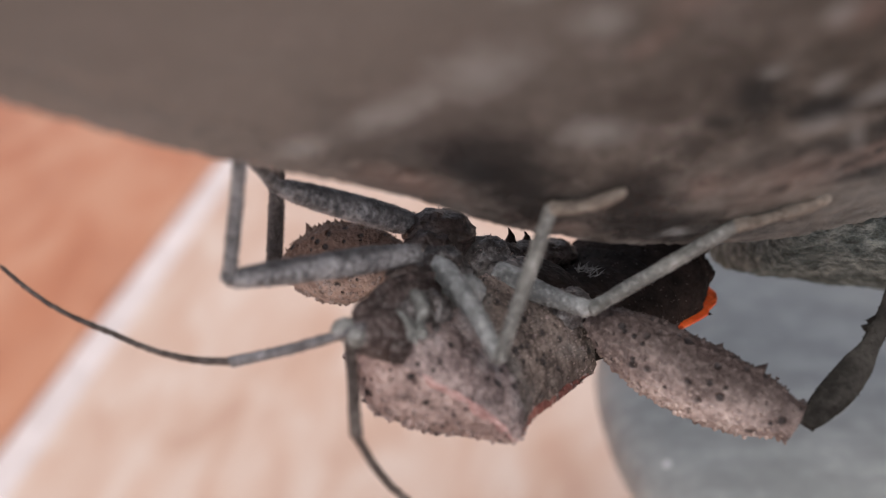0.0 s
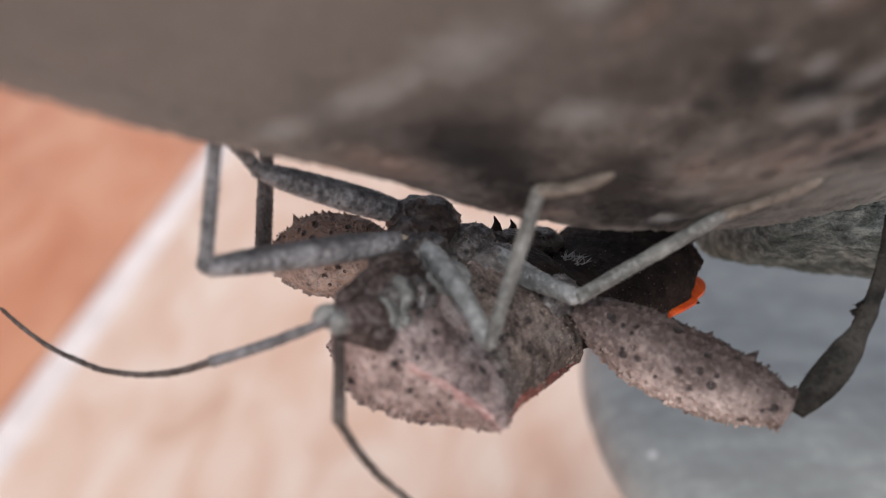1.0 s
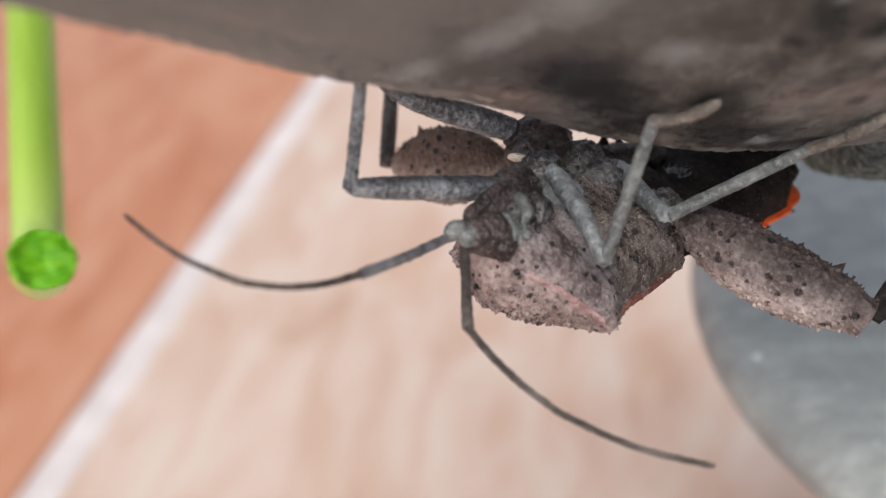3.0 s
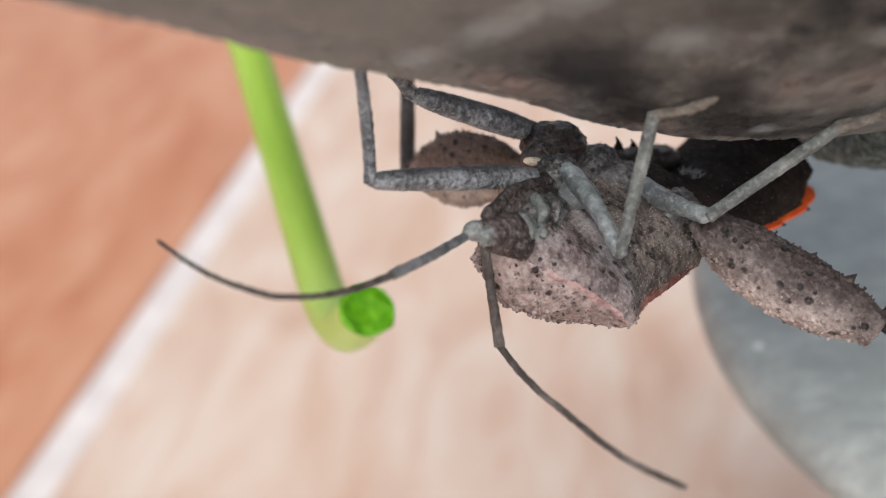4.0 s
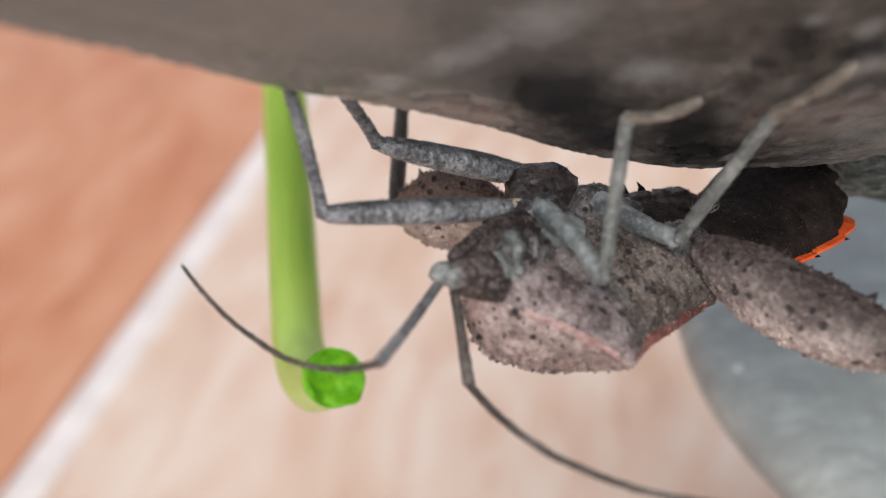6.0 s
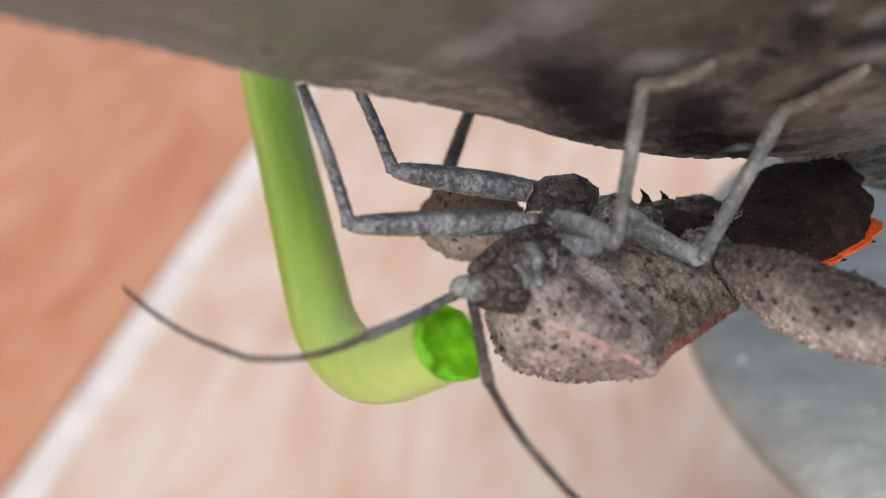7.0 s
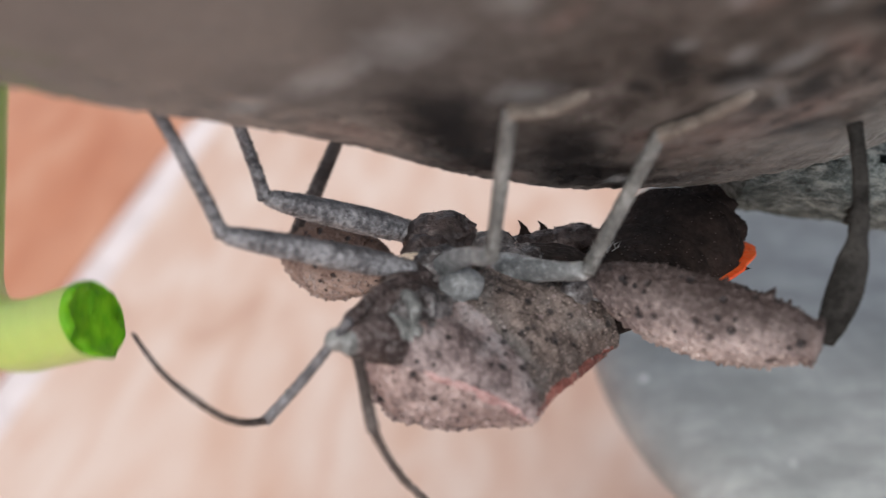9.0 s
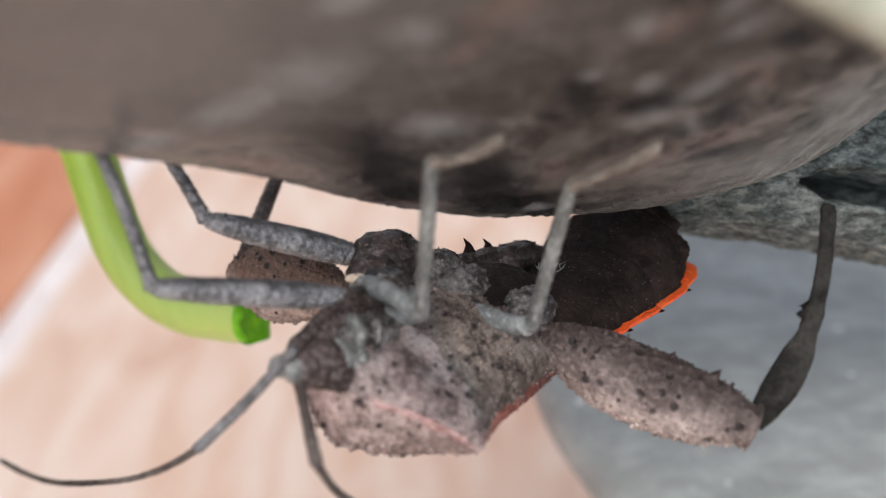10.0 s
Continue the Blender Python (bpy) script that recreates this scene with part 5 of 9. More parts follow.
    walk(limbs["fore_tibia_far"], [
        (0, pose(0.00634, -0.00407, -0.00798, 0.0, 31.1, -104.8)), (0.25, pose(0.00633, -0.00406, -0.008, 0.0, 31.3, -103.5)),
        (0.5, pose(0.00631, -0.00404, -0.00802, 0.0, 31.5, -102.0)), (0.75, pose(0.00629, -0.00403, -0.00804, 0.0, 31.8, -100.4)),
        (1, pose(0.00627, -0.00402, -0.00806, 0.0, 32.1, -98.6)), (1.25, pose(0.00626, -0.00401, -0.00808, 0.0, 32.3, -96.8)),
        (1.5, pose(0.00624, -0.00399, -0.00809, 0.0, 32.5, -94.9)), (1.75, pose(0.00622, -0.00398, -0.00811, 0.0, 32.7, -93.1)),
        (2, pose(0.0062, -0.00397, -0.00813, 0.0, 32.8, -91.4)), (2.25, pose(0.00618, -0.00395, -0.00815, -0.0, 32.8, -89.9)),
        (2.5, pose(0.00616, -0.00393, -0.00817, -0.0, 32.7, -88.8)), (2.75, pose(0.00613, -0.00391, -0.00818, -0.0, 31.8, -87.7)),
        (3, pose(0.0061, -0.00387, -0.00819, -0.0, 30.0, -86.9)), (3.2, pose(0.00609, -0.00386, -0.00821, -0.0, 28.7, -87.0)),
        (3.25, pose(0.00609, -0.00386, -0.00822, -0.0, 28.6, -87.3)), (3.5, pose(0.00614, -0.00387, -0.00832, 0.0, 29.3, -90.9)),
        (3.75, pose(0.00623, -0.00388, -0.00847, 0.0, 31.2, -96.2)), (4, pose(0.00634, -0.00389, -0.00863, 0.0, 32.8, -101.1)),
        (4.25, pose(0.00643, -0.00391, -0.00877, 0.0, 33.6, -104.8)), (4.5, pose(0.00647, -0.00391, -0.00883, 0.0, 33.6, -107.1)),
        (4.75, pose(0.00644, -0.00388, -0.00884, 0.0, 32.4, -108.6)), (5, pose(0.00639, -0.00381, -0.00885, 0.0, 30.4, -109.6)),
        (5.25, pose(0.00634, -0.00375, -0.00885, 0.0, 28.7, -110.2)), (5.5, pose(0.00632, -0.00372, -0.00886, 0.0, 28.1, -110.5)),
        (5.75, pose(0.00633, -0.00374, -0.0088, 0.0, 33.1, -109.3)), (6, pose(0.00635, -0.0038, -0.00866, 0.0, 44.5, -104.9)),
        (6.25, pose(0.00639, -0.00388, -0.00849, 0.0, 56.6, -96.6)), (6.5, pose(0.00643, -0.00396, -0.00834, -0.0, 65.3, -83.4)),
        (6.75, pose(0.00646, -0.00403, -0.00826, -0.0, 69.3, -66.3)), (6.8, pose(0.00647, -0.00404, -0.00826, -0.0, 69.6, -62.9)),
        (7, pose(0.00649, -0.00408, -0.00827, -0.0, 68.8, -45.3)), (7.25, pose(0.00652, -0.00412, -0.00832, -0.0, 64.1, -24.9)),
        (7.5, pose(0.00655, -0.00414, -0.00838, -0.0, 60.9, -17.8)), (7.75, pose(0.00659, -0.00414, -0.00848, -0.0, 69.1, -50.7)),
        (8, pose(0.00662, -0.00414, -0.00857, -0.0, 68.2, -89.0)), (8.25, pose(0.00648, -0.00397, -0.00862, -0.0, 66.4, -81.6)),
        (8.5, pose(0.00634, -0.0038, -0.00866, -0.0, 65.0, -74.3)), (8.75, pose(0.00641, -0.00385, -0.0088, -0.0, 68.5, -82.6)),
        (9, pose(0.00648, -0.00391, -0.0089, 0.0, 70.8, -94.0)), (9.25, pose(0.00647, -0.00391, -0.00882, -0.0, 68.6, -83.8)),
        (9.5, pose(0.00644, -0.00391, -0.00873, -0.0, 64.6, -69.5)), (9.75, pose(0.0064, -0.00389, -0.0087, -0.0, 62.5, -57.6)),
        (10, pose(0.00616, -0.00420, -0.00876, 2.9, 61.3, -47.0))])
    walk(limbs["hind_femur_far"], [
        (0, pose(0.00677, 0.00534, -0.00401, -0.0, -17.7, -22.5)), (0.25, pose(0.00673, 0.00537, -0.00399, -0.0, -17.6, -22.4)),
        (0.5, pose(0.00669, 0.00539, -0.00396, -0.0, -17.4, -22.4)), (0.75, pose(0.00664, 0.00542, -0.00394, -0.0, -17.3, -22.3)),
        (1, pose(0.0066, 0.00544, -0.00392, -0.0, -17.2, -22.3)), (1.25, pose(0.00655, 0.00547, -0.0039, -0.0, -17.0, -22.2)),
        (1.5, pose(0.00651, 0.00549, -0.00388, -0.0, -16.9, -22.2)), (1.75, pose(0.00647, 0.00551, -0.00386, -0.0, -16.7, -22.2)),
        (2, pose(0.00645, 0.00553, -0.00383, -0.0, -16.5, -22.1)), (2.25, pose(0.00643, 0.00554, -0.00381, -0.0, -16.3, -22.1)),
        (2.5, pose(0.00642, 0.00554, -0.00378, -0.0, -16.1, -22.1)), (2.75, pose(0.00643, 0.00552, -0.00374, -0.0, -14.7, -22.0)),
        (3, pose(0.00645, 0.00548, -0.0037, -0.0, -12.3, -21.7)), (3.2, pose(0.00646, 0.00545, -0.00368, -0.0, -10.9, -21.5)),
        (3.25, pose(0.00647, 0.00544, -0.00368, -0.0, -10.7, -21.4)), (3.5, pose(0.00652, 0.00542, -0.00372, -0.0, -10.1, -21.1)),
        (3.75, pose(0.00658, 0.0054, -0.0038, -0.0, -10.0, -20.8)), (4, pose(0.00666, 0.00538, -0.0039, -0.0, -10.1, -20.5)),
        (4.25, pose(0.00675, 0.00536, -0.00402, -0.0, -10.2, -20.3)), (4.5, pose(0.00683, 0.00533, -0.00412, -0.0, -9.9, -20.1)),
        (4.75, pose(0.00691, 0.00529, -0.00423, -0.0, -8.5, -20.1)), (5, pose(0.00698, 0.00525, -0.00436, -0.0, -6.2, -20.4)),
        (5.25, pose(0.00707, 0.00519, -0.00448, -0.0, -4.1, -20.6)), (5.5, pose(0.00716, 0.00512, -0.0046, -0.0, -3.1, -20.5)),
        (5.75, pose(0.00729, 0.00497, -0.00471, -0.0, -3.1, -19.7)), (6, pose(0.00744, 0.00474, -0.00483, -0.0, -3.4, -18.2)),
        (6.25, pose(0.0076, 0.00448, -0.00495, -0.0, -3.8, -16.3)), (6.5, pose(0.00773, 0.00427, -0.00504, -0.0, -4.2, -14.4)),
        (6.75, pose(0.00779, 0.00416, -0.00508, -0.0, -4.5, -13.3)), (6.8, pose(0.0078, 0.00416, -0.00508, -0.0, -4.5, -13.2)),
        (7, pose(0.00772, 0.00427, -0.00496, -0.0, -4.0, -13.9)), (7.25, pose(0.00752, 0.00457, -0.00464, -0.0, -2.8, -15.8)),
        (7.5, pose(0.0074, 0.00474, -0.00445, -0.0, -2.1, -16.8)), (7.75, pose(0.00752, 0.00465, -0.00456, -0.0, -2.2, -17.9)),
        (8, pose(0.00764, 0.00455, -0.00467, -0.0, -1.8, -18.9)), (8.25, pose(0.0076, 0.00457, -0.00463, -0.0, -0.7, -18.4)),
        (8.5, pose(0.00756, 0.00458, -0.00454, -0.0, 0.5, -17.8)), (8.75, pose(0.00781, 0.00429, -0.0044, -0.0, 1.5, -16.7)),
        (9, pose(0.00806, 0.00401, -0.0043, -0.0, 2.2, -15.6)), (9.25, pose(0.00797, 0.0042, -0.00435, -0.0, 2.9, -15.3)),
        (9.5, pose(0.00779, 0.0045, -0.00439, -0.0, 3.7, -15.0)), (9.75, pose(0.00753, 0.00473, -0.00425, -0.0, 3.5, -15.2)),
        (10, pose(0.00758, 0.00438, -0.00378, 1.9, 3.7, -18.9))])
    walk(limbs["hind_tibia_far"], [
        (0, pose(0.01326, 0.00266, -0.00176, -105.7, 44.5, 36.1)), (0.25, pose(0.0132, 0.00269, -0.00177, -105.7, 43.6, 36.3)),
        (0.5, pose(0.01314, 0.00273, -0.00177, -105.8, 42.7, 36.5)), (0.75, pose(0.01307, 0.00277, -0.00178, -105.5, 41.7, 36.6)),
        (1, pose(0.01301, 0.00281, -0.00178, -105.3, 40.8, 36.8)), (1.25, pose(0.01294, 0.00285, -0.00178, -105.3, 39.9, 36.9)),
        (1.5, pose(0.01288, 0.00289, -0.00179, -105.3, 39.1, 37.1)), (1.75, pose(0.01283, 0.00292, -0.00179, -103.3, 38.3, 37.3)),
        (2, pose(0.01279, 0.00295, -0.0018, -101.2, 37.7, 37.5)), (2.25, pose(0.01276, 0.00297, -0.00181, -101.0, 37.2, 37.9)),
        (2.5, pose(0.01275, 0.00297, -0.00182, -100.6, 36.8, 38.3)), (2.75, pose(0.01285, 0.00293, -0.00193, -99.8, 35.9, 39.6)),
        (3, pose(0.01304, 0.00285, -0.00215, -98.6, 34.6, 41.6)), (3.2, pose(0.01314, 0.00282, -0.0023, -97.1, 34.0, 42.6)),
        (3.25, pose(0.01315, 0.00282, -0.00233, -97.0, 34.1, 42.7)), (3.5, pose(0.01319, 0.00284, -0.00245, -96.6, 35.9, 42.2)),
        (3.75, pose(0.01322, 0.00288, -0.00255, -96.9, 39.3, 40.6)), (4, pose(0.01324, 0.00291, -0.00265, -97.8, 43.0, 38.4)),
        (4.25, pose(0.01327, 0.00295, -0.00277, -99.2, 46.2, 35.8)), (4.5, pose(0.01332, 0.00296, -0.00292, -101.0, 47.9, 33.4)),
        (4.75, pose(0.01347, 0.00289, -0.00319, -101.2, 47.6, 31.5)), (5, pose(0.01374, 0.00274, -0.00358, -101.1, 45.6, 29.8)),
        (5.25, pose(0.01399, 0.00259, -0.00395, -99.7, 43.1, 28.6)), (5.5, pose(0.01411, 0.00252, -0.00419, -97.9, 41.8, 28.1)),
        (5.75, pose(0.01407, 0.00254, -0.00431, -94.3, 43.1, 32.7)), (6, pose(0.01397, 0.00259, -0.00443, -86.8, 45.0, 42.0)),
        (6.25, pose(0.01386, 0.00265, -0.00452, -79.2, 45.8, 50.8)), (6.5, pose(0.01376, 0.00272, -0.00458, -73.5, 45.5, 57.0)),
        (6.75, pose(0.01371, 0.00276, -0.00461, -70.0, 44.5, 60.4)), (6.8, pose(0.01371, 0.00277, -0.00461, -69.5, 44.2, 60.8)),
        (7, pose(0.01371, 0.00279, -0.00453, -69.9, 42.6, 61.7)), (7.25, pose(0.01372, 0.00282, -0.00432, -72.2, 40.4, 62.1)),
        (7.5, pose(0.01375, 0.00283, -0.0042, -74.3, 39.3, 62.2)), (7.75, pose(0.014, 0.00256, -0.00431, -69.0, 43.3, 68.2)),
        (8, pose(0.01424, 0.00229, -0.00445, -62.3, 47.2, 75.5)), (8.25, pose(0.01412, 0.0024, -0.00455, -66.0, 46.4, 71.1)),
        (8.5, pose(0.014, 0.00251, -0.0046, -69.4, 45.6, 66.7)), (8.75, pose(0.01418, 0.00238, -0.00458, -67.4, 46.2, 69.5)),
        (9, pose(0.01436, 0.00225, -0.00455, -65.0, 46.6, 72.7)), (9.25, pose(0.01411, 0.00252, -0.00467, -69.7, 46.7, 69.6)),
        (9.5, pose(0.01374, 0.0029, -0.00479, -75.5, 46.6, 64.8)), (9.75, pose(0.01353, 0.0031, -0.00463, -77.3, 44.8, 65.0)),
        (10, pose(0.01357, 0.00233, -0.00418, -77.4, 39.8, 63.8))])
    walk(limbs["mid_femur_near"], [
        (0, pose(0.00039, 0.00038, -0.00548, 0, -24.1, -164.4)), (0.25, pose(0.00036, 0.00041, -0.00549, 0, -24.0, -164.4)),
        (0.5, pose(0.00034, 0.00046, -0.00549, 0, -24.0, -164.3)), (0.75, pose(0.00030, 0.00050, -0.00550, 0, -23.9, -164.3)),
        (1, pose(0.00027, 0.00055, -0.00551, 0, -23.9, -164.3)), (1.25, pose(0.00025, 0.00059, -0.00551, 0, -23.7, -164.2)),
        (1.5, pose(0.00022, 0.00064, -0.00552, 0, -23.7, -164.1)), (1.75, pose(0.00019, 0.00069, -0.00552, 0, -23.6, -164.0)),
        (2, pose(0.00016, 0.00072, -0.00553, 0, -23.6, -163.8)), (2.25, pose(0.00014, 0.00075, -0.00552, 0, -23.5, -163.6)),
        (2.5, pose(0.00011, 0.00077, -0.00552, 0, -23.5, -163.4)), (2.75, pose(0.00006, 0.00078, -0.00548, 0, -24.0, -162.7)),
        (3, pose(-0.00002, 0.00076, -0.00540, 0, -25.0, -161.8)), (3.2, pose(-0.00005, 0.00077, -0.00536, 0, -25.4, -161.2)),
        (3.25, pose(-0.00005, 0.00077, -0.00537, 0, -25.3, -161.2)), (3.5, pose(-0.00005, 0.00077, -0.00540, 0, -25.2, -161.0)),
        (3.75, pose(-0.00005, 0.00078, -0.00548, 0, -25.2, -160.8)), (4, pose(-0.00003, 0.00078, -0.00556, 0, -24.8, -160.5)),
        (4.25, pose(-0.00002, 0.00079, -0.00563, 0, -24.5, -160.2)), (4.5, pose(-0.00001, 0.00078, -0.00565, 0, -24.2, -160.3)),
        (4.75, pose(-0.00001, 0.00072, -0.00562, 0, -24.7, -160.8)), (5, pose(-0.00004, 0.00060, -0.00555, 0, -25.8, -162.1)),
        (5.25, pose(-0.00006, 0.00048, -0.00547, 0, -26.5, -163.1)), (5.5, pose(-0.00007, 0.00043, -0.00544, 0, -26.9, -163.5)),
        (5.75, pose(0.00000, 0.00045, -0.00546, 0, -25.5, -163.7)), (6, pose(0.00017, 0.00051, -0.00554, 0, -22.5, -163.7)),
        (6.25, pose(0.00043, 0.00059, -0.00562, 0, -17.7, -164.1)), (6.5, pose(0.00068, 0.00067, -0.00565, 0, -11.9, -164.5)),
        (6.75, pose(0.00084, 0.00072, -0.00562, 0, -6.4, -164.7)), (6.8, pose(0.00086, 0.00073, -0.00562, 0, -5.5, -164.8)),
        (7, pose(0.00097, 0.00073, -0.00558, 0, -1.9, -164.5)), (7.25, pose(0.00110, 0.00072, -0.00554, 0, 2.8, -163.4)),
        (7.5, pose(0.00112, 0.00064, -0.00553, 0, 6.6, -162.6)), (7.75, pose(0.00113, 0.00045, -0.00560, 0, 6.2, -163.4)),
        (8, pose(0.00118, 0.00030, -0.00566, 0, 4.6, -164.5)), (8.25, pose(0.00103, 0.00047, -0.00564, 0, 7.1, -163.5)),
        (8.5, pose(0.00095, 0.00073, -0.00561, 0, 8.8, -162.3)), (8.75, pose(0.00081, 0.00081, -0.00547, 0, 14.0, -162.6)),
        (9, pose(0.00081, 0.00086, -0.00533, 0, 16.4, -162.9)), (9.25, pose(0.00107, 0.00066, -0.00547, 0, 7.5, -161.7)),
        (9.5, pose(0.00125, 0.00043, -0.00561, 0, -1.3, -160.4)), (9.75, pose(0.00136, 0.00047, -0.00561, 0, -1.2, -159.7)),
        (10, pose(0.00152, 0.00036, -0.00554, -1.8, -0.1, -162.6))])
    walk(limbs["mid_tibia_near"], [
        (0, pose(-0.00401, -0.00085, -0.00344, 0.0, 81.7, 145.9)), (0.25, pose(-0.00404, -0.00082, -0.00345, 0.0, 81.8, 146.2)),
        (0.5, pose(-0.00406, -0.00078, -0.00346, 0.0, 82.0, 146.9)), (0.75, pose(-0.0041, -0.00074, -0.00347, 0.0, 82.3, 148.0)),
        (1, pose(-0.00413, -0.00069, -0.00348, 0.0, 82.5, 149.1)), (1.25, pose(-0.00416, -0.00065, -0.0035, 0.0, 82.7, 150.2)),
        (1.5, pose(-0.00418, -0.00061, -0.00351, 0.0, 82.9, 151.0)), (1.75, pose(-0.00421, -0.00058, -0.00352, 0.0, 83.1, 151.3)),
        (2, pose(-0.00424, -0.00056, -0.00352, 0.0, 83.2, 150.8)), (2.25, pose(-0.00426, -0.00055, -0.00353, 0.0, 83.2, 149.3)),
        (2.5, pose(-0.00428, -0.00054, -0.00353, 0.0, 83.2, 146.6)), (2.75, pose(-0.0043, -0.00058, -0.00344, 0.0, 82.8, 133.4)),
        (3, pose(-0.00432, -0.00065, -0.00328, 0.0, 81.6, 116.3)), (3.2, pose(-0.00433, -0.00069, -0.00322, 0.0, 80.9, 110.7)),
        (3.25, pose(-0.00433, -0.00069, -0.00323, 0.0, 80.9, 110.7)), (3.5, pose(-0.00433, -0.0007, -0.00327, 0.0, 81.9, 113.8)),
        (3.75, pose(-0.00432, -0.00071, -0.00335, 0.0, 83.8, 123.1)), (4, pose(-0.00431, -0.00073, -0.00346, 0.0, 85.5, 142.0)),
        (4.25, pose(-0.0043, -0.00075, -0.00356, 0.0, 86.3, 166.7)), (4.5, pose(-0.0043, -0.00076, -0.0036, 0.0, 86.4, 178.2)),
        (4.75, pose(-0.0043, -0.00077, -0.00353, 0.0, 86.5, 159.5)), (5, pose(-0.00432, -0.00079, -0.00338, 0.0, 85.7, 123.3)),
        (5.25, pose(-0.00434, -0.00082, -0.00324, 0.0, 83.7, 103.7)), (5.5, pose(-0.00435, -0.00084, -0.00318, 0.0, 82.6, 98.4)),
        (5.75, pose(-0.00433, -0.00082, -0.00331, 0.0, 82.7, 107.6)), (6, pose(-0.00426, -0.00078, -0.00363, 0.0, 81.9, 129.5)),
        (6.25, pose(-0.00415, -0.00071, -0.0041, 0.0, 79.8, 150.5)), (6.5, pose(-0.00403, -0.00064, -0.00462, 0.0, 77.0, 163.8)),
        (6.75, pose(-0.00395, -0.00059, -0.00507, 0.0, 75.4, 171.4)), (6.8, pose(-0.00394, -0.00058, -0.00514, 0.0, 75.3, 172.4)),
        (7, pose(-0.00385, -0.0006, -0.00542, 0.0, 74.9, 179.2)), (7.25, pose(-0.00368, -0.00071, -0.00579, 0.0, 73.8, -168.5)),
        (7.5, pose(-0.00362, -0.00084, -0.0061, 0.0, 72.5, -156.8)), (7.75, pose(-0.00363, -0.00097, -0.00614, 0.0, 67.6, -149.9)),
        (8, pose(-0.00362, -0.00103, -0.00606, 0.0, 63.7, -148.7)), (8.25, pose(-0.00373, -0.00094, -0.00626, 0.0, 65.3, -154.3)),
        (8.5, pose(-0.00376, -0.00077, -0.00637, 0.0, 66.4, -160.2)), (8.75, pose(-0.00382, -0.00064, -0.00668, 0.0, 64.5, -156.6)),
        (9, pose(-0.00378, -0.00055, -0.00674, 0.0, 62.8, -153.5)), (9.25, pose(-0.00364, -0.0009, -0.00612, 0.0, 66.8, -152.1)),
        (9.5, pose(-0.00346, -0.00125, -0.0055, 0.0, 72.1, -149.9)), (9.75, pose(-0.00333, -0.00127, -0.00551, 0.0, 73.2, -147.5)),
        (10, pose(-0.00325, -0.00113, -0.00553, -6.2, 75.2, -155.5))])
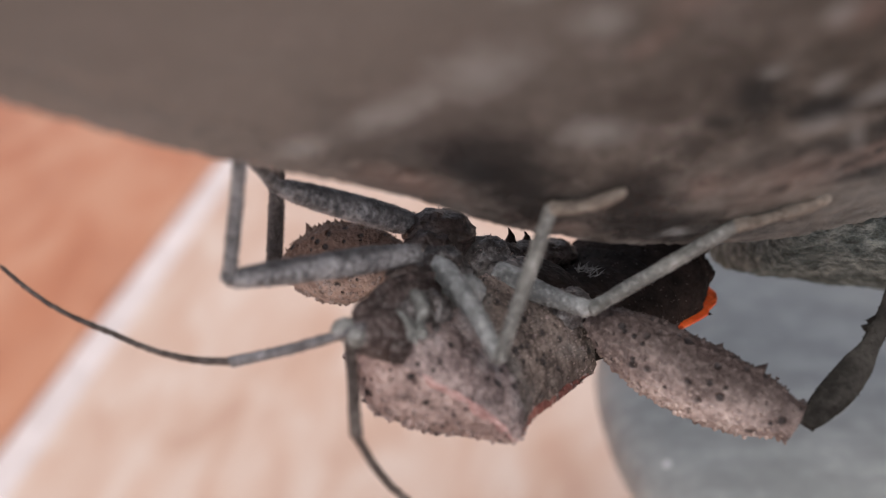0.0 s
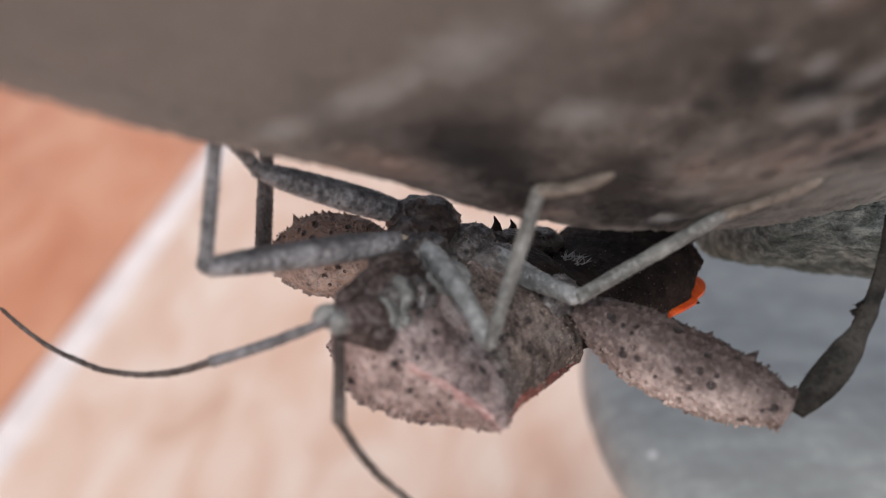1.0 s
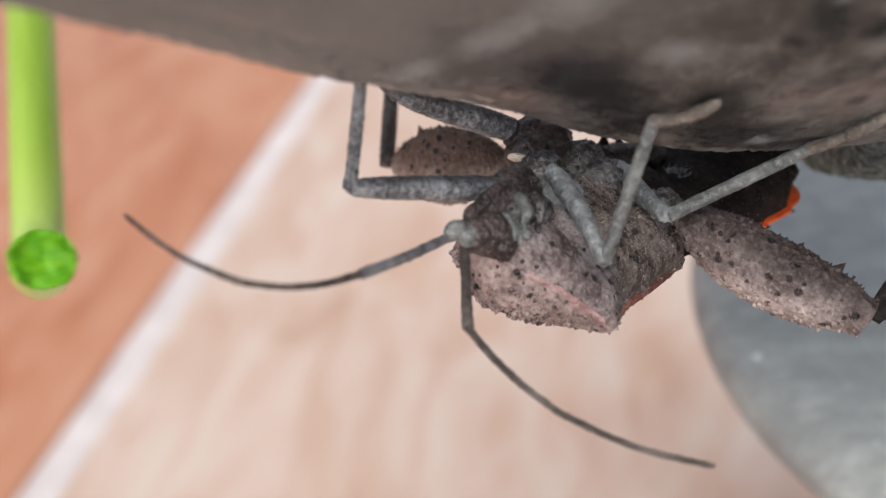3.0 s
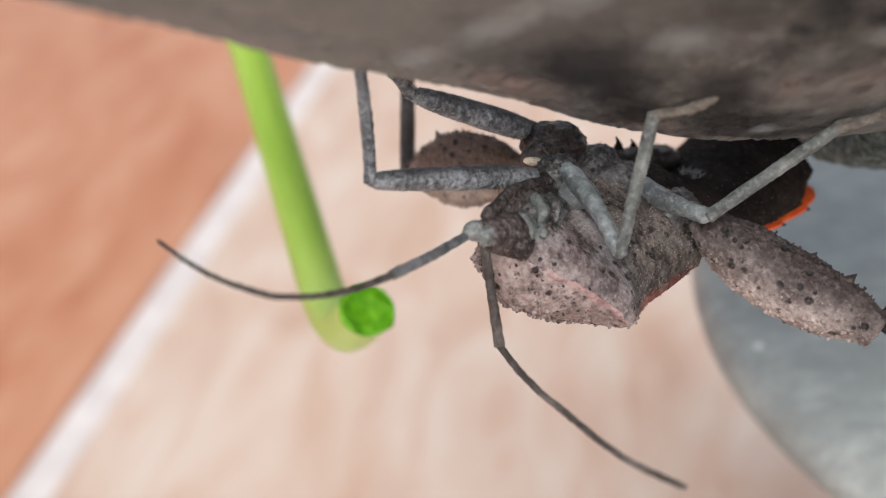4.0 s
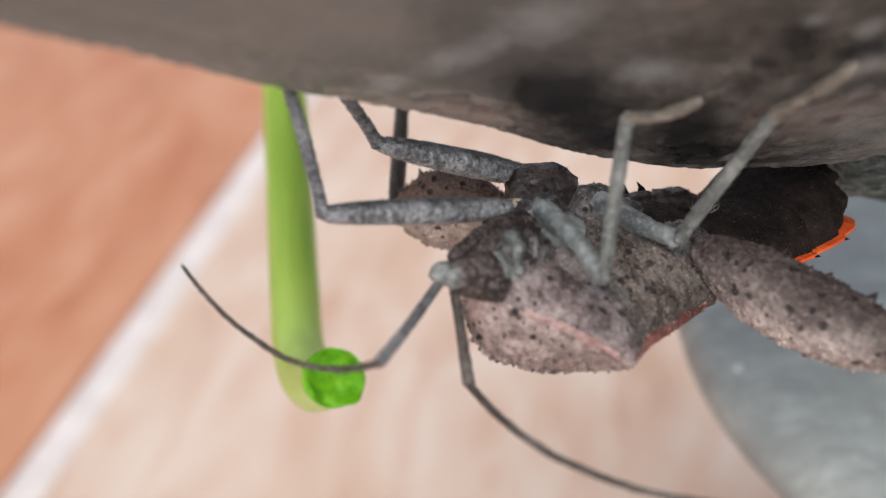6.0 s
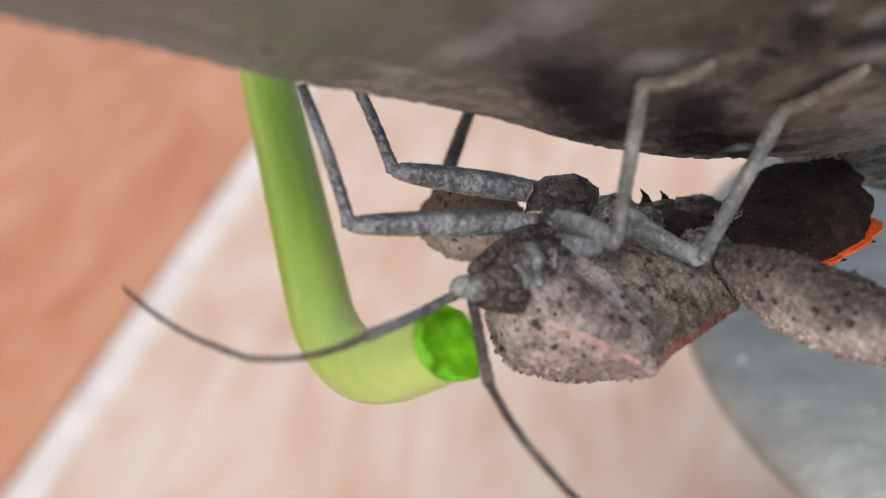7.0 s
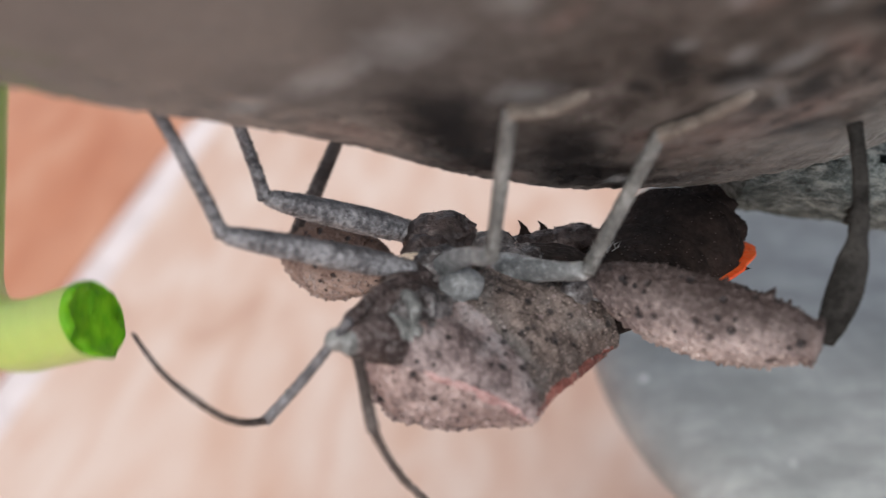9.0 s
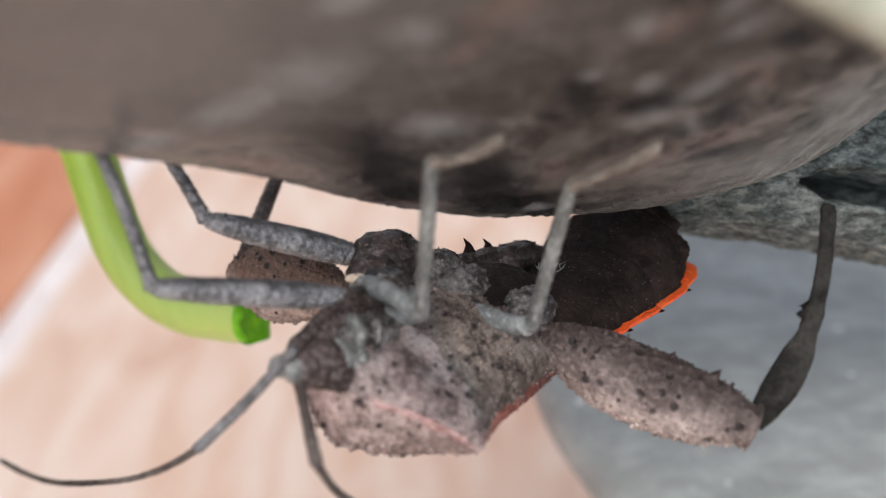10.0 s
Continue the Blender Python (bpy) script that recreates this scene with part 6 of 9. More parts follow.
    walk(limbs["mid_tarsus_near"], [
        (0, pose(-0.00476, -0.00034, -0.00967, 0.0, 25.6, 156.8)), (0.25, pose(-0.00478, -0.00032, -0.00968, 0.0, 25.6, 156.8)),
        (0.5, pose(-0.0048, -0.0003, -0.0097, 0.0, 25.7, 156.7)), (0.75, pose(-0.00481, -0.00029, -0.00971, 0.0, 25.7, 156.7)),
        (1, pose(-0.00483, -0.00027, -0.00973, 0.0, 25.8, 156.5)), (1.25, pose(-0.00485, -0.00026, -0.00974, 0.0, 25.8, 156.5)),
        (1.5, pose(-0.00487, -0.00024, -0.00976, 0.0, 25.8, 156.4)), (1.75, pose(-0.00488, -0.00022, -0.00977, 0.0, 25.9, 156.5)),
        (2, pose(-0.00489, -0.00019, -0.00978, 0.0, 26.1, 156.6)), (2.25, pose(-0.0049, -0.00016, -0.00979, 0.0, 26.2, 156.9)),
        (2.5, pose(-0.0049, -0.00013, -0.00979, 0.0, 26.5, 157.4)), (2.75, pose(-0.00484, -1e-05, -0.00969, 0.0, 27.6, 160.3)),
        (3, pose(-0.00473, 0.00017, -0.00951, 0.0, 29.2, 164.7)), (3.2, pose(-0.00469, 0.00024, -0.00945, 0.0, 29.8, 166.4)),
        (3.25, pose(-0.00469, 0.00024, -0.00945, 0.0, 29.7, 166.4)), (3.5, pose(-0.00469, 0.00011, -0.00951, 0.0, 29.0, 166.7)),
        (3.75, pose(-0.00469, -0.00014, -0.00962, 0.0, 27.6, 167.3)), (4, pose(-0.00469, -0.00042, -0.00974, 0.0, 26.0, 167.9)),
        (4.25, pose(-0.0047, -0.00065, -0.00984, 0.0, 24.7, 168.3)), (4.5, pose(-0.0047, -0.00075, -0.00989, 0.0, 24.2, 168.5)),
        (4.75, pose(-0.00466, -0.00064, -0.00982, 0.0, 22.8, 165.3)), (5, pose(-0.00458, -0.00039, -0.00966, 0.0, 19.2, 157.7)),
        (5.25, pose(-0.0045, -0.00015, -0.0095, 0.0, 14.9, 149.7)), (5.5, pose(-0.00447, -4e-05, -0.00943, 0.0, 12.7, 146.0)),
        (5.75, pose(-0.00457, -5e-05, -0.00956, 0.0, 13.1, 146.8)), (6, pose(-0.00482, -0.0001, -0.00987, 0.0, 13.8, 149.0)),
        (6.25, pose(-0.00512, -0.00016, -0.0103, 0.0, 14.6, 151.8)), (6.5, pose(-0.00538, -0.00025, -0.01076, 0.0, 15.0, 154.7)),
        (6.75, pose(-0.00552, -0.00035, -0.01117, 0.0, 15.0, 157.4)), (6.8, pose(-0.00553, -0.00037, -0.01123, 0.0, 14.9, 157.8)),
        (7, pose(-0.00549, -0.00058, -0.0115, 0.0, 14.7, 158.0)), (7.25, pose(-0.00541, -0.00106, -0.01183, 0.0, 14.8, 155.1)),
        (7.5, pose(-0.00536, -0.00159, -0.01211, 0.0, 13.4, 151.9)), (7.75, pose(-0.00571, -0.00217, -0.01196, 0.0, 10.3, 148.0)),
        (8, pose(-0.00601, -0.00248, -0.0117, 0.0, 8.5, 144.9)), (8.25, pose(-0.0061, -0.00208, -0.01198, 0.0, 12.3, 152.7)),
        (8.5, pose(-0.00613, -0.00162, -0.01214, 0.0, 16.0, 161.1)), (8.75, pose(-0.0063, -0.00172, -0.01236, 0.0, 14.1, 157.3)),
        (9, pose(-0.00636, -0.00183, -0.01235, 0.0, 11.8, 151.5)), (9.25, pose(-0.00583, -0.00206, -0.01191, 0.0, 15.9, 162.6)),
        (9.5, pose(-0.00514, -0.00223, -0.01149, 0.0, 19.4, 173.5)), (9.75, pose(-0.00487, -0.00225, -0.01154, 0.0, 19.6, 169.6)),
        (10, pose(-0.00471, -0.00180, -0.01162, -2.0, 18.6, 159.6))])
    walk(limbs["mid_femur_far"], [
        (0, pose(-0.00051, 0.00415, -0.00520, 0, -4.3, 172.0)), (0.25, pose(-0.00051, 0.00425, -0.00523, 0, -4.8, 173.7)),
        (0.5, pose(-0.00053, 0.00437, -0.00524, 0, -5.1, 175.6)), (0.75, pose(-0.00055, 0.00451, -0.00525, 0, -5.3, 177.8)),
        (1, pose(-0.00058, 0.00467, -0.00528, 0, -5.7, -179.8)), (1.25, pose(-0.00062, 0.00485, -0.00529, 0, -6.0, -177.3)),
        (1.5, pose(-0.00066, 0.00501, -0.00531, 0, -6.2, -174.9)), (1.75, pose(-0.00071, 0.00515, -0.00532, 0, -6.3, -172.7)),
        (2, pose(-0.00075, 0.00528, -0.00533, 0, -6.5, -170.6)), (2.25, pose(-0.00078, 0.00537, -0.00535, 0, -7.0, -168.9)),
        (2.5, pose(-0.00079, 0.00541, -0.00536, 0, -7.4, -167.9)), (2.75, pose(-0.00070, 0.00543, -0.00535, 0, -8.5, -164.0)),
        (3, pose(-0.00062, 0.00545, -0.00527, 0, -8.9, -157.9)), (3.2, pose(-0.00060, 0.00544, -0.00521, 0, -8.5, -155.8)),
        (3.25, pose(-0.00060, 0.00544, -0.00520, 0, -8.5, -155.9)), (3.5, pose(-0.00061, 0.00539, -0.00516, 0, -9.7, -160.4)),
        (3.75, pose(-0.00075, 0.00525, -0.00507, 0, -9.4, -169.1)), (4, pose(-0.00115, 0.00516, -0.00492, 0, -5.0, -176.6)),
        (4.25, pose(-0.00161, 0.00516, -0.00483, 0, -0.5, -179.4)), (4.5, pose(-0.00166, 0.00517, -0.00482, 0, -1.4, -179.4)),
        (4.75, pose(-0.00150, 0.00508, -0.00490, 0, -0.6, -178.8)), (5, pose(-0.00104, 0.00489, -0.00509, 0, -1.1, -177.2)),
        (5.25, pose(-0.00045, 0.00468, -0.00532, 0, -3.8, -176.2)), (5.5, pose(-0.00011, 0.00448, -0.00548, 0, -7.0, -177.3)),
        (5.75, pose(-0.00007, 0.00433, -0.00555, 0, -11.1, -179.2)), (6, pose(-0.00014, 0.00420, -0.00560, 0, -15.1, 179.8)),
        (6.25, pose(-0.00030, 0.00410, -0.00559, 0, -17.7, 179.8)), (6.5, pose(-0.00046, 0.00401, -0.00555, 0, -19.1, 179.8)),
        (6.75, pose(-0.00058, 0.00393, -0.00549, 0, -19.4, 179.2)), (6.8, pose(-0.00060, 0.00391, -0.00548, 0, -19.5, 178.8)),
        (7, pose(-0.00060, 0.00386, -0.00540, 0, -18.5, 177.9)), (7.25, pose(-0.00052, 0.00379, -0.00521, 0, -15.1, 176.6)),
        (7.5, pose(-0.00047, 0.00376, -0.00504, 0, -11.7, 175.4)), (7.75, pose(-0.00052, 0.00379, -0.00490, 0, -6.5, 172.4)),
        (8, pose(-0.00065, 0.00383, -0.00484, 0, -0.6, 170.5)), (8.25, pose(-0.00070, 0.00378, -0.00517, 0, -3.2, 172.5)),
        (8.5, pose(-0.00075, 0.00374, -0.00548, 0, -5.9, 174.0)), (8.75, pose(-0.00070, 0.00378, -0.00543, 0, -2.6, 174.3)),
        (9, pose(-0.00067, 0.00381, -0.00527, 0, 1.9, 174.3)), (9.25, pose(-0.00065, 0.00379, -0.00491, 0, 1.8, 174.4)),
        (9.5, pose(-0.00063, 0.00377, -0.00460, 0, -0.9, 174.5)), (9.75, pose(-0.00064, 0.00384, -0.00458, 0, -3.4, 175.7)),
        (10, pose(-0.00036, 0.00393, -0.00439, -1.9, -5.5, 174.1))])
    walk(limbs["mid_tibia_far"], [
        (0, pose(-0.00436, 0.00469, -0.00491, 0.0, 43.5, 153.4)), (0.25, pose(-0.00437, 0.00467, -0.0049, 0.0, 43.0, 151.6)),
        (0.5, pose(-0.0044, 0.00467, -0.00489, 0.0, 42.5, 149.8)), (0.75, pose(-0.00443, 0.00466, -0.00489, 0.0, 42.0, 147.9)),
        (1, pose(-0.00446, 0.00466, -0.00489, 0.0, 41.5, 146.1)), (1.25, pose(-0.00449, 0.00466, -0.00489, 0.0, 41.0, 144.3)),
        (1.5, pose(-0.00452, 0.00466, -0.00489, 0.0, 40.4, 142.7)), (1.75, pose(-0.00455, 0.00466, -0.00489, 0.0, 39.8, 141.0)),
        (2, pose(-0.00457, 0.00465, -0.00489, 0.0, 39.1, 139.5)), (2.25, pose(-0.00458, 0.00463, -0.00488, 0.0, 38.4, 138.1)),
        (2.5, pose(-0.00457, 0.0046, -0.00486, 0.0, 37.6, 136.8)), (2.75, pose(-0.00441, 0.00437, -0.00477, 0.0, 35.8, 133.7)),
        (3, pose(-0.00419, 0.004, -0.00467, 0.0, 33.0, 129.1)), (3.2, pose(-0.00412, 0.00386, -0.00463, 0.0, 31.9, 127.4)),
        (3.25, pose(-0.00412, 0.00387, -0.00462, 0.0, 32.1, 127.6)), (3.5, pose(-0.00423, 0.0041, -0.0045, 0.0, 35.8, 132.6)),
        (3.75, pose(-0.00453, 0.00453, -0.00444, 0.0, 41.7, 142.8)), (4, pose(-0.00503, 0.00493, -0.00458, 0.0, 46.4, 155.0)),
        (4.25, pose(-0.00551, 0.00512, -0.0048, 0.0, 49.0, 166.1)), (4.5, pose(-0.00556, 0.00513, -0.00473, 0.0, 49.9, 173.9)),
        (4.75, pose(-0.0054, 0.005, -0.00486, 0.0, 49.1, 178.9)), (5, pose(-0.00493, 0.0047, -0.00501, 0.0, 47.0, -177.9)),
        (5.25, pose(-0.00433, 0.00442, -0.00506, 0.0, 45.1, -176.2)), (5.5, pose(-0.00398, 0.0043, -0.005, 0.0, 45.3, -175.6)),
        (5.75, pose(-0.0039, 0.00428, -0.0048, 0.0, 47.7, -177.4)), (6, pose(-0.00391, 0.00421, -0.00458, 0.0, 50.9, 177.3)),
        (6.25, pose(-0.00401, 0.00411, -0.0044, 0.0, 54.0, 169.7)), (6.5, pose(-0.00415, 0.00402, -0.00427, 0.0, 56.6, 161.8)),
        (6.75, pose(-0.00426, 0.00398, -0.0042, 0.0, 58.7, 156.6)), (6.8, pose(-0.00428, 0.00398, -0.00418, 0.0, 59.1, 156.2)),
        (7, pose(-0.0043, 0.00399, -0.00416, 0.0, 61.0, 156.6)), (7.25, pose(-0.00428, 0.00402, -0.00419, 0.0, 63.5, 161.2)),
        (7.5, pose(-0.00428, 0.00407, -0.00425, 0.0, 65.2, 168.6)), (7.75, pose(-0.00436, 0.0043, -0.00446, 0.0, 63.1, -174.7)),
        (8, pose(-0.0045, 0.00447, -0.0048, 0.0, 59.0, -165.4)), (8.25, pose(-0.00456, 0.00429, -0.00495, 0.0, 57.8, -171.4)),
        (8.5, pose(-0.00461, 0.00415, -0.00508, 0.0, 56.9, -176.8)), (8.75, pose(-0.00458, 0.00417, -0.00525, 0.0, 56.0, -177.0)),
        (9, pose(-0.00455, 0.0042, -0.0054, 0.0, 55.4, -176.8)), (9.25, pose(-0.00453, 0.00417, -0.00503, 0.0, 56.6, -166.0)),
        (9.5, pose(-0.00451, 0.00414, -0.00454, 0.0, 58.0, -154.2)), (9.75, pose(-0.00452, 0.00414, -0.00435, 0.0, 61.2, -153.9)),
        (10, pose(-0.00423, 0.00432, -0.00401, -4.1, 65.4, -161.8))])
    walk(limbs["mid_tarsus_far"], [
        (0, pose(-0.00884, 0.00693, -0.00966, 0.0, 28.0, 145.1)), (0.25, pose(-0.00881, 0.00707, -0.0096, 0.0, 29.2, 147.4)),
        (0.5, pose(-0.00879, 0.00723, -0.00955, 0.0, 30.5, 150.2)), (0.75, pose(-0.00877, 0.00739, -0.00951, 0.0, 31.8, 153.4)),
        (1, pose(-0.00875, 0.00754, -0.00946, 0.0, 33.1, 157.0)), (1.25, pose(-0.00873, 0.0077, -0.00941, 0.0, 34.4, 160.8)),
        (1.5, pose(-0.0087, 0.00785, -0.00936, 0.0, 35.5, 164.6)), (1.75, pose(-0.00868, 0.00799, -0.0093, 0.0, 36.7, 168.4)),
        (2, pose(-0.00864, 0.00812, -0.00924, 0.0, 37.7, 171.8)), (2.25, pose(-0.0086, 0.00824, -0.00916, 0.0, 38.8, 174.7)),
        (2.5, pose(-0.00856, 0.00833, -0.00907, 0.0, 39.8, 176.9)), (2.75, pose(-0.00828, 0.00842, -0.0088, 0.0, 39.4, 178.0)),
        (3, pose(-0.00784, 0.00849, -0.00842, 0.0, 37.6, 178.2)), (3.2, pose(-0.00768, 0.00851, -0.00828, 0.0, 36.8, 178.2)),
        (3.25, pose(-0.00769, 0.0085, -0.00829, 0.0, 36.8, 178.1)), (3.5, pose(-0.00801, 0.00822, -0.00854, 0.0, 36.1, 175.7)),
        (3.75, pose(-0.00863, 0.00765, -0.00903, 0.0, 34.2, 170.2)), (4, pose(-0.00934, 0.00694, -0.00958, 0.0, 30.8, 162.1)),
        (4.25, pose(-0.0099, 0.00621, -0.01001, 0.0, 27.0, 154.7)), (4.5, pose(-0.00998, 0.0056, -0.01, 0.0, 26.7, 154.2)),
        (4.75, pose(-0.00992, 0.00508, -0.01007, 0.0, 30.4, 164.0)), (5, pose(-0.00963, 0.00453, -0.01006, 0.0, 32.8, 175.8)),
        (5.25, pose(-0.00919, 0.0041, -0.00995, 0.0, 33.0, -176.9)), (5.5, pose(-0.00882, 0.00392, -0.0099, 0.0, 31.8, -174.7)),
        (5.75, pose(-0.00853, 0.00407, -0.00991, 0.0, 30.1, -175.9)), (6, pose(-0.00826, 0.00441, -0.00994, 0.0, 28.5, -178.3)),
        (6.25, pose(-0.008, 0.00484, -0.00998, 0.0, 26.9, 178.5)), (6.5, pose(-0.00776, 0.00521, -0.01003, 0.0, 25.3, 175.3)),
        (6.75, pose(-0.00756, 0.0054, -0.01009, 0.0, 24.0, 173.5)), (6.8, pose(-0.00752, 0.00541, -0.0101, 0.0, 23.8, 173.4)),
        (7, pose(-0.00737, 0.00531, -0.01019, 0.0, 24.2, 174.5)), (7.25, pose(-0.0072, 0.00501, -0.01036, 0.0, 25.9, 177.5)),
        (7.5, pose(-0.00712, 0.00464, -0.01051, 0.0, 26.8, 179.0)), (7.75, pose(-0.00747, 0.00401, -0.01062, 0.0, 25.0, 174.9)),
        (8, pose(-0.00795, 0.00357, -0.01071, 0.0, 23.4, 171.4)), (8.25, pose(-0.0082, 0.00375, -0.01079, 0.0, 23.4, 172.3)),
        (8.5, pose(-0.00837, 0.00394, -0.01087, 0.0, 23.2, 172.4)), (8.75, pose(-0.00843, 0.00397, -0.01097, 0.0, 22.8, 168.9)),
        (9, pose(-0.00847, 0.00399, -0.01108, 0.0, 22.8, 165.5)), (9.25, pose(-0.00822, 0.00325, -0.01079, 0.0, 21.7, 163.6)),
        (9.5, pose(-0.0078, 0.00255, -0.0104, 0.0, 20.2, 163.7)), (9.75, pose(-0.00751, 0.00268, -0.0104, 0.0, 22.1, 166.6)),
        (10, pose(-0.00695, 0.00343, -0.01029, -2.1, 25.3, 165.3))])
    walk(limbs["hind_femur_near"], [
        (0, pose(-0.00334, 0.00634, -0.00408, 0.0, -13.0, 160.0)), (0.25, pose(-0.00336, 0.00634, -0.00405, 0.0, -12.9, 159.9)),
        (0.5, pose(-0.00338, 0.00635, -0.00402, 0.0, -12.8, 159.7)), (0.75, pose(-0.0034, 0.00636, -0.00398, 0.0, -12.6, 159.5)),
        (1, pose(-0.00342, 0.00637, -0.00395, 0.0, -12.5, 159.4)), (1.25, pose(-0.00344, 0.00638, -0.00391, 0.0, -12.3, 159.2)),
        (1.5, pose(-0.00346, 0.00639, -0.00388, 0.0, -12.2, 159.1)), (1.75, pose(-0.00347, 0.00639, -0.00386, 0.0, -12.1, 159.0)),
        (2, pose(-0.00349, 0.0064, -0.00383, 0.0, -12.0, 158.9)), (2.25, pose(-0.00349, 0.0064, -0.00382, 0.0, -12.0, 158.8)),
        (2.5, pose(-0.0035, 0.0064, -0.00382, 0.0, -12.1, 158.8)), (2.75, pose(-0.00341, 0.00639, -0.00395, 0.0, -13.2, 159.2)),
        (3, pose(-0.00327, 0.00637, -0.00418, 0.0, -15.2, 160.2)), (3.2, pose(-0.00321, 0.00636, -0.00427, 0.0, -16.4, 160.9)),
        (3.25, pose(-0.00321, 0.00636, -0.00427, 0.0, -16.5, 161.0)), (3.5, pose(-0.00326, 0.00637, -0.00418, 0.0, -17.4, 161.5)),
        (3.75, pose(-0.00335, 0.00637, -0.00402, 0.0, -18.4, 162.0)), (4, pose(-0.00345, 0.00638, -0.00383, 0.0, -19.3, 162.3)),
        (4.25, pose(-0.00354, 0.00638, -0.00368, 0.0, -20.0, 162.7)), (4.5, pose(-0.00357, 0.00638, -0.00362, 0.0, -20.3, 163.2)),
        (4.75, pose(-0.00353, 0.00636, -0.0037, 0.0, -20.8, 163.5)), (5, pose(-0.00342, 0.00632, -0.00389, 0.0, -21.7, 163.8)),
        (5.25, pose(-0.00332, 0.00627, -0.00408, 0.0, -22.6, 163.9)), (5.5, pose(-0.00327, 0.00624, -0.00416, 0.0, -23.2, 164.2)),
        (5.75, pose(-0.00328, 0.00621, -0.00413, 0.0, -23.0, 164.7)), (6, pose(-0.00329, 0.00618, -0.00405, 0.0, -22.0, 165.4)),
        (6.25, pose(-0.00331, 0.00615, -0.00396, 0.0, -20.7, 166.2)), (6.5, pose(-0.00333, 0.00613, -0.00388, 0.0, -19.2, 166.9)),
        (6.75, pose(-0.00335, 0.00612, -0.00383, 0.0, -17.9, 167.2)), (6.8, pose(-0.00336, 0.00612, -0.00383, 0.0, -17.8, 167.2)),
        (7, pose(-0.0034, 0.00618, -0.00385, 0.0, -17.3, 167.2)), (7.25, pose(-0.00347, 0.00632, -0.00391, 0.0, -17.0, 167.0)),
        (7.5, pose(-0.00351, 0.0064, -0.00396, 0.0, -17.0, 166.1)), (7.75, pose(-0.0035, 0.00639, -0.004, 0.0, -16.4, 163.7)),
        (8, pose(-0.00348, 0.00638, -0.00405, 0.0, -15.9, 162.2)), (8.25, pose(-0.00347, 0.00637, -0.00413, 0.0, -15.3, 162.2)),
        (8.5, pose(-0.00345, 0.00636, -0.00423, 0.0, -14.2, 162.1)), (8.75, pose(-0.00326, 0.00626, -0.00446, 0.0, -13.7, 161.2)),
        (9, pose(-0.00309, 0.00612, -0.00463, 0.0, -13.4, 160.1)), (9.25, pose(-0.00314, 0.00602, -0.00381, 0.0, -9.9, 159.8)),
        (9.5, pose(-0.00325, 0.00597, -0.00299, 0.0, -7.6, 160.0)), (9.75, pose(-0.00337, 0.00608, -0.00312, 0.0, -12.3, 161.1)),
        (10, pose(-0.00306, 0.00633, -0.00309, -2.0, -18.9, 159.8))])
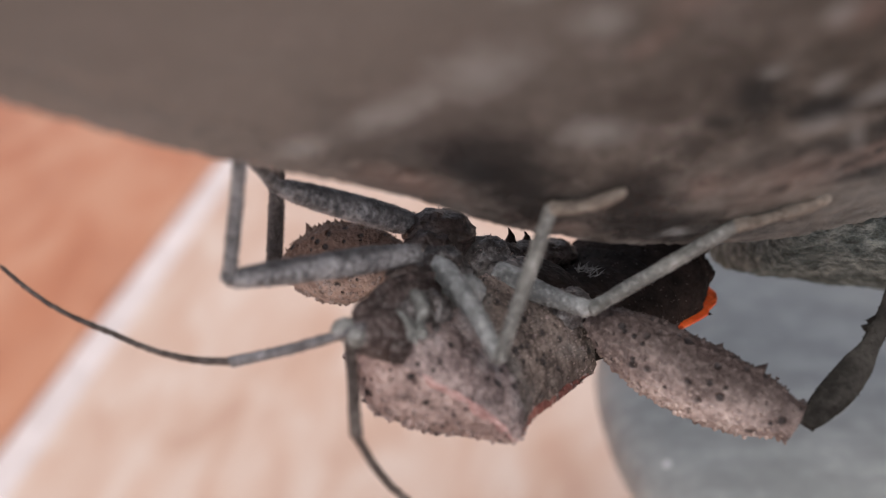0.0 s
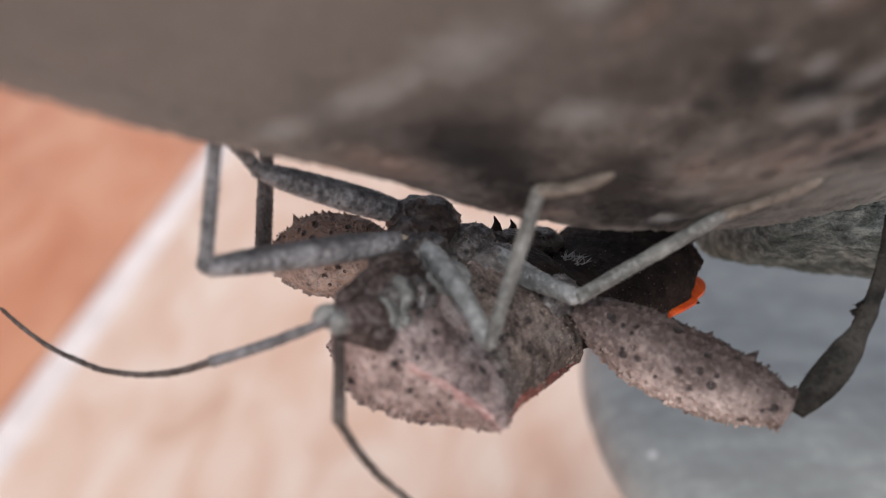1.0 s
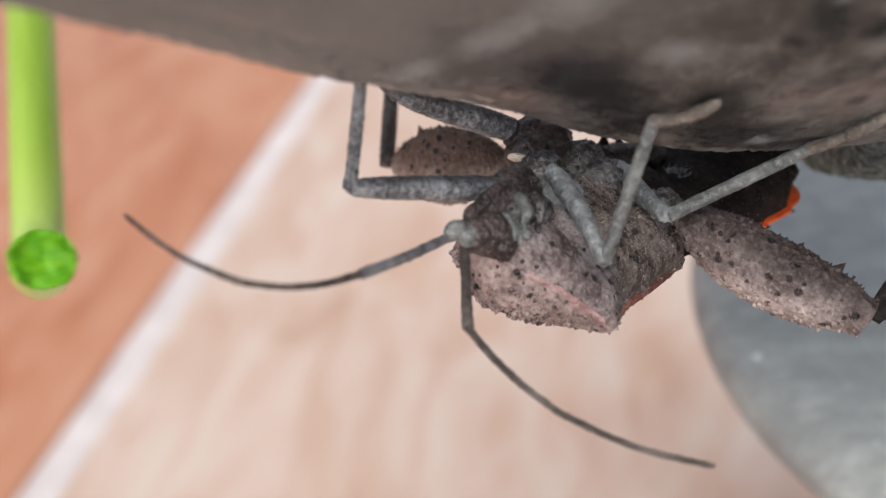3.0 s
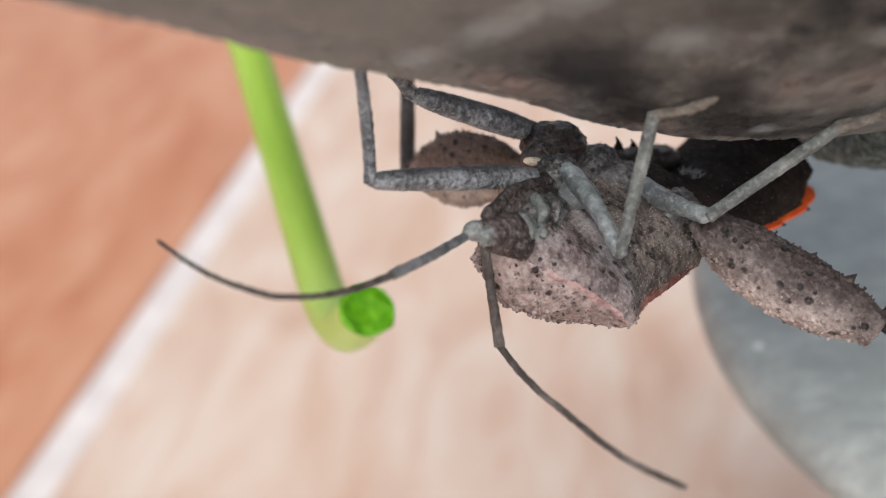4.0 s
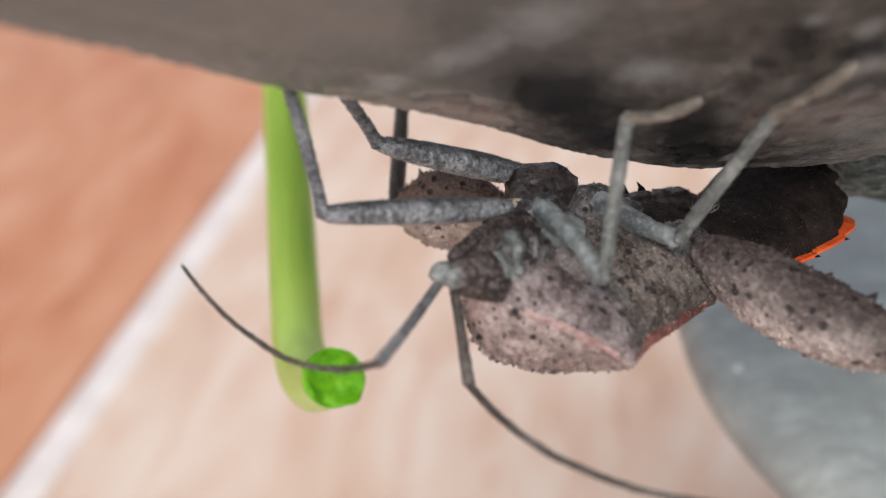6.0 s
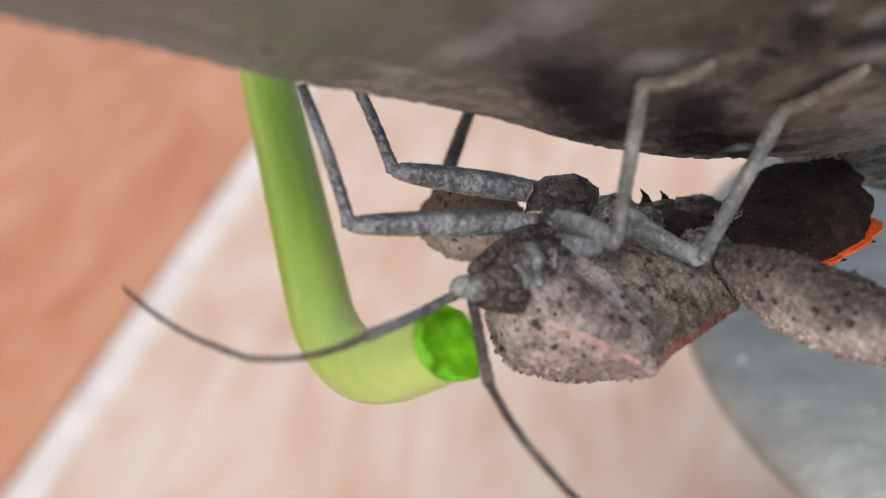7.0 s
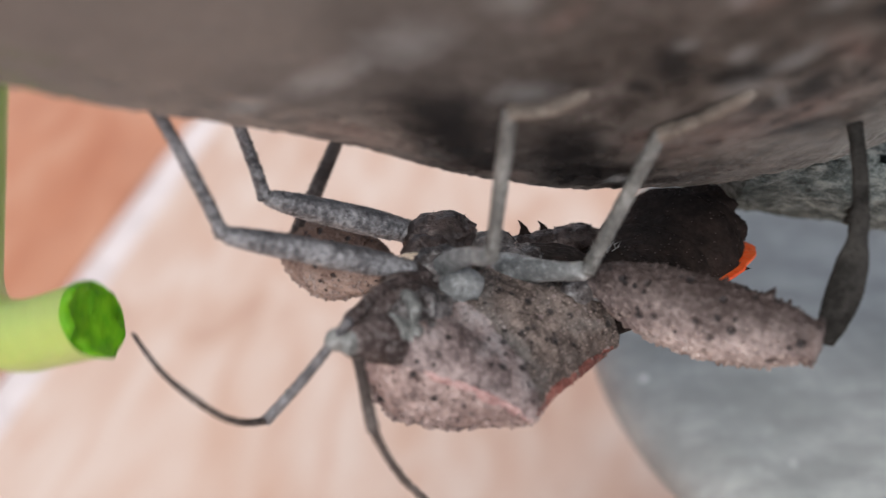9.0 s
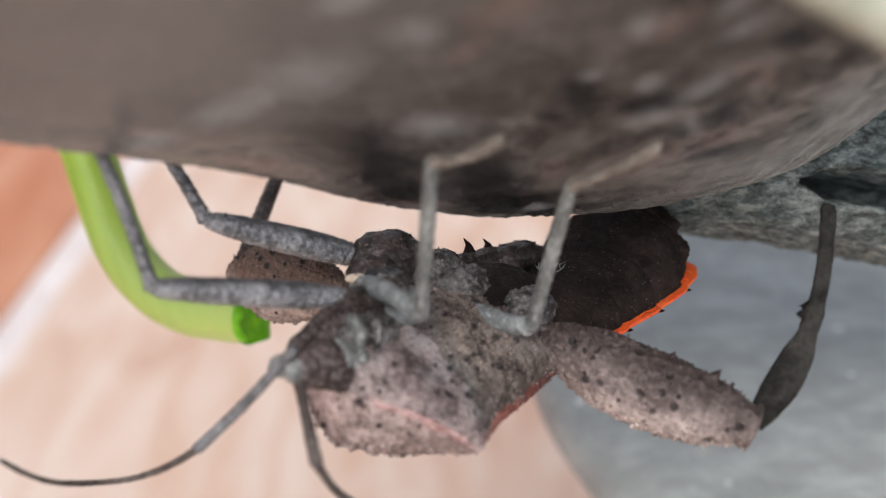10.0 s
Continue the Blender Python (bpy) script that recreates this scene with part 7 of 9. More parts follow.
    walk(limbs["hind_tibia_near"], [
        (0, pose(-0.01266, 0.00973, -0.00179, -56.3, 55.3, 93.2)), (0.25, pose(-0.01266, 0.00976, -0.00178, -56.9, 55.4, 92.8)),
        (0.5, pose(-0.01266, 0.00979, -0.00177, -57.4, 55.6, 92.4)), (0.75, pose(-0.01267, 0.00982, -0.00177, -57.7, 55.7, 92.1)),
        (1, pose(-0.01267, 0.00985, -0.00176, -58.0, 55.9, 91.8)), (1.25, pose(-0.01267, 0.00988, -0.00176, -58.5, 56.1, 91.4)),
        (1.5, pose(-0.01267, 0.00991, -0.00175, -59.2, 56.2, 91.0)), (1.75, pose(-0.01267, 0.00993, -0.00174, -57.2, 56.3, 90.5)),
        (2, pose(-0.01267, 0.00995, -0.00173, -55.4, 56.4, 90.0)), (2.25, pose(-0.01268, 0.00997, -0.00172, -55.6, 56.4, 89.4)),
        (2.5, pose(-0.01268, 0.00997, -0.00171, -56.0, 56.3, 88.7)), (2.75, pose(-0.01255, 0.00986, -0.00167, -56.4, 56.2, 88.3)),
        (3, pose(-0.01232, 0.00964, -0.00157, -56.4, 55.8, 88.5)), (3.2, pose(-0.01223, 0.0095, -0.00147, -55.8, 54.9, 88.7)),
        (3.25, pose(-0.01223, 0.00947, -0.00144, -55.7, 54.7, 88.7)), (3.5, pose(-0.01226, 0.00937, -0.00121, -54.0, 53.6, 90.4)),
        (3.75, pose(-0.0123, 0.00929, -0.00089, -51.0, 52.8, 93.2)), (4, pose(-0.01236, 0.00921, -0.00056, -47.7, 52.1, 96.1)),
        (4.25, pose(-0.0124, 0.00914, -0.0003, -45.3, 51.4, 98.2)), (4.5, pose(-0.01242, 0.00906, -0.0002, -45.3, 50.6, 98.9)),
        (4.75, pose(-0.0124, 0.00899, -0.0002, -44.4, 50.4, 98.4)), (5, pose(-0.01234, 0.00892, -0.0002, -43.7, 51.0, 97.5)),
        (5.25, pose(-0.01225, 0.00885, -0.0002, -42.3, 52.1, 96.2)), (5.5, pose(-0.01217, 0.00876, -0.0002, -41.1, 53.3, 94.8)),
        (5.75, pose(-0.01205, 0.00861, -0.00028, -41.5, 54.9, 93.4)), (6, pose(-0.01189, 0.00842, -0.00046, -41.0, 57.1, 92.0)),
        (6.25, pose(-0.01172, 0.00822, -0.00069, -40.8, 59.5, 90.3)), (6.5, pose(-0.01158, 0.00805, -0.00093, -41.1, 61.4, 88.3)),
        (6.75, pose(-0.01152, 0.00797, -0.00112, -42.1, 62.5, 85.8)), (6.8, pose(-0.01151, 0.00797, -0.00115, -42.4, 62.6, 85.3)),
        (7, pose(-0.01152, 0.00802, -0.00126, -45.6, 62.7, 83.0)), (7.25, pose(-0.01154, 0.00818, -0.00137, -50.4, 62.8, 80.3)),
        (7.5, pose(-0.01157, 0.0084, -0.00143, -54.1, 63.5, 78.6)), (7.75, pose(-0.01195, 0.00886, -0.00142, -59.2, 65.5, 73.6)),
        (8, pose(-0.01231, 0.00921, -0.00141, -62.8, 66.9, 70.4)), (8.25, pose(-0.01229, 0.00921, -0.00159, -59.4, 68.1, 73.5)),
        (8.5, pose(-0.01226, 0.0092, -0.00189, -57.2, 68.2, 75.6)), (8.75, pose(-0.01224, 0.00932, -0.00215, -57.2, 66.9, 76.1)),
        (9, pose(-0.01223, 0.00943, -0.00231, -57.9, 66.2, 75.9)), (9.25, pose(-0.01231, 0.00938, -0.0021, -63.9, 67.1, 72.2)),
        (9.5, pose(-0.01238, 0.00929, -0.00168, -69.4, 68.1, 68.8)), (9.75, pose(-0.01236, 0.00915, -0.00105, -58.0, 65.4, 82.7)),
        (10, pose(-0.01170, 0.00951, 0.00006, -47.1, 57.6, 93.5))])
    walk(limbs["ant_l1"], [
        (0, pose(0.00037, -0.00536, -0.00369, -0.0, -28.0, -23.0)), (0.1, pose(0.00037, -0.00536, -0.00369, -0.0, -29.3, -23.8)),
        (0.2, pose(0.00037, -0.00535, -0.00369, -0.0, -30.9, -24.8)), (0.3, pose(0.00037, -0.00535, -0.00369, -0.0, -32.3, -25.8)),
        (0.4, pose(0.00036, -0.00535, -0.00369, -0.0, -33.4, -26.5)), (0.5, pose(0.00036, -0.00535, -0.00369, -0.0, -33.8, -26.8)),
        (0.6, pose(0.00037, -0.00536, -0.00368, -0.0, -33.7, -26.6)), (0.7, pose(0.00038, -0.00537, -0.00366, -0.0, -33.3, -26.1)),
        (0.8, pose(0.00039, -0.00539, -0.00364, -0.0, -32.8, -25.5)), (0.9, pose(0.0004, -0.0054, -0.00361, -0.0, -32.4, -25.1)),
        (1, pose(0.0004, -0.00541, -0.0036, -0.0, -32.1, -24.9)), (1.1, pose(0.00039, -0.0054, -0.00362, -0.0, -31.7, -25.0)),
        (1.2, pose(0.00036, -0.00536, -0.00366, -0.0, -31.0, -25.5)), (1.3, pose(0.00033, -0.00533, -0.0037, -0.0, -30.2, -26.1)),
        (1.4, pose(0.0003, -0.00529, -0.00374, -0.0, -29.6, -26.7)), (1.5, pose(0.00029, -0.00528, -0.00375, -0.0, -29.4, -27.2)),
        (1.6, pose(0.00031, -0.0053, -0.00374, -0.0, -29.6, -27.9)), (1.7, pose(0.00036, -0.00534, -0.00371, -0.0, -30.1, -28.9)),
        (1.8, pose(0.00043, -0.0054, -0.00367, -0.0, -30.5, -30.3)), (1.9, pose(0.00048, -0.00545, -0.00363, -0.0, -30.7, -32.1)),
        (2, pose(0.0005, -0.00548, -0.0036, -0.0, -30.4, -34.3)), (2.1, pose(0.0005, -0.0055, -0.00356, -0.0, -28.8, -40.9)),
        (2.2, pose(0.00051, -0.00552, -0.00353, -0.0, -25.0, -53.7)), (2.3, pose(0.00051, -0.00553, -0.0035, -0.0, -19.1, -68.3)),
        (2.4, pose(0.00051, -0.00554, -0.00348, -0.0, -13.5, -79.6)), (2.5, pose(0.00051, -0.00554, -0.00347, -0.0, -10.5, -85.3)),
        (2.6, pose(0.00051, -0.00554, -0.00347, -0.0, -9.6, -87.5)), (2.7, pose(0.00051, -0.00554, -0.00348, -0.0, -8.9, -89.4)),
        (2.8, pose(0.00051, -0.00553, -0.0035, 0.0, -8.4, -90.9)), (2.9, pose(0.0005, -0.00552, -0.00351, 0.0, -8.2, -91.8)),
        (3, pose(0.0005, -0.00551, -0.00353, 0.0, -8.1, -92.2)), (3.1, pose(0.0005, -0.00549, -0.00357, -0.0, -8.5, -89.9)),
        (3.2, pose(0.0005, -0.00548, -0.0036, -0.0, -8.8, -87.6)), (3.3, pose(0.0005, -0.00547, -0.00361, -0.0, -8.9, -87.9)),
        (3.4, pose(0.0005, -0.00547, -0.00362, -0.0, -9.0, -88.6)), (3.5, pose(0.0005, -0.00546, -0.00363, -0.0, -9.1, -89.7)),
        (3.6, pose(0.0005, -0.00546, -0.00363, 0.0, -9.2, -91.1)), (3.7, pose(0.0005, -0.00545, -0.00364, 0.0, -9.3, -92.6)),
        (3.8, pose(0.0005, -0.00545, -0.00365, 0.0, -9.4, -94.2)), (3.9, pose(0.0005, -0.00545, -0.00365, 0.0, -9.4, -95.7)),
        (4, pose(0.0005, -0.00545, -0.00366, 0.0, -9.4, -97.0)), (4.1, pose(0.0005, -0.00544, -0.00366, 0.0, -9.5, -98.1)),
        (4.2, pose(0.0005, -0.00544, -0.00366, 0.0, -9.5, -98.9)), (4.3, pose(0.0005, -0.00544, -0.00366, 0.0, -9.5, -99.1)),
        (4.4, pose(0.00054, -0.00549, -0.00364, 0.0, -11.0, -95.7)), (4.5, pose(0.0006, -0.00557, -0.0036, 0.0, -13.0, -92.5)),
        (4.6, pose(0.00066, -0.00566, -0.00353, 0.0, -13.6, -95.1)), (4.7, pose(0.00071, -0.00577, -0.00342, 0.0, -13.7, -100.6)),
        (4.8, pose(0.00077, -0.00588, -0.00331, 0.0, -13.4, -107.0)), (4.9, pose(0.0008, -0.00596, -0.00323, 0.0, -13.0, -112.2)),
        (5, pose(0.00082, -0.00599, -0.00319, 0.0, -13.0, -114.2)), (5.1, pose(0.00081, -0.00597, -0.00323, 0.0, -13.8, -113.5)),
        (5.2, pose(0.00079, -0.00591, -0.00333, 0.0, -15.2, -111.5)), (5.3, pose(0.00076, -0.00584, -0.00345, 0.0, -16.8, -109.1)),
        (5.4, pose(0.00071, -0.00574, -0.00355, 0.0, -18.2, -106.8)), (5.5, pose(0.00067, -0.00565, -0.00359, 0.0, -18.9, -105.4)),
        (5.6, pose(0.00051, -0.00547, -0.00354, 0.0, -20.1, -105.4)), (5.7, pose(0.00039, -0.00535, -0.00347, 0.0, -21.7, -106.5)),
        (5.8, pose(0.00039, -0.00535, -0.00344, 0.0, -22.8, -108.3)), (5.9, pose(0.00039, -0.00536, -0.00341, 0.0, -23.9, -110.3)),
        (6, pose(0.0004, -0.00538, -0.00339, 0.0, -25.0, -112.4)), (6.1, pose(0.00042, -0.0054, -0.00336, 0.0, -26.1, -114.6)),
        (6.2, pose(0.00043, -0.00542, -0.00334, 0.0, -27.0, -116.7)), (6.3, pose(0.00045, -0.00544, -0.00332, 0.0, -27.9, -118.8)),
        (6.4, pose(0.00047, -0.00547, -0.0033, 0.0, -28.6, -120.6)), (6.5, pose(0.00049, -0.0055, -0.00329, 0.0, -29.2, -122.3)),
        (6.6, pose(0.00051, -0.00553, -0.00328, 0.0, -29.6, -123.7)), (6.7, pose(0.00054, -0.00555, -0.00327, 0.0, -29.9, -124.7)),
        (6.8, pose(0.00056, -0.00558, -0.00327, 0.0, -30.0, -125.4)), (6.9, pose(0.0006, -0.00561, -0.00338, 0.0, -20.8, -114.0)),
        (7, pose(0.00062, -0.00563, -0.00348, 0.0, -6.7, -103.9)), (7.1, pose(0.00052, -0.00554, -0.00336, 0.0, 2.3, -107.3)),
        (7.2, pose(0.0004, -0.00541, -0.00323, 0.0, 9.9, -110.5)), (7.3, pose(0.00036, -0.00532, -0.00333, 0.0, 15.6, -109.6)),
        (7.4, pose(0.00032, -0.00525, -0.00351, 0.0, 20.0, -108.0)), (7.5, pose(0.00031, -0.00522, -0.0036, 0.0, 21.8, -107.2)),
        (7.6, pose(0.00043, -0.00538, -0.00351, 0.0, 23.0, -109.2)), (7.7, pose(0.00066, -0.00569, -0.00334, 0.0, 25.1, -113.1)),
        (7.8, pose(0.00078, -0.00585, -0.00325, 0.0, 26.1, -115.6)), (7.9, pose(0.00071, -0.00574, -0.00343, 0.0, 26.0, -117.8)),
        (8, pose(0.00061, -0.00555, -0.0037, 0.0, 24.9, -118.7)), (8.1, pose(0.0005, -0.00538, -0.0039, 0.0, 19.8, -109.9)),
        (8.2, pose(0.00039, -0.00522, -0.00408, 0.0, 10.3, -96.0)), (8.3, pose(0.00034, -0.00515, -0.00415, -0.0, 1.2, -89.4)),
        (8.4, pose(0.00034, -0.00522, -0.00385, 0.0, -4.3, -94.6)), (8.5, pose(0.00035, -0.00529, -0.00354, 0.0, -11.9, -100.0)),
        (8.6, pose(0.00028, -0.00517, -0.00376, -0.0, -29.8, -31.6)), (8.7, pose(0.0003, -0.00519, -0.0038, -0.0, -35.1, -29.0)),
        (8.8, pose(0.00033, -0.00521, -0.00382, -0.0, -39.7, -27.5)), (8.9, pose(0.00038, -0.00525, -0.00385, -0.0, -43.7, -26.9)),
        (9, pose(0.00042, -0.00529, -0.00388, -0.0, -46.8, -27.8)), (9.1, pose(0.00049, -0.00535, -0.00399, -0.0, -39.7, -76.6)),
        (9.2, pose(0.00054, -0.00539, -0.00407, 0.0, -18.1, -107.4)), (9.3, pose(0.00047, -0.00536, -0.00397, 0.0, -27.1, -92.9)),
        (9.4, pose(0.00035, -0.0053, -0.00378, -0.0, -39.8, -51.2)), (9.5, pose(0.00028, -0.00526, -0.00368, -0.0, -40.4, -29.6)),
        (9.6, pose(0.0003, -0.00527, -0.00369, -0.0, -41.4, -29.1)), (9.7, pose(0.00033, -0.0053, -0.00371, -0.0, -42.5, -28.7)),
        (9.8, pose(0.00037, -0.00533, -0.00374, -0.0, -43.6, -28.4)), (9.9, pose(0.00042, -0.00537, -0.00377, -0.0, -44.7, -28.1)),
        (10, pose(0.00016, -0.00553, -0.00393, 2.5, -45.0, -33.1))])
    walk(limbs["ant_l2"], [
        (0, pose(0.00436, -0.00705, -0.00139, -0.0, -2.8, -21.2)), (0.1, pose(0.00428, -0.00708, -0.00129, -0.0, -4.9, -21.4)),
        (0.2, pose(0.00419, -0.00712, -0.00118, -0.0, -6.9, -21.7)), (0.3, pose(0.00409, -0.00715, -0.00107, -0.0, -9.0, -21.9)),
        (0.4, pose(0.00402, -0.00718, -0.001, -0.0, -11.0, -22.0)), (0.5, pose(0.004, -0.00719, -0.00097, -0.0, -12.9, -22.1)),
        (0.6, pose(0.00401, -0.00718, -0.00097, -0.0, -14.6, -21.7)), (0.7, pose(0.00406, -0.00717, -0.00097, -0.0, -16.4, -20.8)),
        (0.8, pose(0.00411, -0.00716, -0.00098, -0.0, -18.0, -19.4)), (0.9, pose(0.00415, -0.00716, -0.00099, -0.0, -19.2, -17.7)),
        (1, pose(0.00417, -0.00716, -0.001, -0.0, -19.7, -16.1)), (1.1, pose(0.00417, -0.00716, -0.00104, -0.0, -19.8, -14.1)),
        (1.2, pose(0.00415, -0.00717, -0.00113, -0.0, -19.5, -11.6)), (1.3, pose(0.00413, -0.00719, -0.00123, -0.0, -18.9, -9.2)),
        (1.4, pose(0.00411, -0.00721, -0.00131, -0.0, -17.9, -7.3)), (1.5, pose(0.00409, -0.00723, -0.00135, -0.0, -16.4, -6.4)),
        (1.6, pose(0.00408, -0.00729, -0.00132, -0.0, -13.9, -10.6)), (1.7, pose(0.00408, -0.00739, -0.00125, -0.0, -10.1, -22.1)),
        (1.8, pose(0.00407, -0.00752, -0.00118, -0.0, -5.3, -36.6)), (1.9, pose(0.00404, -0.00769, -0.00112, -0.0, -1.2, -48.9)),
        (2, pose(0.00399, -0.00786, -0.00111, -0.0, 1.1, -55.9)), (2.1, pose(0.00375, -0.00831, -0.0012, -0.0, 1.4, -55.9)),
        (2.2, pose(0.00313, -0.00909, -0.00146, -0.0, -0.5, -49.3)), (2.3, pose(0.00222, -0.00983, -0.00189, -0.0, -4.6, -40.0)),
        (2.4, pose(0.00137, -0.01023, -0.00234, -0.0, -8.1, -34.8)), (2.5, pose(0.00091, -0.01034, -0.00257, -0.0, -9.2, -35.7)),
        (2.6, pose(0.00072, -0.01037, -0.00265, -0.0, -7.6, -43.5)), (2.7, pose(0.00056, -0.01038, -0.00272, -0.0, -3.9, -57.1)),
        (2.8, pose(0.00043, -0.01038, -0.00278, -0.0, 1.0, -72.4)), (2.9, pose(0.00035, -0.01037, -0.00282, -0.0, 4.9, -83.9)),
        (3, pose(0.00032, -0.01036, -0.00284, -0.0, 6.8, -88.2)), (3.1, pose(0.00051, -0.01034, -0.00285, -0.0, 7.5, -85.7)),
        (3.2, pose(0.00071, -0.01031, -0.00285, -0.0, 7.7, -83.2)), (3.3, pose(0.00068, -0.01031, -0.00285, -0.0, 7.5, -83.3)),
        (3.4, pose(0.00062, -0.0103, -0.00285, -0.0, 6.9, -83.5)), (3.5, pose(0.00053, -0.0103, -0.00285, -0.0, 6.1, -83.7)),
        (3.6, pose(0.00041, -0.01029, -0.00285, -0.0, 5.0, -84.1)), (3.7, pose(0.00029, -0.01028, -0.00285, -0.0, 3.8, -84.4)),
        (3.8, pose(0.00015, -0.01027, -0.00285, -0.0, 2.6, -84.8)), (3.9, pose(3e-05, -0.01026, -0.00285, -0.0, 1.4, -85.2)),
        (4, pose(-9e-05, -0.01024, -0.00285, -0.0, 0.3, -85.5)), (4.1, pose(-0.00018, -0.01023, -0.00285, -0.0, -0.6, -85.8)),
        (4.2, pose(-0.00024, -0.01022, -0.00286, -0.0, -1.2, -86.0)), (4.3, pose(-0.00026, -0.01021, -0.00286, -0.0, -1.4, -86.1)),
        (4.4, pose(7e-05, -0.01027, -0.0027, -0.0, 0.4, -87.8)), (4.5, pose(0.0004, -0.01034, -0.00249, -0.0, 2.9, -87.6)),
        (4.6, pose(0.00023, -0.0104, -0.00237, -0.0, 0.9, -79.4)), (4.7, pose(-0.00017, -0.01045, -0.00226, -0.0, -8.9, -58.0)),
        (4.8, pose(-0.00063, -0.01043, -0.00217, -0.0, -22.1, -23.4)), (4.9, pose(-0.001, -0.01038, -0.00212, 0.0, -26.7, 0.9)),
        (5, pose(-0.00114, -0.01034, -0.00209, 0.0, -26.5, 7.8)), (5.1, pose(-0.00108, -0.01033, -0.00206, 0.0, -25.2, 7.1)),
        (5.2, pose(-0.00094, -0.01031, -0.00205, 0.0, -24.1, 6.0)), (5.3, pose(-0.00078, -0.01027, -0.00203, 0.0, -23.0, 4.4)),
        (5.4, pose(-0.00063, -0.0102, -0.00202, 0.0, -21.7, 2.3)), (5.5, pose(-0.00057, -0.01012, -0.002, -0.0, -20.1, -0.1)),
        (5.6, pose(-0.00071, -0.00991, -0.00185, -0.0, -11.2, -4.9)), (5.7, pose(-0.00091, -0.00972, -0.00166, -0.0, -2.5, -8.7)),
        (5.8, pose(-0.00103, -0.00964, -0.00154, -0.0, -2.4, -9.1)), (5.9, pose(-0.00116, -0.00956, -0.00143, -0.0, -4.2, -9.2)),
        (6, pose(-0.00129, -0.00948, -0.00131, -0.0, -7.7, -8.9)), (6.1, pose(-0.00141, -0.0094, -0.00121, -0.0, -12.6, -8.5)),
        (6.2, pose(-0.00153, -0.00932, -0.00111, -0.0, -18.4, -7.8)), (6.3, pose(-0.00163, -0.00924, -0.00103, -0.0, -24.8, -7.0)),
        (6.4, pose(-0.00172, -0.00917, -0.00096, -0.0, -31.0, -6.0)), (6.5, pose(-0.00179, -0.00911, -0.0009, -0.0, -36.6, -5.1)),
        (6.6, pose(-0.00185, -0.00907, -0.00085, -0.0, -41.0, -4.2)), (6.7, pose(-0.00188, -0.00904, -0.00083, -0.0, -43.8, -3.5)),
        (6.8, pose(-0.0019, -0.00904, -0.00082, -0.0, -44.8, -3.2)), (6.9, pose(-0.00127, -0.00979, -0.00164, -0.0, -30.9, -16.5)),
        (7, pose(-0.00055, -0.01035, -0.00292, -0.0, -12.4, -28.4)), (7.1, pose(-0.00093, -0.01021, -0.00356, -0.0, -4.2, -20.8)),
        (7.2, pose(-0.00129, -0.00993, -0.00407, -0.0, 2.2, -10.9)), (7.3, pose(-0.00123, -0.00977, -0.00465, -0.0, 8.8, -4.1)),
        (7.4, pose(-0.0011, -0.00963, -0.00519, 0.0, 14.9, 2.3)), (7.5, pose(-0.00103, -0.00956, -0.00542, 0.0, 18.0, 5.9)),
        (7.6, pose(-0.00105, -0.00964, -0.00542, 0.0, 18.7, 7.6)), (7.7, pose(-0.00109, -0.00977, -0.00542, 0.0, 19.2, 9.6)),
        (7.8, pose(-0.00113, -0.00982, -0.00541, 0.0, 20.1, 11.0)), (7.9, pose(-0.00134, -0.00963, -0.00558, 0.0, 21.8, 12.1)),
        (8, pose(-0.00153, -0.00945, -0.00577, 0.0, 23.2, 12.8)), (8.1, pose(-0.00107, -0.00972, -0.00556, -0.0, 25.6, -3.5)),
        (8.2, pose(-0.00012, -0.01002, -0.00495, -0.0, 23.1, -44.0)), (8.3, pose(0.00039, -0.01005, -0.00426, -0.0, 16.1, -61.3)),
        (8.4, pose(-5e-05, -0.01009, -0.00348, -0.0, 1.3, -39.8)), (8.5, pose(-0.00049, -0.01001, -0.00253, -0.0, -6.5, -16.0)),
        (8.6, pose(0.0039, -0.0074, -0.00132, -0.0, 9.5, -63.4)), (8.7, pose(0.0038, -0.00713, -0.00098, -0.0, 15.6, -71.2)),
        (8.8, pose(0.00368, -0.00695, -0.00069, 0.0, 22.3, -90.8)), (8.9, pose(0.00354, -0.00686, -0.00046, 0.0, 25.8, -112.2)),
        (9, pose(0.00339, -0.00686, -0.00031, 0.0, 27.0, -120.6)), (9.1, pose(0.00137, -0.00902, -0.00086, -0.0, 26.7, -73.6)),
        (9.2, pose(-0.00085, -0.00984, -0.00255, -0.0, -15.1, -22.5)), (9.3, pose(0.00025, -0.00972, -0.00174, -0.0, -14.7, -14.5)),
        (9.4, pose(0.00271, -0.00823, -0.00065, -0.0, -14.1, -17.6)), (9.5, pose(0.00353, -0.00711, -0.0005, -0.0, -17.6, -20.7)),
        (9.6, pose(0.00351, -0.00706, -0.00045, -0.0, -19.1, -19.7)), (9.7, pose(0.0035, -0.00703, -0.0004, -0.0, -20.3, -19.0)),
        (9.8, pose(0.00349, -0.00702, -0.00036, -0.0, -21.2, -18.5)), (9.9, pose(0.00349, -0.007, -0.00032, -0.0, -22.0, -18.0)),
        (10, pose(0.00306, -0.00742, -0.00046, 2.0, -22.5, -21.8))])
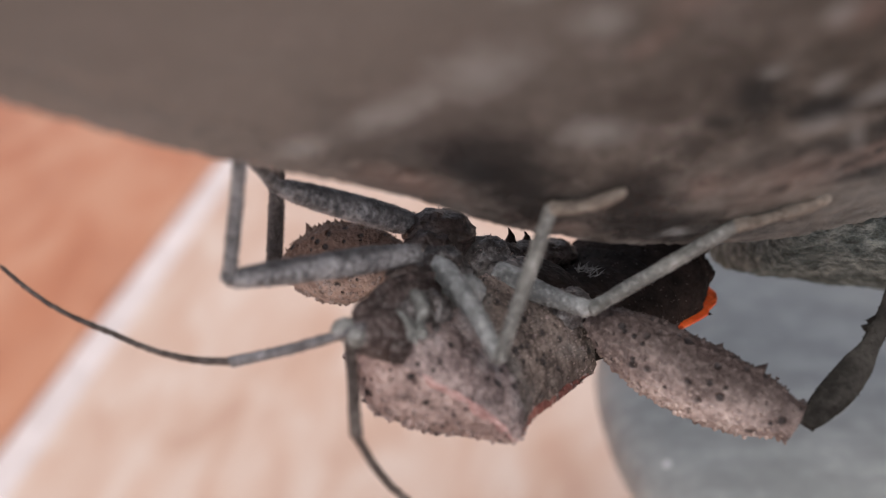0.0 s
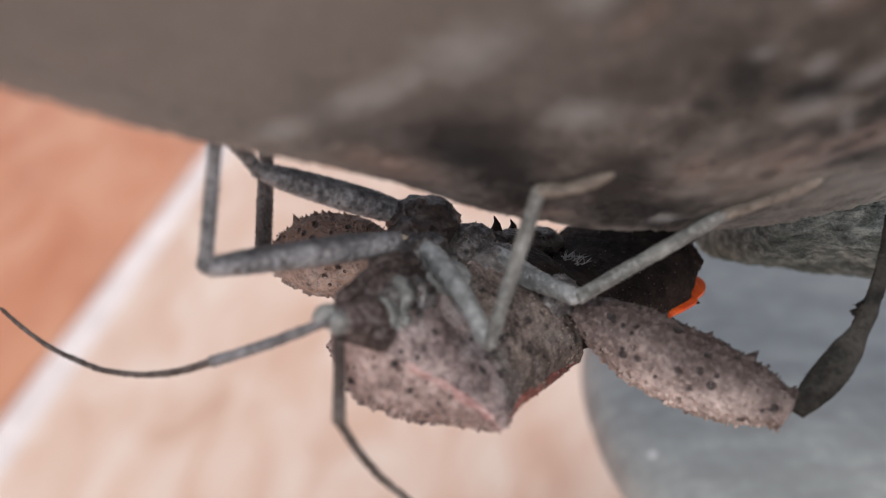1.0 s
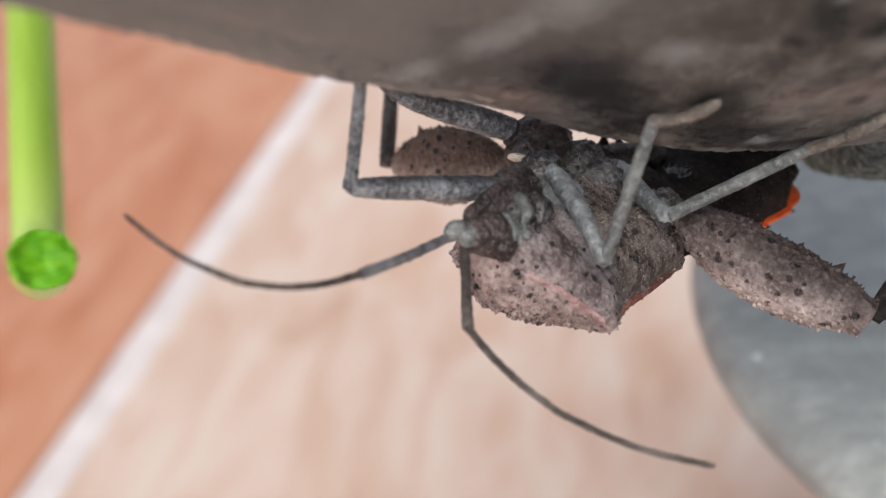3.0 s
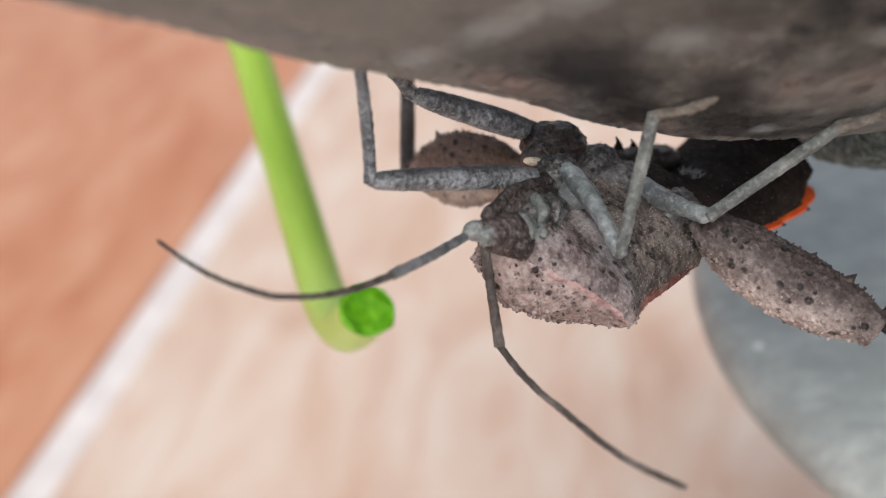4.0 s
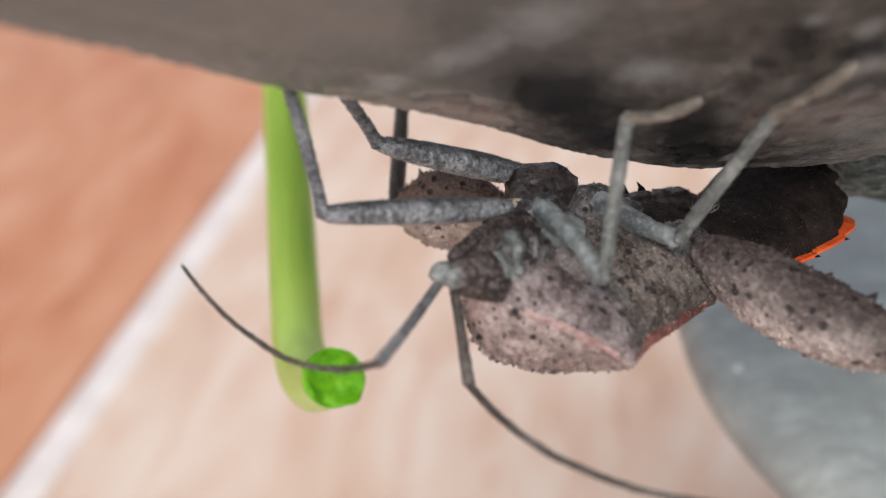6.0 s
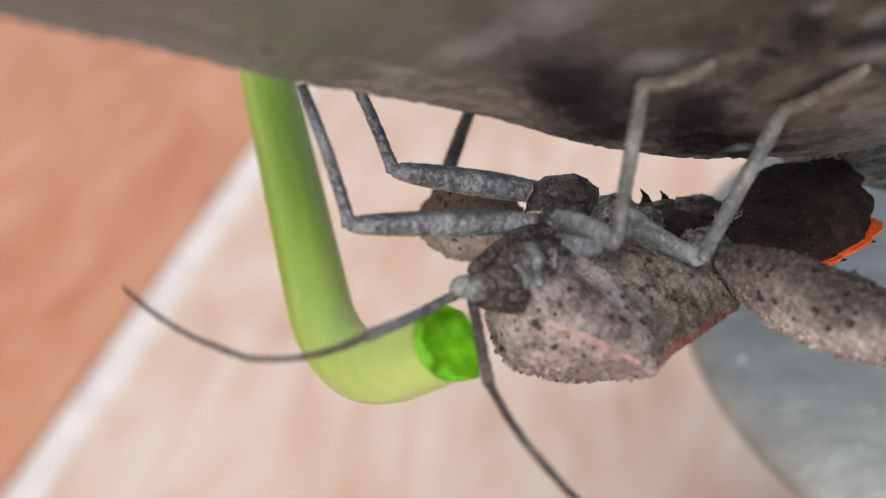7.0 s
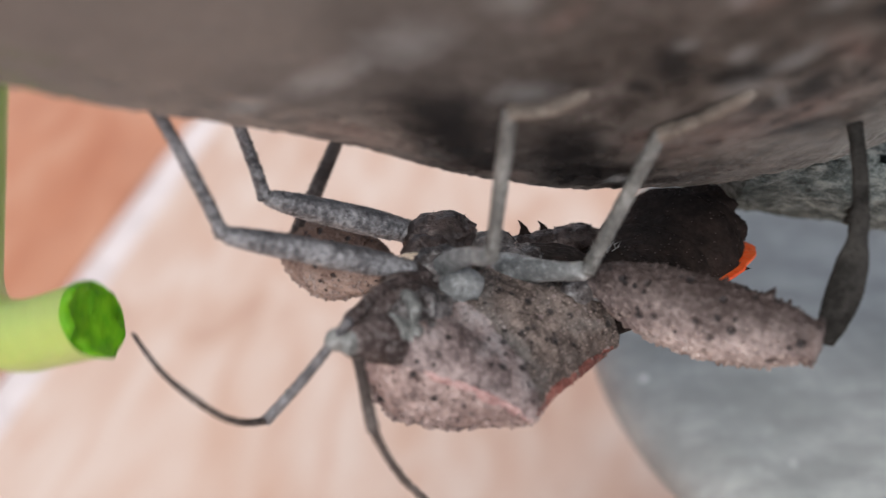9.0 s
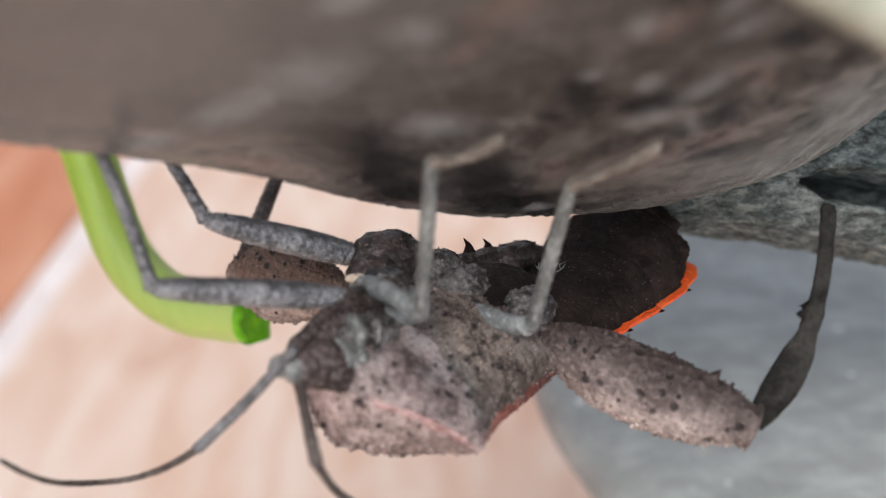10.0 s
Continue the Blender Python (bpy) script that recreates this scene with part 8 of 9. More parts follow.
    walk(limbs["ant_l3"], [
        (0, pose(0.00957, -0.00907, -0.00112, -0.0, 19.0, -29.7)), (0.1, pose(0.00947, -0.00912, -0.00082, -0.0, 16.0, -26.8)),
        (0.2, pose(0.00935, -0.00917, -0.0005, -0.0, 12.3, -23.6)), (0.3, pose(0.00923, -0.00921, -0.00019, -0.0, 8.7, -20.7)),
        (0.4, pose(0.00912, -0.00924, 8e-05, -0.0, 6.6, -18.3)), (0.5, pose(0.00906, -0.00924, 0.00028, -0.0, 6.7, -16.6)),
        (0.6, pose(0.00905, -0.00919, 0.00045, -0.0, 8.4, -16.0)), (0.7, pose(0.00908, -0.00908, 0.00061, -0.0, 10.2, -16.4)),
        (0.8, pose(0.00913, -0.00893, 0.00075, -0.0, 11.8, -17.2)), (0.9, pose(0.00919, -0.00877, 0.00085, -0.0, 13.0, -18.1)),
        (1, pose(0.00923, -0.00862, 0.00089, -0.0, 13.4, -18.7)), (1.1, pose(0.00928, -0.00844, 0.00085, -0.0, 12.0, -18.4)),
        (1.2, pose(0.00932, -0.00824, 0.00074, -0.0, 8.1, -17.5)), (1.3, pose(0.00936, -0.00804, 0.00059, -0.0, 3.3, -16.3)),
        (1.4, pose(0.0094, -0.00789, 0.00041, -0.0, -1.3, -15.3)), (1.5, pose(0.00943, -0.00783, 0.00023, -0.0, -4.2, -14.9)),
        (1.6, pose(0.00942, -0.00829, 3e-05, -0.0, -4.2, -14.7)), (1.7, pose(0.00919, -0.00946, -0.00027, -0.0, -1.7, -13.3)),
        (1.8, pose(0.00855, -0.01085, -0.00066, -0.0, 2.0, -12.4)), (1.9, pose(0.00772, -0.01191, -0.00101, -0.0, 6.3, -14.9)),
        (2, pose(0.00713, -0.0125, -0.00122, -0.0, 10.9, -20.3)), (2.1, pose(0.00688, -0.01295, -0.00134, -0.0, 18.1, -29.9)),
        (2.2, pose(0.00678, -0.01334, -0.00141, -0.0, 29.8, -51.2)), (2.3, pose(0.0065, -0.01342, -0.00144, -0.0, 35.9, -79.1)),
        (2.4, pose(0.00592, -0.01339, -0.00154, 0.0, 35.4, -93.1)), (2.5, pose(0.00539, -0.01357, -0.00167, 0.0, 35.5, -94.4)),
        (2.6, pose(0.00475, -0.01419, -0.00191, -0.0, 37.4, -85.0)), (2.7, pose(0.00359, -0.01507, -0.00234, -0.0, 36.6, -61.0)),
        (2.8, pose(0.00212, -0.01571, -0.00287, -0.0, 25.2, -32.9)), (2.9, pose(0.00094, -0.01592, -0.00329, -0.0, 14.7, -20.7)),
        (3, pose(0.00049, -0.01592, -0.0035, -0.0, 10.7, -17.4)), (3.1, pose(0.00093, -0.01588, -0.00358, -0.0, 11.5, -17.3)),
        (3.2, pose(0.00136, -0.01582, -0.0036, -0.0, 12.9, -17.9)), (3.3, pose(0.00133, -0.01582, -0.00358, -0.0, 12.8, -17.9)),
        (3.4, pose(0.00126, -0.01583, -0.00353, -0.0, 12.6, -17.9)), (3.5, pose(0.00114, -0.01583, -0.00344, -0.0, 12.2, -17.8)),
        (3.6, pose(0.00099, -0.01584, -0.00334, -0.0, 11.8, -17.8)), (3.7, pose(0.00083, -0.01585, -0.00322, -0.0, 11.2, -17.8)),
        (3.8, pose(0.00066, -0.01584, -0.0031, -0.0, 10.6, -17.9)), (3.9, pose(0.0005, -0.01584, -0.00298, -0.0, 10.0, -18.0)),
        (4, pose(0.00035, -0.01583, -0.00288, -0.0, 9.3, -18.2)), (4.1, pose(0.00023, -0.01581, -0.00279, -0.0, 8.6, -18.4)),
        (4.2, pose(0.00015, -0.0158, -0.00274, -0.0, 7.8, -18.6)), (4.3, pose(0.00012, -0.0158, -0.00272, -0.0, 7.1, -18.8)),
        (4.4, pose(0.00028, -0.01587, -0.00275, -0.0, 6.1, -18.4)), (4.5, pose(0.00062, -0.01593, -0.00278, -0.0, 5.6, -18.7)),
        (4.6, pose(0.00126, -0.0159, -0.00245, -0.0, 10.8, -17.6)), (4.7, pose(0.00277, -0.01514, -0.00139, -0.0, 37.9, -27.2)),
        (4.8, pose(0.00413, -0.0125, -7e-05, -0.0, 52.0, -86.8)), (4.9, pose(0.00401, -0.0103, 0.00039, 0.0, 45.1, -95.3)),
        (5, pose(0.00383, -0.00966, 0.00041, 0.0, 43.7, -96.1)), (5.1, pose(0.00395, -0.0097, 0.00032, 0.0, 42.4, -97.7)),
        (5.2, pose(0.00414, -0.00978, 0.00024, 0.0, 40.0, -100.0)), (5.3, pose(0.00436, -0.00988, 0.00015, 0.0, 37.4, -102.4)),
        (5.4, pose(0.00457, -0.00999, 5e-05, 0.0, 35.2, -104.4)), (5.5, pose(0.00469, -0.01012, -8e-05, 0.0, 33.9, -105.9)),
        (5.6, pose(0.00477, -0.01038, -0.00077, -0.0, 42.9, -66.9)), (5.7, pose(0.00462, -0.01056, -0.00141, -0.0, 35.3, -24.1)),
        (5.8, pose(0.00449, -0.01053, -0.0013, -0.0, 35.6, -25.2)), (5.9, pose(0.00435, -0.01045, -0.00101, -0.0, 37.6, -29.4)),
        (6, pose(0.00419, -0.01034, -0.00056, -0.0, 41.2, -37.9)), (6.1, pose(0.00399, -0.0102, 1e-05, -0.0, 45.5, -53.0)),
        (6.2, pose(0.00374, -0.01004, 0.00065, -0.0, 47.4, -75.1)), (6.3, pose(0.00342, -0.00986, 0.00132, 0.0, 44.4, -97.8)),
        (6.4, pose(0.00305, -0.00968, 0.00193, 0.0, 38.3, -113.9)), (6.5, pose(0.00268, -0.00951, 0.00244, 0.0, 32.0, -123.4)),
        (6.6, pose(0.00237, -0.00938, 0.00282, 0.0, 27.1, -128.6)), (6.7, pose(0.00215, -0.00929, 0.00305, 0.0, 23.8, -131.1)),
        (6.8, pose(0.00207, -0.00926, 0.00313, 0.0, 22.4, -131.3)), (6.9, pose(0.00334, -0.01116, 0.00124, 0.0, 35.0, -103.0)),
        (7, pose(0.00426, -0.01296, -0.00171, -0.0, 36.1, -64.7)), (7.1, pose(0.00429, -0.01219, -0.00314, -0.0, 32.7, -66.6)),
        (7.2, pose(0.0042, -0.01099, -0.00429, -0.0, 30.2, -67.1)), (7.3, pose(0.00429, -0.01016, -0.00551, -0.0, 35.2, -66.8)),
        (7.4, pose(0.00431, -0.00941, -0.00662, -0.0, 43.3, -64.2)), (7.5, pose(0.00426, -0.00902, -0.00716, -0.0, 49.7, -60.8)),
        (7.6, pose(0.00421, -0.00894, -0.00722, -0.0, 53.0, -58.9)), (7.7, pose(0.00413, -0.00889, -0.00726, -0.0, 55.5, -58.3)),
        (7.8, pose(0.00403, -0.00882, -0.00734, -0.0, 57.9, -58.0)), (7.9, pose(0.00374, -0.00854, -0.00766, -0.0, 59.3, -57.4)),
        (8, pose(0.00349, -0.00831, -0.00797, -0.0, 59.0, -57.0)), (8.1, pose(0.00397, -0.01002, -0.00798, -0.0, 53.1, -61.9)),
        (8.2, pose(0.00359, -0.0136, -0.00715, -0.0, 40.2, -47.8)), (8.3, pose(0.00298, -0.01477, -0.00581, -0.0, 27.8, -44.2)),
        (8.4, pose(0.00425, -0.01368, -0.00361, -0.0, 38.8, -51.7)), (8.5, pose(0.00486, -0.01155, -0.00189, -0.0, 38.7, -61.3)),
        (8.6, pose(0.00637, -0.01234, -0.00225, -0.0, 23.9, -44.3)), (8.7, pose(0.00554, -0.01224, -0.00248, -0.0, 22.5, -36.4)),
        (8.8, pose(0.00361, -0.01213, -0.00281, -0.0, 19.6, -15.1)), (8.9, pose(0.00163, -0.01153, -0.0029, -0.0, 16.9, -0.7)),
        (9, pose(0.00085, -0.01115, -0.00285, 0.0, 16.5, 3.9)), (9.1, pose(0.00278, -0.01382, -0.00337, 0.0, 7.7, 15.6)),
        (9.2, pose(0.00414, -0.01191, -0.00109, -0.0, 21.2, -28.9)), (9.3, pose(0.0055, -0.01107, -0.00031, -0.0, 14.8, -26.5)),
        (9.4, pose(0.00789, -0.00987, 0.00071, -0.0, 11.3, -25.2)), (9.5, pose(0.00852, -0.00899, 0.00119, -0.0, 8.3, -24.5)),
        (9.6, pose(0.00849, -0.00884, 0.00139, -0.0, 11.7, -29.3)), (9.7, pose(0.00847, -0.00874, 0.00154, -0.0, 17.9, -41.6)),
        (9.8, pose(0.00845, -0.00867, 0.00166, -0.0, 25.4, -63.2)), (9.9, pose(0.00842, -0.00861, 0.00178, -0.0, 29.5, -88.8)),
        (10, pose(0.00786, -0.00935, 0.00168, -0.6, 31.4, -110.7))])
    walk(limbs["ant_r1"], [
        (0, pose(0.00024, -0.00474, -0.00295, 0.0, -29.3, -143.6)), (0.1, pose(0.00021, -0.00472, -0.00296, 0.0, -28.2, -142.9)),
        (0.2, pose(0.00018, -0.0047, -0.00297, 0.0, -26.9, -142.1)), (0.3, pose(0.00016, -0.00467, -0.00297, 0.0, -25.7, -141.4)),
        (0.4, pose(0.00014, -0.00465, -0.00298, 0.0, -24.8, -140.7)), (0.5, pose(0.00012, -0.00464, -0.00299, 0.0, -24.6, -140.3)),
        (0.6, pose(0.0001, -0.00462, -0.003, 0.0, -25.0, -140.1)), (0.7, pose(9e-05, -0.00461, -0.003, 0.0, -26.0, -139.9)),
        (0.8, pose(8e-05, -0.0046, -0.00301, 0.0, -27.2, -139.9)), (0.9, pose(7e-05, -0.00459, -0.00302, 0.0, -28.5, -140.0)),
        (1, pose(7e-05, -0.00459, -0.00303, 0.0, -29.5, -140.1)), (1.1, pose(9e-05, -0.00459, -0.00305, 0.0, -30.4, -140.4)),
        (1.2, pose(0.00012, -0.00461, -0.00308, 0.0, -31.3, -141.2)), (1.3, pose(0.00017, -0.00464, -0.0031, 0.0, -32.1, -142.0)),
        (1.4, pose(0.00021, -0.00466, -0.00313, 0.0, -32.9, -142.7)), (1.5, pose(0.00022, -0.00468, -0.00313, 0.0, -33.6, -142.9)),
        (1.6, pose(0.00022, -0.00469, -0.00312, 0.0, -34.2, -142.8)), (1.7, pose(0.00022, -0.0047, -0.0031, 0.0, -34.7, -142.8)),
        (1.8, pose(0.00022, -0.00471, -0.00306, 0.0, -35.1, -142.8)), (1.9, pose(0.00022, -0.00472, -0.00304, 0.0, -35.6, -142.7)),
        (2, pose(0.00022, -0.00472, -0.00303, 0.0, -36.1, -142.6)), (2.1, pose(0.00022, -0.00472, -0.00304, 0.0, -37.0, -142.5)),
        (2.2, pose(0.00023, -0.00471, -0.00307, 0.0, -38.2, -142.7)), (2.3, pose(0.00024, -0.0047, -0.00311, 0.0, -39.5, -143.0)),
        (2.4, pose(0.00025, -0.0047, -0.00314, 0.0, -40.5, -143.3)), (2.5, pose(0.00025, -0.00469, -0.00316, 0.0, -40.9, -143.3)),
        (2.6, pose(0.00024, -0.00468, -0.00314, 0.0, -40.0, -143.0)), (2.7, pose(0.00021, -0.00468, -0.0031, 0.0, -37.9, -142.5)),
        (2.8, pose(0.00018, -0.00468, -0.00306, 0.0, -35.4, -141.8)), (2.9, pose(0.00016, -0.00467, -0.00302, 0.0, -33.3, -141.3)),
        (3, pose(0.00014, -0.00467, -0.00301, 0.0, -32.4, -140.9)), (3.1, pose(0.00014, -0.00461, -0.0031, 0.0, -34.4, -140.3)),
        (3.2, pose(0.00013, -0.00456, -0.0032, 0.0, -37.7, -140.1)), (3.3, pose(0.00012, -0.00456, -0.00318, 0.0, -40.6, -141.1)),
        (3.4, pose(0.0001, -0.00457, -0.00314, 0.0, -44.6, -143.0)), (3.5, pose(8e-05, -0.00457, -0.00307, 0.0, -49.4, -145.9)),
        (3.6, pose(5e-05, -0.00458, -0.00299, 0.0, -54.6, -150.0)), (3.7, pose(3e-05, -0.00459, -0.0029, 0.0, -59.9, -155.8)),
        (3.8, pose(0, -0.0046, -0.0028, 0.0, -64.7, -163.5)), (3.9, pose(-3e-05, -0.00461, -0.00271, 0.0, -68.5, -173.2)),
        (4, pose(-5e-05, -0.00463, -0.00263, 0.0, -71.1, 176.0)), (4.1, pose(-7e-05, -0.00464, -0.00257, 0.0, -72.6, 165.8)),
        (4.2, pose(-8e-05, -0.00465, -0.00252, 0.0, -73.1, 158.5)), (4.3, pose(-8e-05, -0.00466, -0.0025, 0.0, -73.3, 155.6)),
        (4.4, pose(7e-05, -0.00466, -0.00282, 0.0, -60.0, -160.7)), (4.5, pose(0.00022, -0.00467, -0.00314, 0.0, -41.1, -145.1)),
        (4.6, pose(0.00022, -0.00468, -0.00313, 0.0, -41.1, -145.0)), (4.7, pose(0.00022, -0.00468, -0.00312, 0.0, -41.0, -144.8)),
        (4.8, pose(0.00022, -0.00469, -0.00311, 0.0, -41.1, -144.7)), (4.9, pose(0.00023, -0.00469, -0.0031, 0.0, -41.1, -144.6)),
        (5, pose(0.00023, -0.0047, -0.00309, 0.0, -41.1, -144.5)), (5.1, pose(0.00025, -0.00472, -0.00311, 0.0, -41.1, -144.4)),
        (5.2, pose(0.00028, -0.00474, -0.00315, 0.0, -41.0, -144.5)), (5.3, pose(0.00032, -0.00477, -0.0032, 0.0, -40.9, -144.5)),
        (5.4, pose(0.00035, -0.00479, -0.00324, 0.0, -40.9, -144.5)), (5.5, pose(0.00036, -0.0048, -0.00326, 0.0, -41.1, -144.2)),
        (5.6, pose(0.00028, -0.0047, -0.00326, 0.0, -44.3, -144.5)), (5.7, pose(0.0002, -0.00461, -0.00327, 0.0, -48.9, -146.5)),
        (5.8, pose(0.0002, -0.00461, -0.00326, 0.0, -52.6, -149.5)), (5.9, pose(0.00021, -0.00462, -0.00324, 0.0, -57.0, -152.6)),
        (6, pose(0.00021, -0.00464, -0.00321, 0.0, -62.0, -156.4)), (6.1, pose(0.00022, -0.00467, -0.00317, 0.0, -67.4, -161.5)),
        (6.2, pose(0.00023, -0.00469, -0.00313, 0.0, -72.8, -169.2)), (6.3, pose(0.00024, -0.00472, -0.00309, 0.0, -77.7, 177.8)),
        (6.4, pose(0.00025, -0.00474, -0.00305, 0.0, -81.2, 155.2)), (6.5, pose(0.00026, -0.00476, -0.00301, 0.0, -82.3, 124.2)),
        (6.6, pose(0.00026, -0.00478, -0.00298, 0.0, -81.5, 100.0)), (6.7, pose(0.00027, -0.00479, -0.00296, 0.0, -80.4, 88.0)),
        (6.8, pose(0.00028, -0.0048, -0.00296, 0.0, -79.9, 84.8)), (6.9, pose(0.00029, -0.00478, -0.00311, 0.0, -70.2, -167.2)),
        (7, pose(0.00029, -0.00474, -0.00326, 0.0, -44.1, -152.3)), (7.1, pose(0.00028, -0.00469, -0.00327, 0.0, -39.7, -150.6)),
        (7.2, pose(0.00024, -0.00463, -0.00327, 0.0, -36.1, -148.7)), (7.3, pose(0.00019, -0.00458, -0.00327, 0.0, -33.5, -146.9)),
        (7.4, pose(0.00014, -0.00452, -0.00327, 0.0, -31.7, -145.6)), (7.5, pose(0.0001, -0.00449, -0.00327, 0.0, -30.9, -145.1)),
        (7.6, pose(7e-05, -0.00447, -0.00327, 0.0, -30.8, -145.4)), (7.7, pose(5e-05, -0.00445, -0.00325, 0.0, -30.8, -146.2)),
        (7.8, pose(3e-05, -0.00444, -0.00322, 0.0, -30.9, -147.1)), (7.9, pose(1e-05, -0.00443, -0.00321, 0.0, -31.1, -147.9)),
        (8, pose(0, -0.00442, -0.0032, 0.0, -31.3, -148.1)), (8.1, pose(0, -0.00441, -0.00321, 0.0, -31.7, -147.6)),
        (8.2, pose(-1e-05, -0.0044, -0.00323, 0.0, -32.4, -146.7)), (8.3, pose(-1e-05, -0.00439, -0.00325, 0.0, -33.2, -145.7)),
        (8.4, pose(-2e-05, -0.00438, -0.00327, 0.0, -33.8, -144.8)), (8.5, pose(-2e-05, -0.00438, -0.00328, 0.0, -34.0, -144.5)),
        (8.6, pose(-1e-05, -0.00439, -0.00328, 0.0, -33.8, -144.9)), (8.7, pose(2e-05, -0.00442, -0.00329, 0.0, -33.2, -146.1)),
        (8.8, pose(5e-05, -0.00445, -0.00329, 0.0, -32.5, -147.5)), (8.9, pose(8e-05, -0.00448, -0.00329, 0.0, -31.9, -148.9)),
        (9, pose(9e-05, -0.00449, -0.00329, 0.0, -31.8, -149.8)), (9.1, pose(9e-05, -0.00449, -0.00332, 0.0, -37.3, -151.3)),
        (9.2, pose(8e-05, -0.00448, -0.00338, 0.0, -52.2, -155.7)), (9.3, pose(8e-05, -0.00447, -0.00345, 0.0, -70.9, -169.1)),
        (9.4, pose(7e-05, -0.00447, -0.00351, 0.0, -81.8, 141.8)), (9.5, pose(7e-05, -0.00446, -0.00354, 0.0, -81.6, 103.4)),
        (9.6, pose(8e-05, -0.00448, -0.00353, 0.0, -82.3, 127.8)), (9.7, pose(0.00011, -0.0045, -0.00351, 0.0, -77.6, 179.1)),
        (9.8, pose(0.00015, -0.00454, -0.00348, 0.0, -64.8, -159.7)), (9.9, pose(0.00019, -0.00458, -0.00345, 0.0, -50.2, -152.4)),
        (10, pose(-0.00002, -0.00474, -0.00353, -2.1, -37.5, -151.6))])
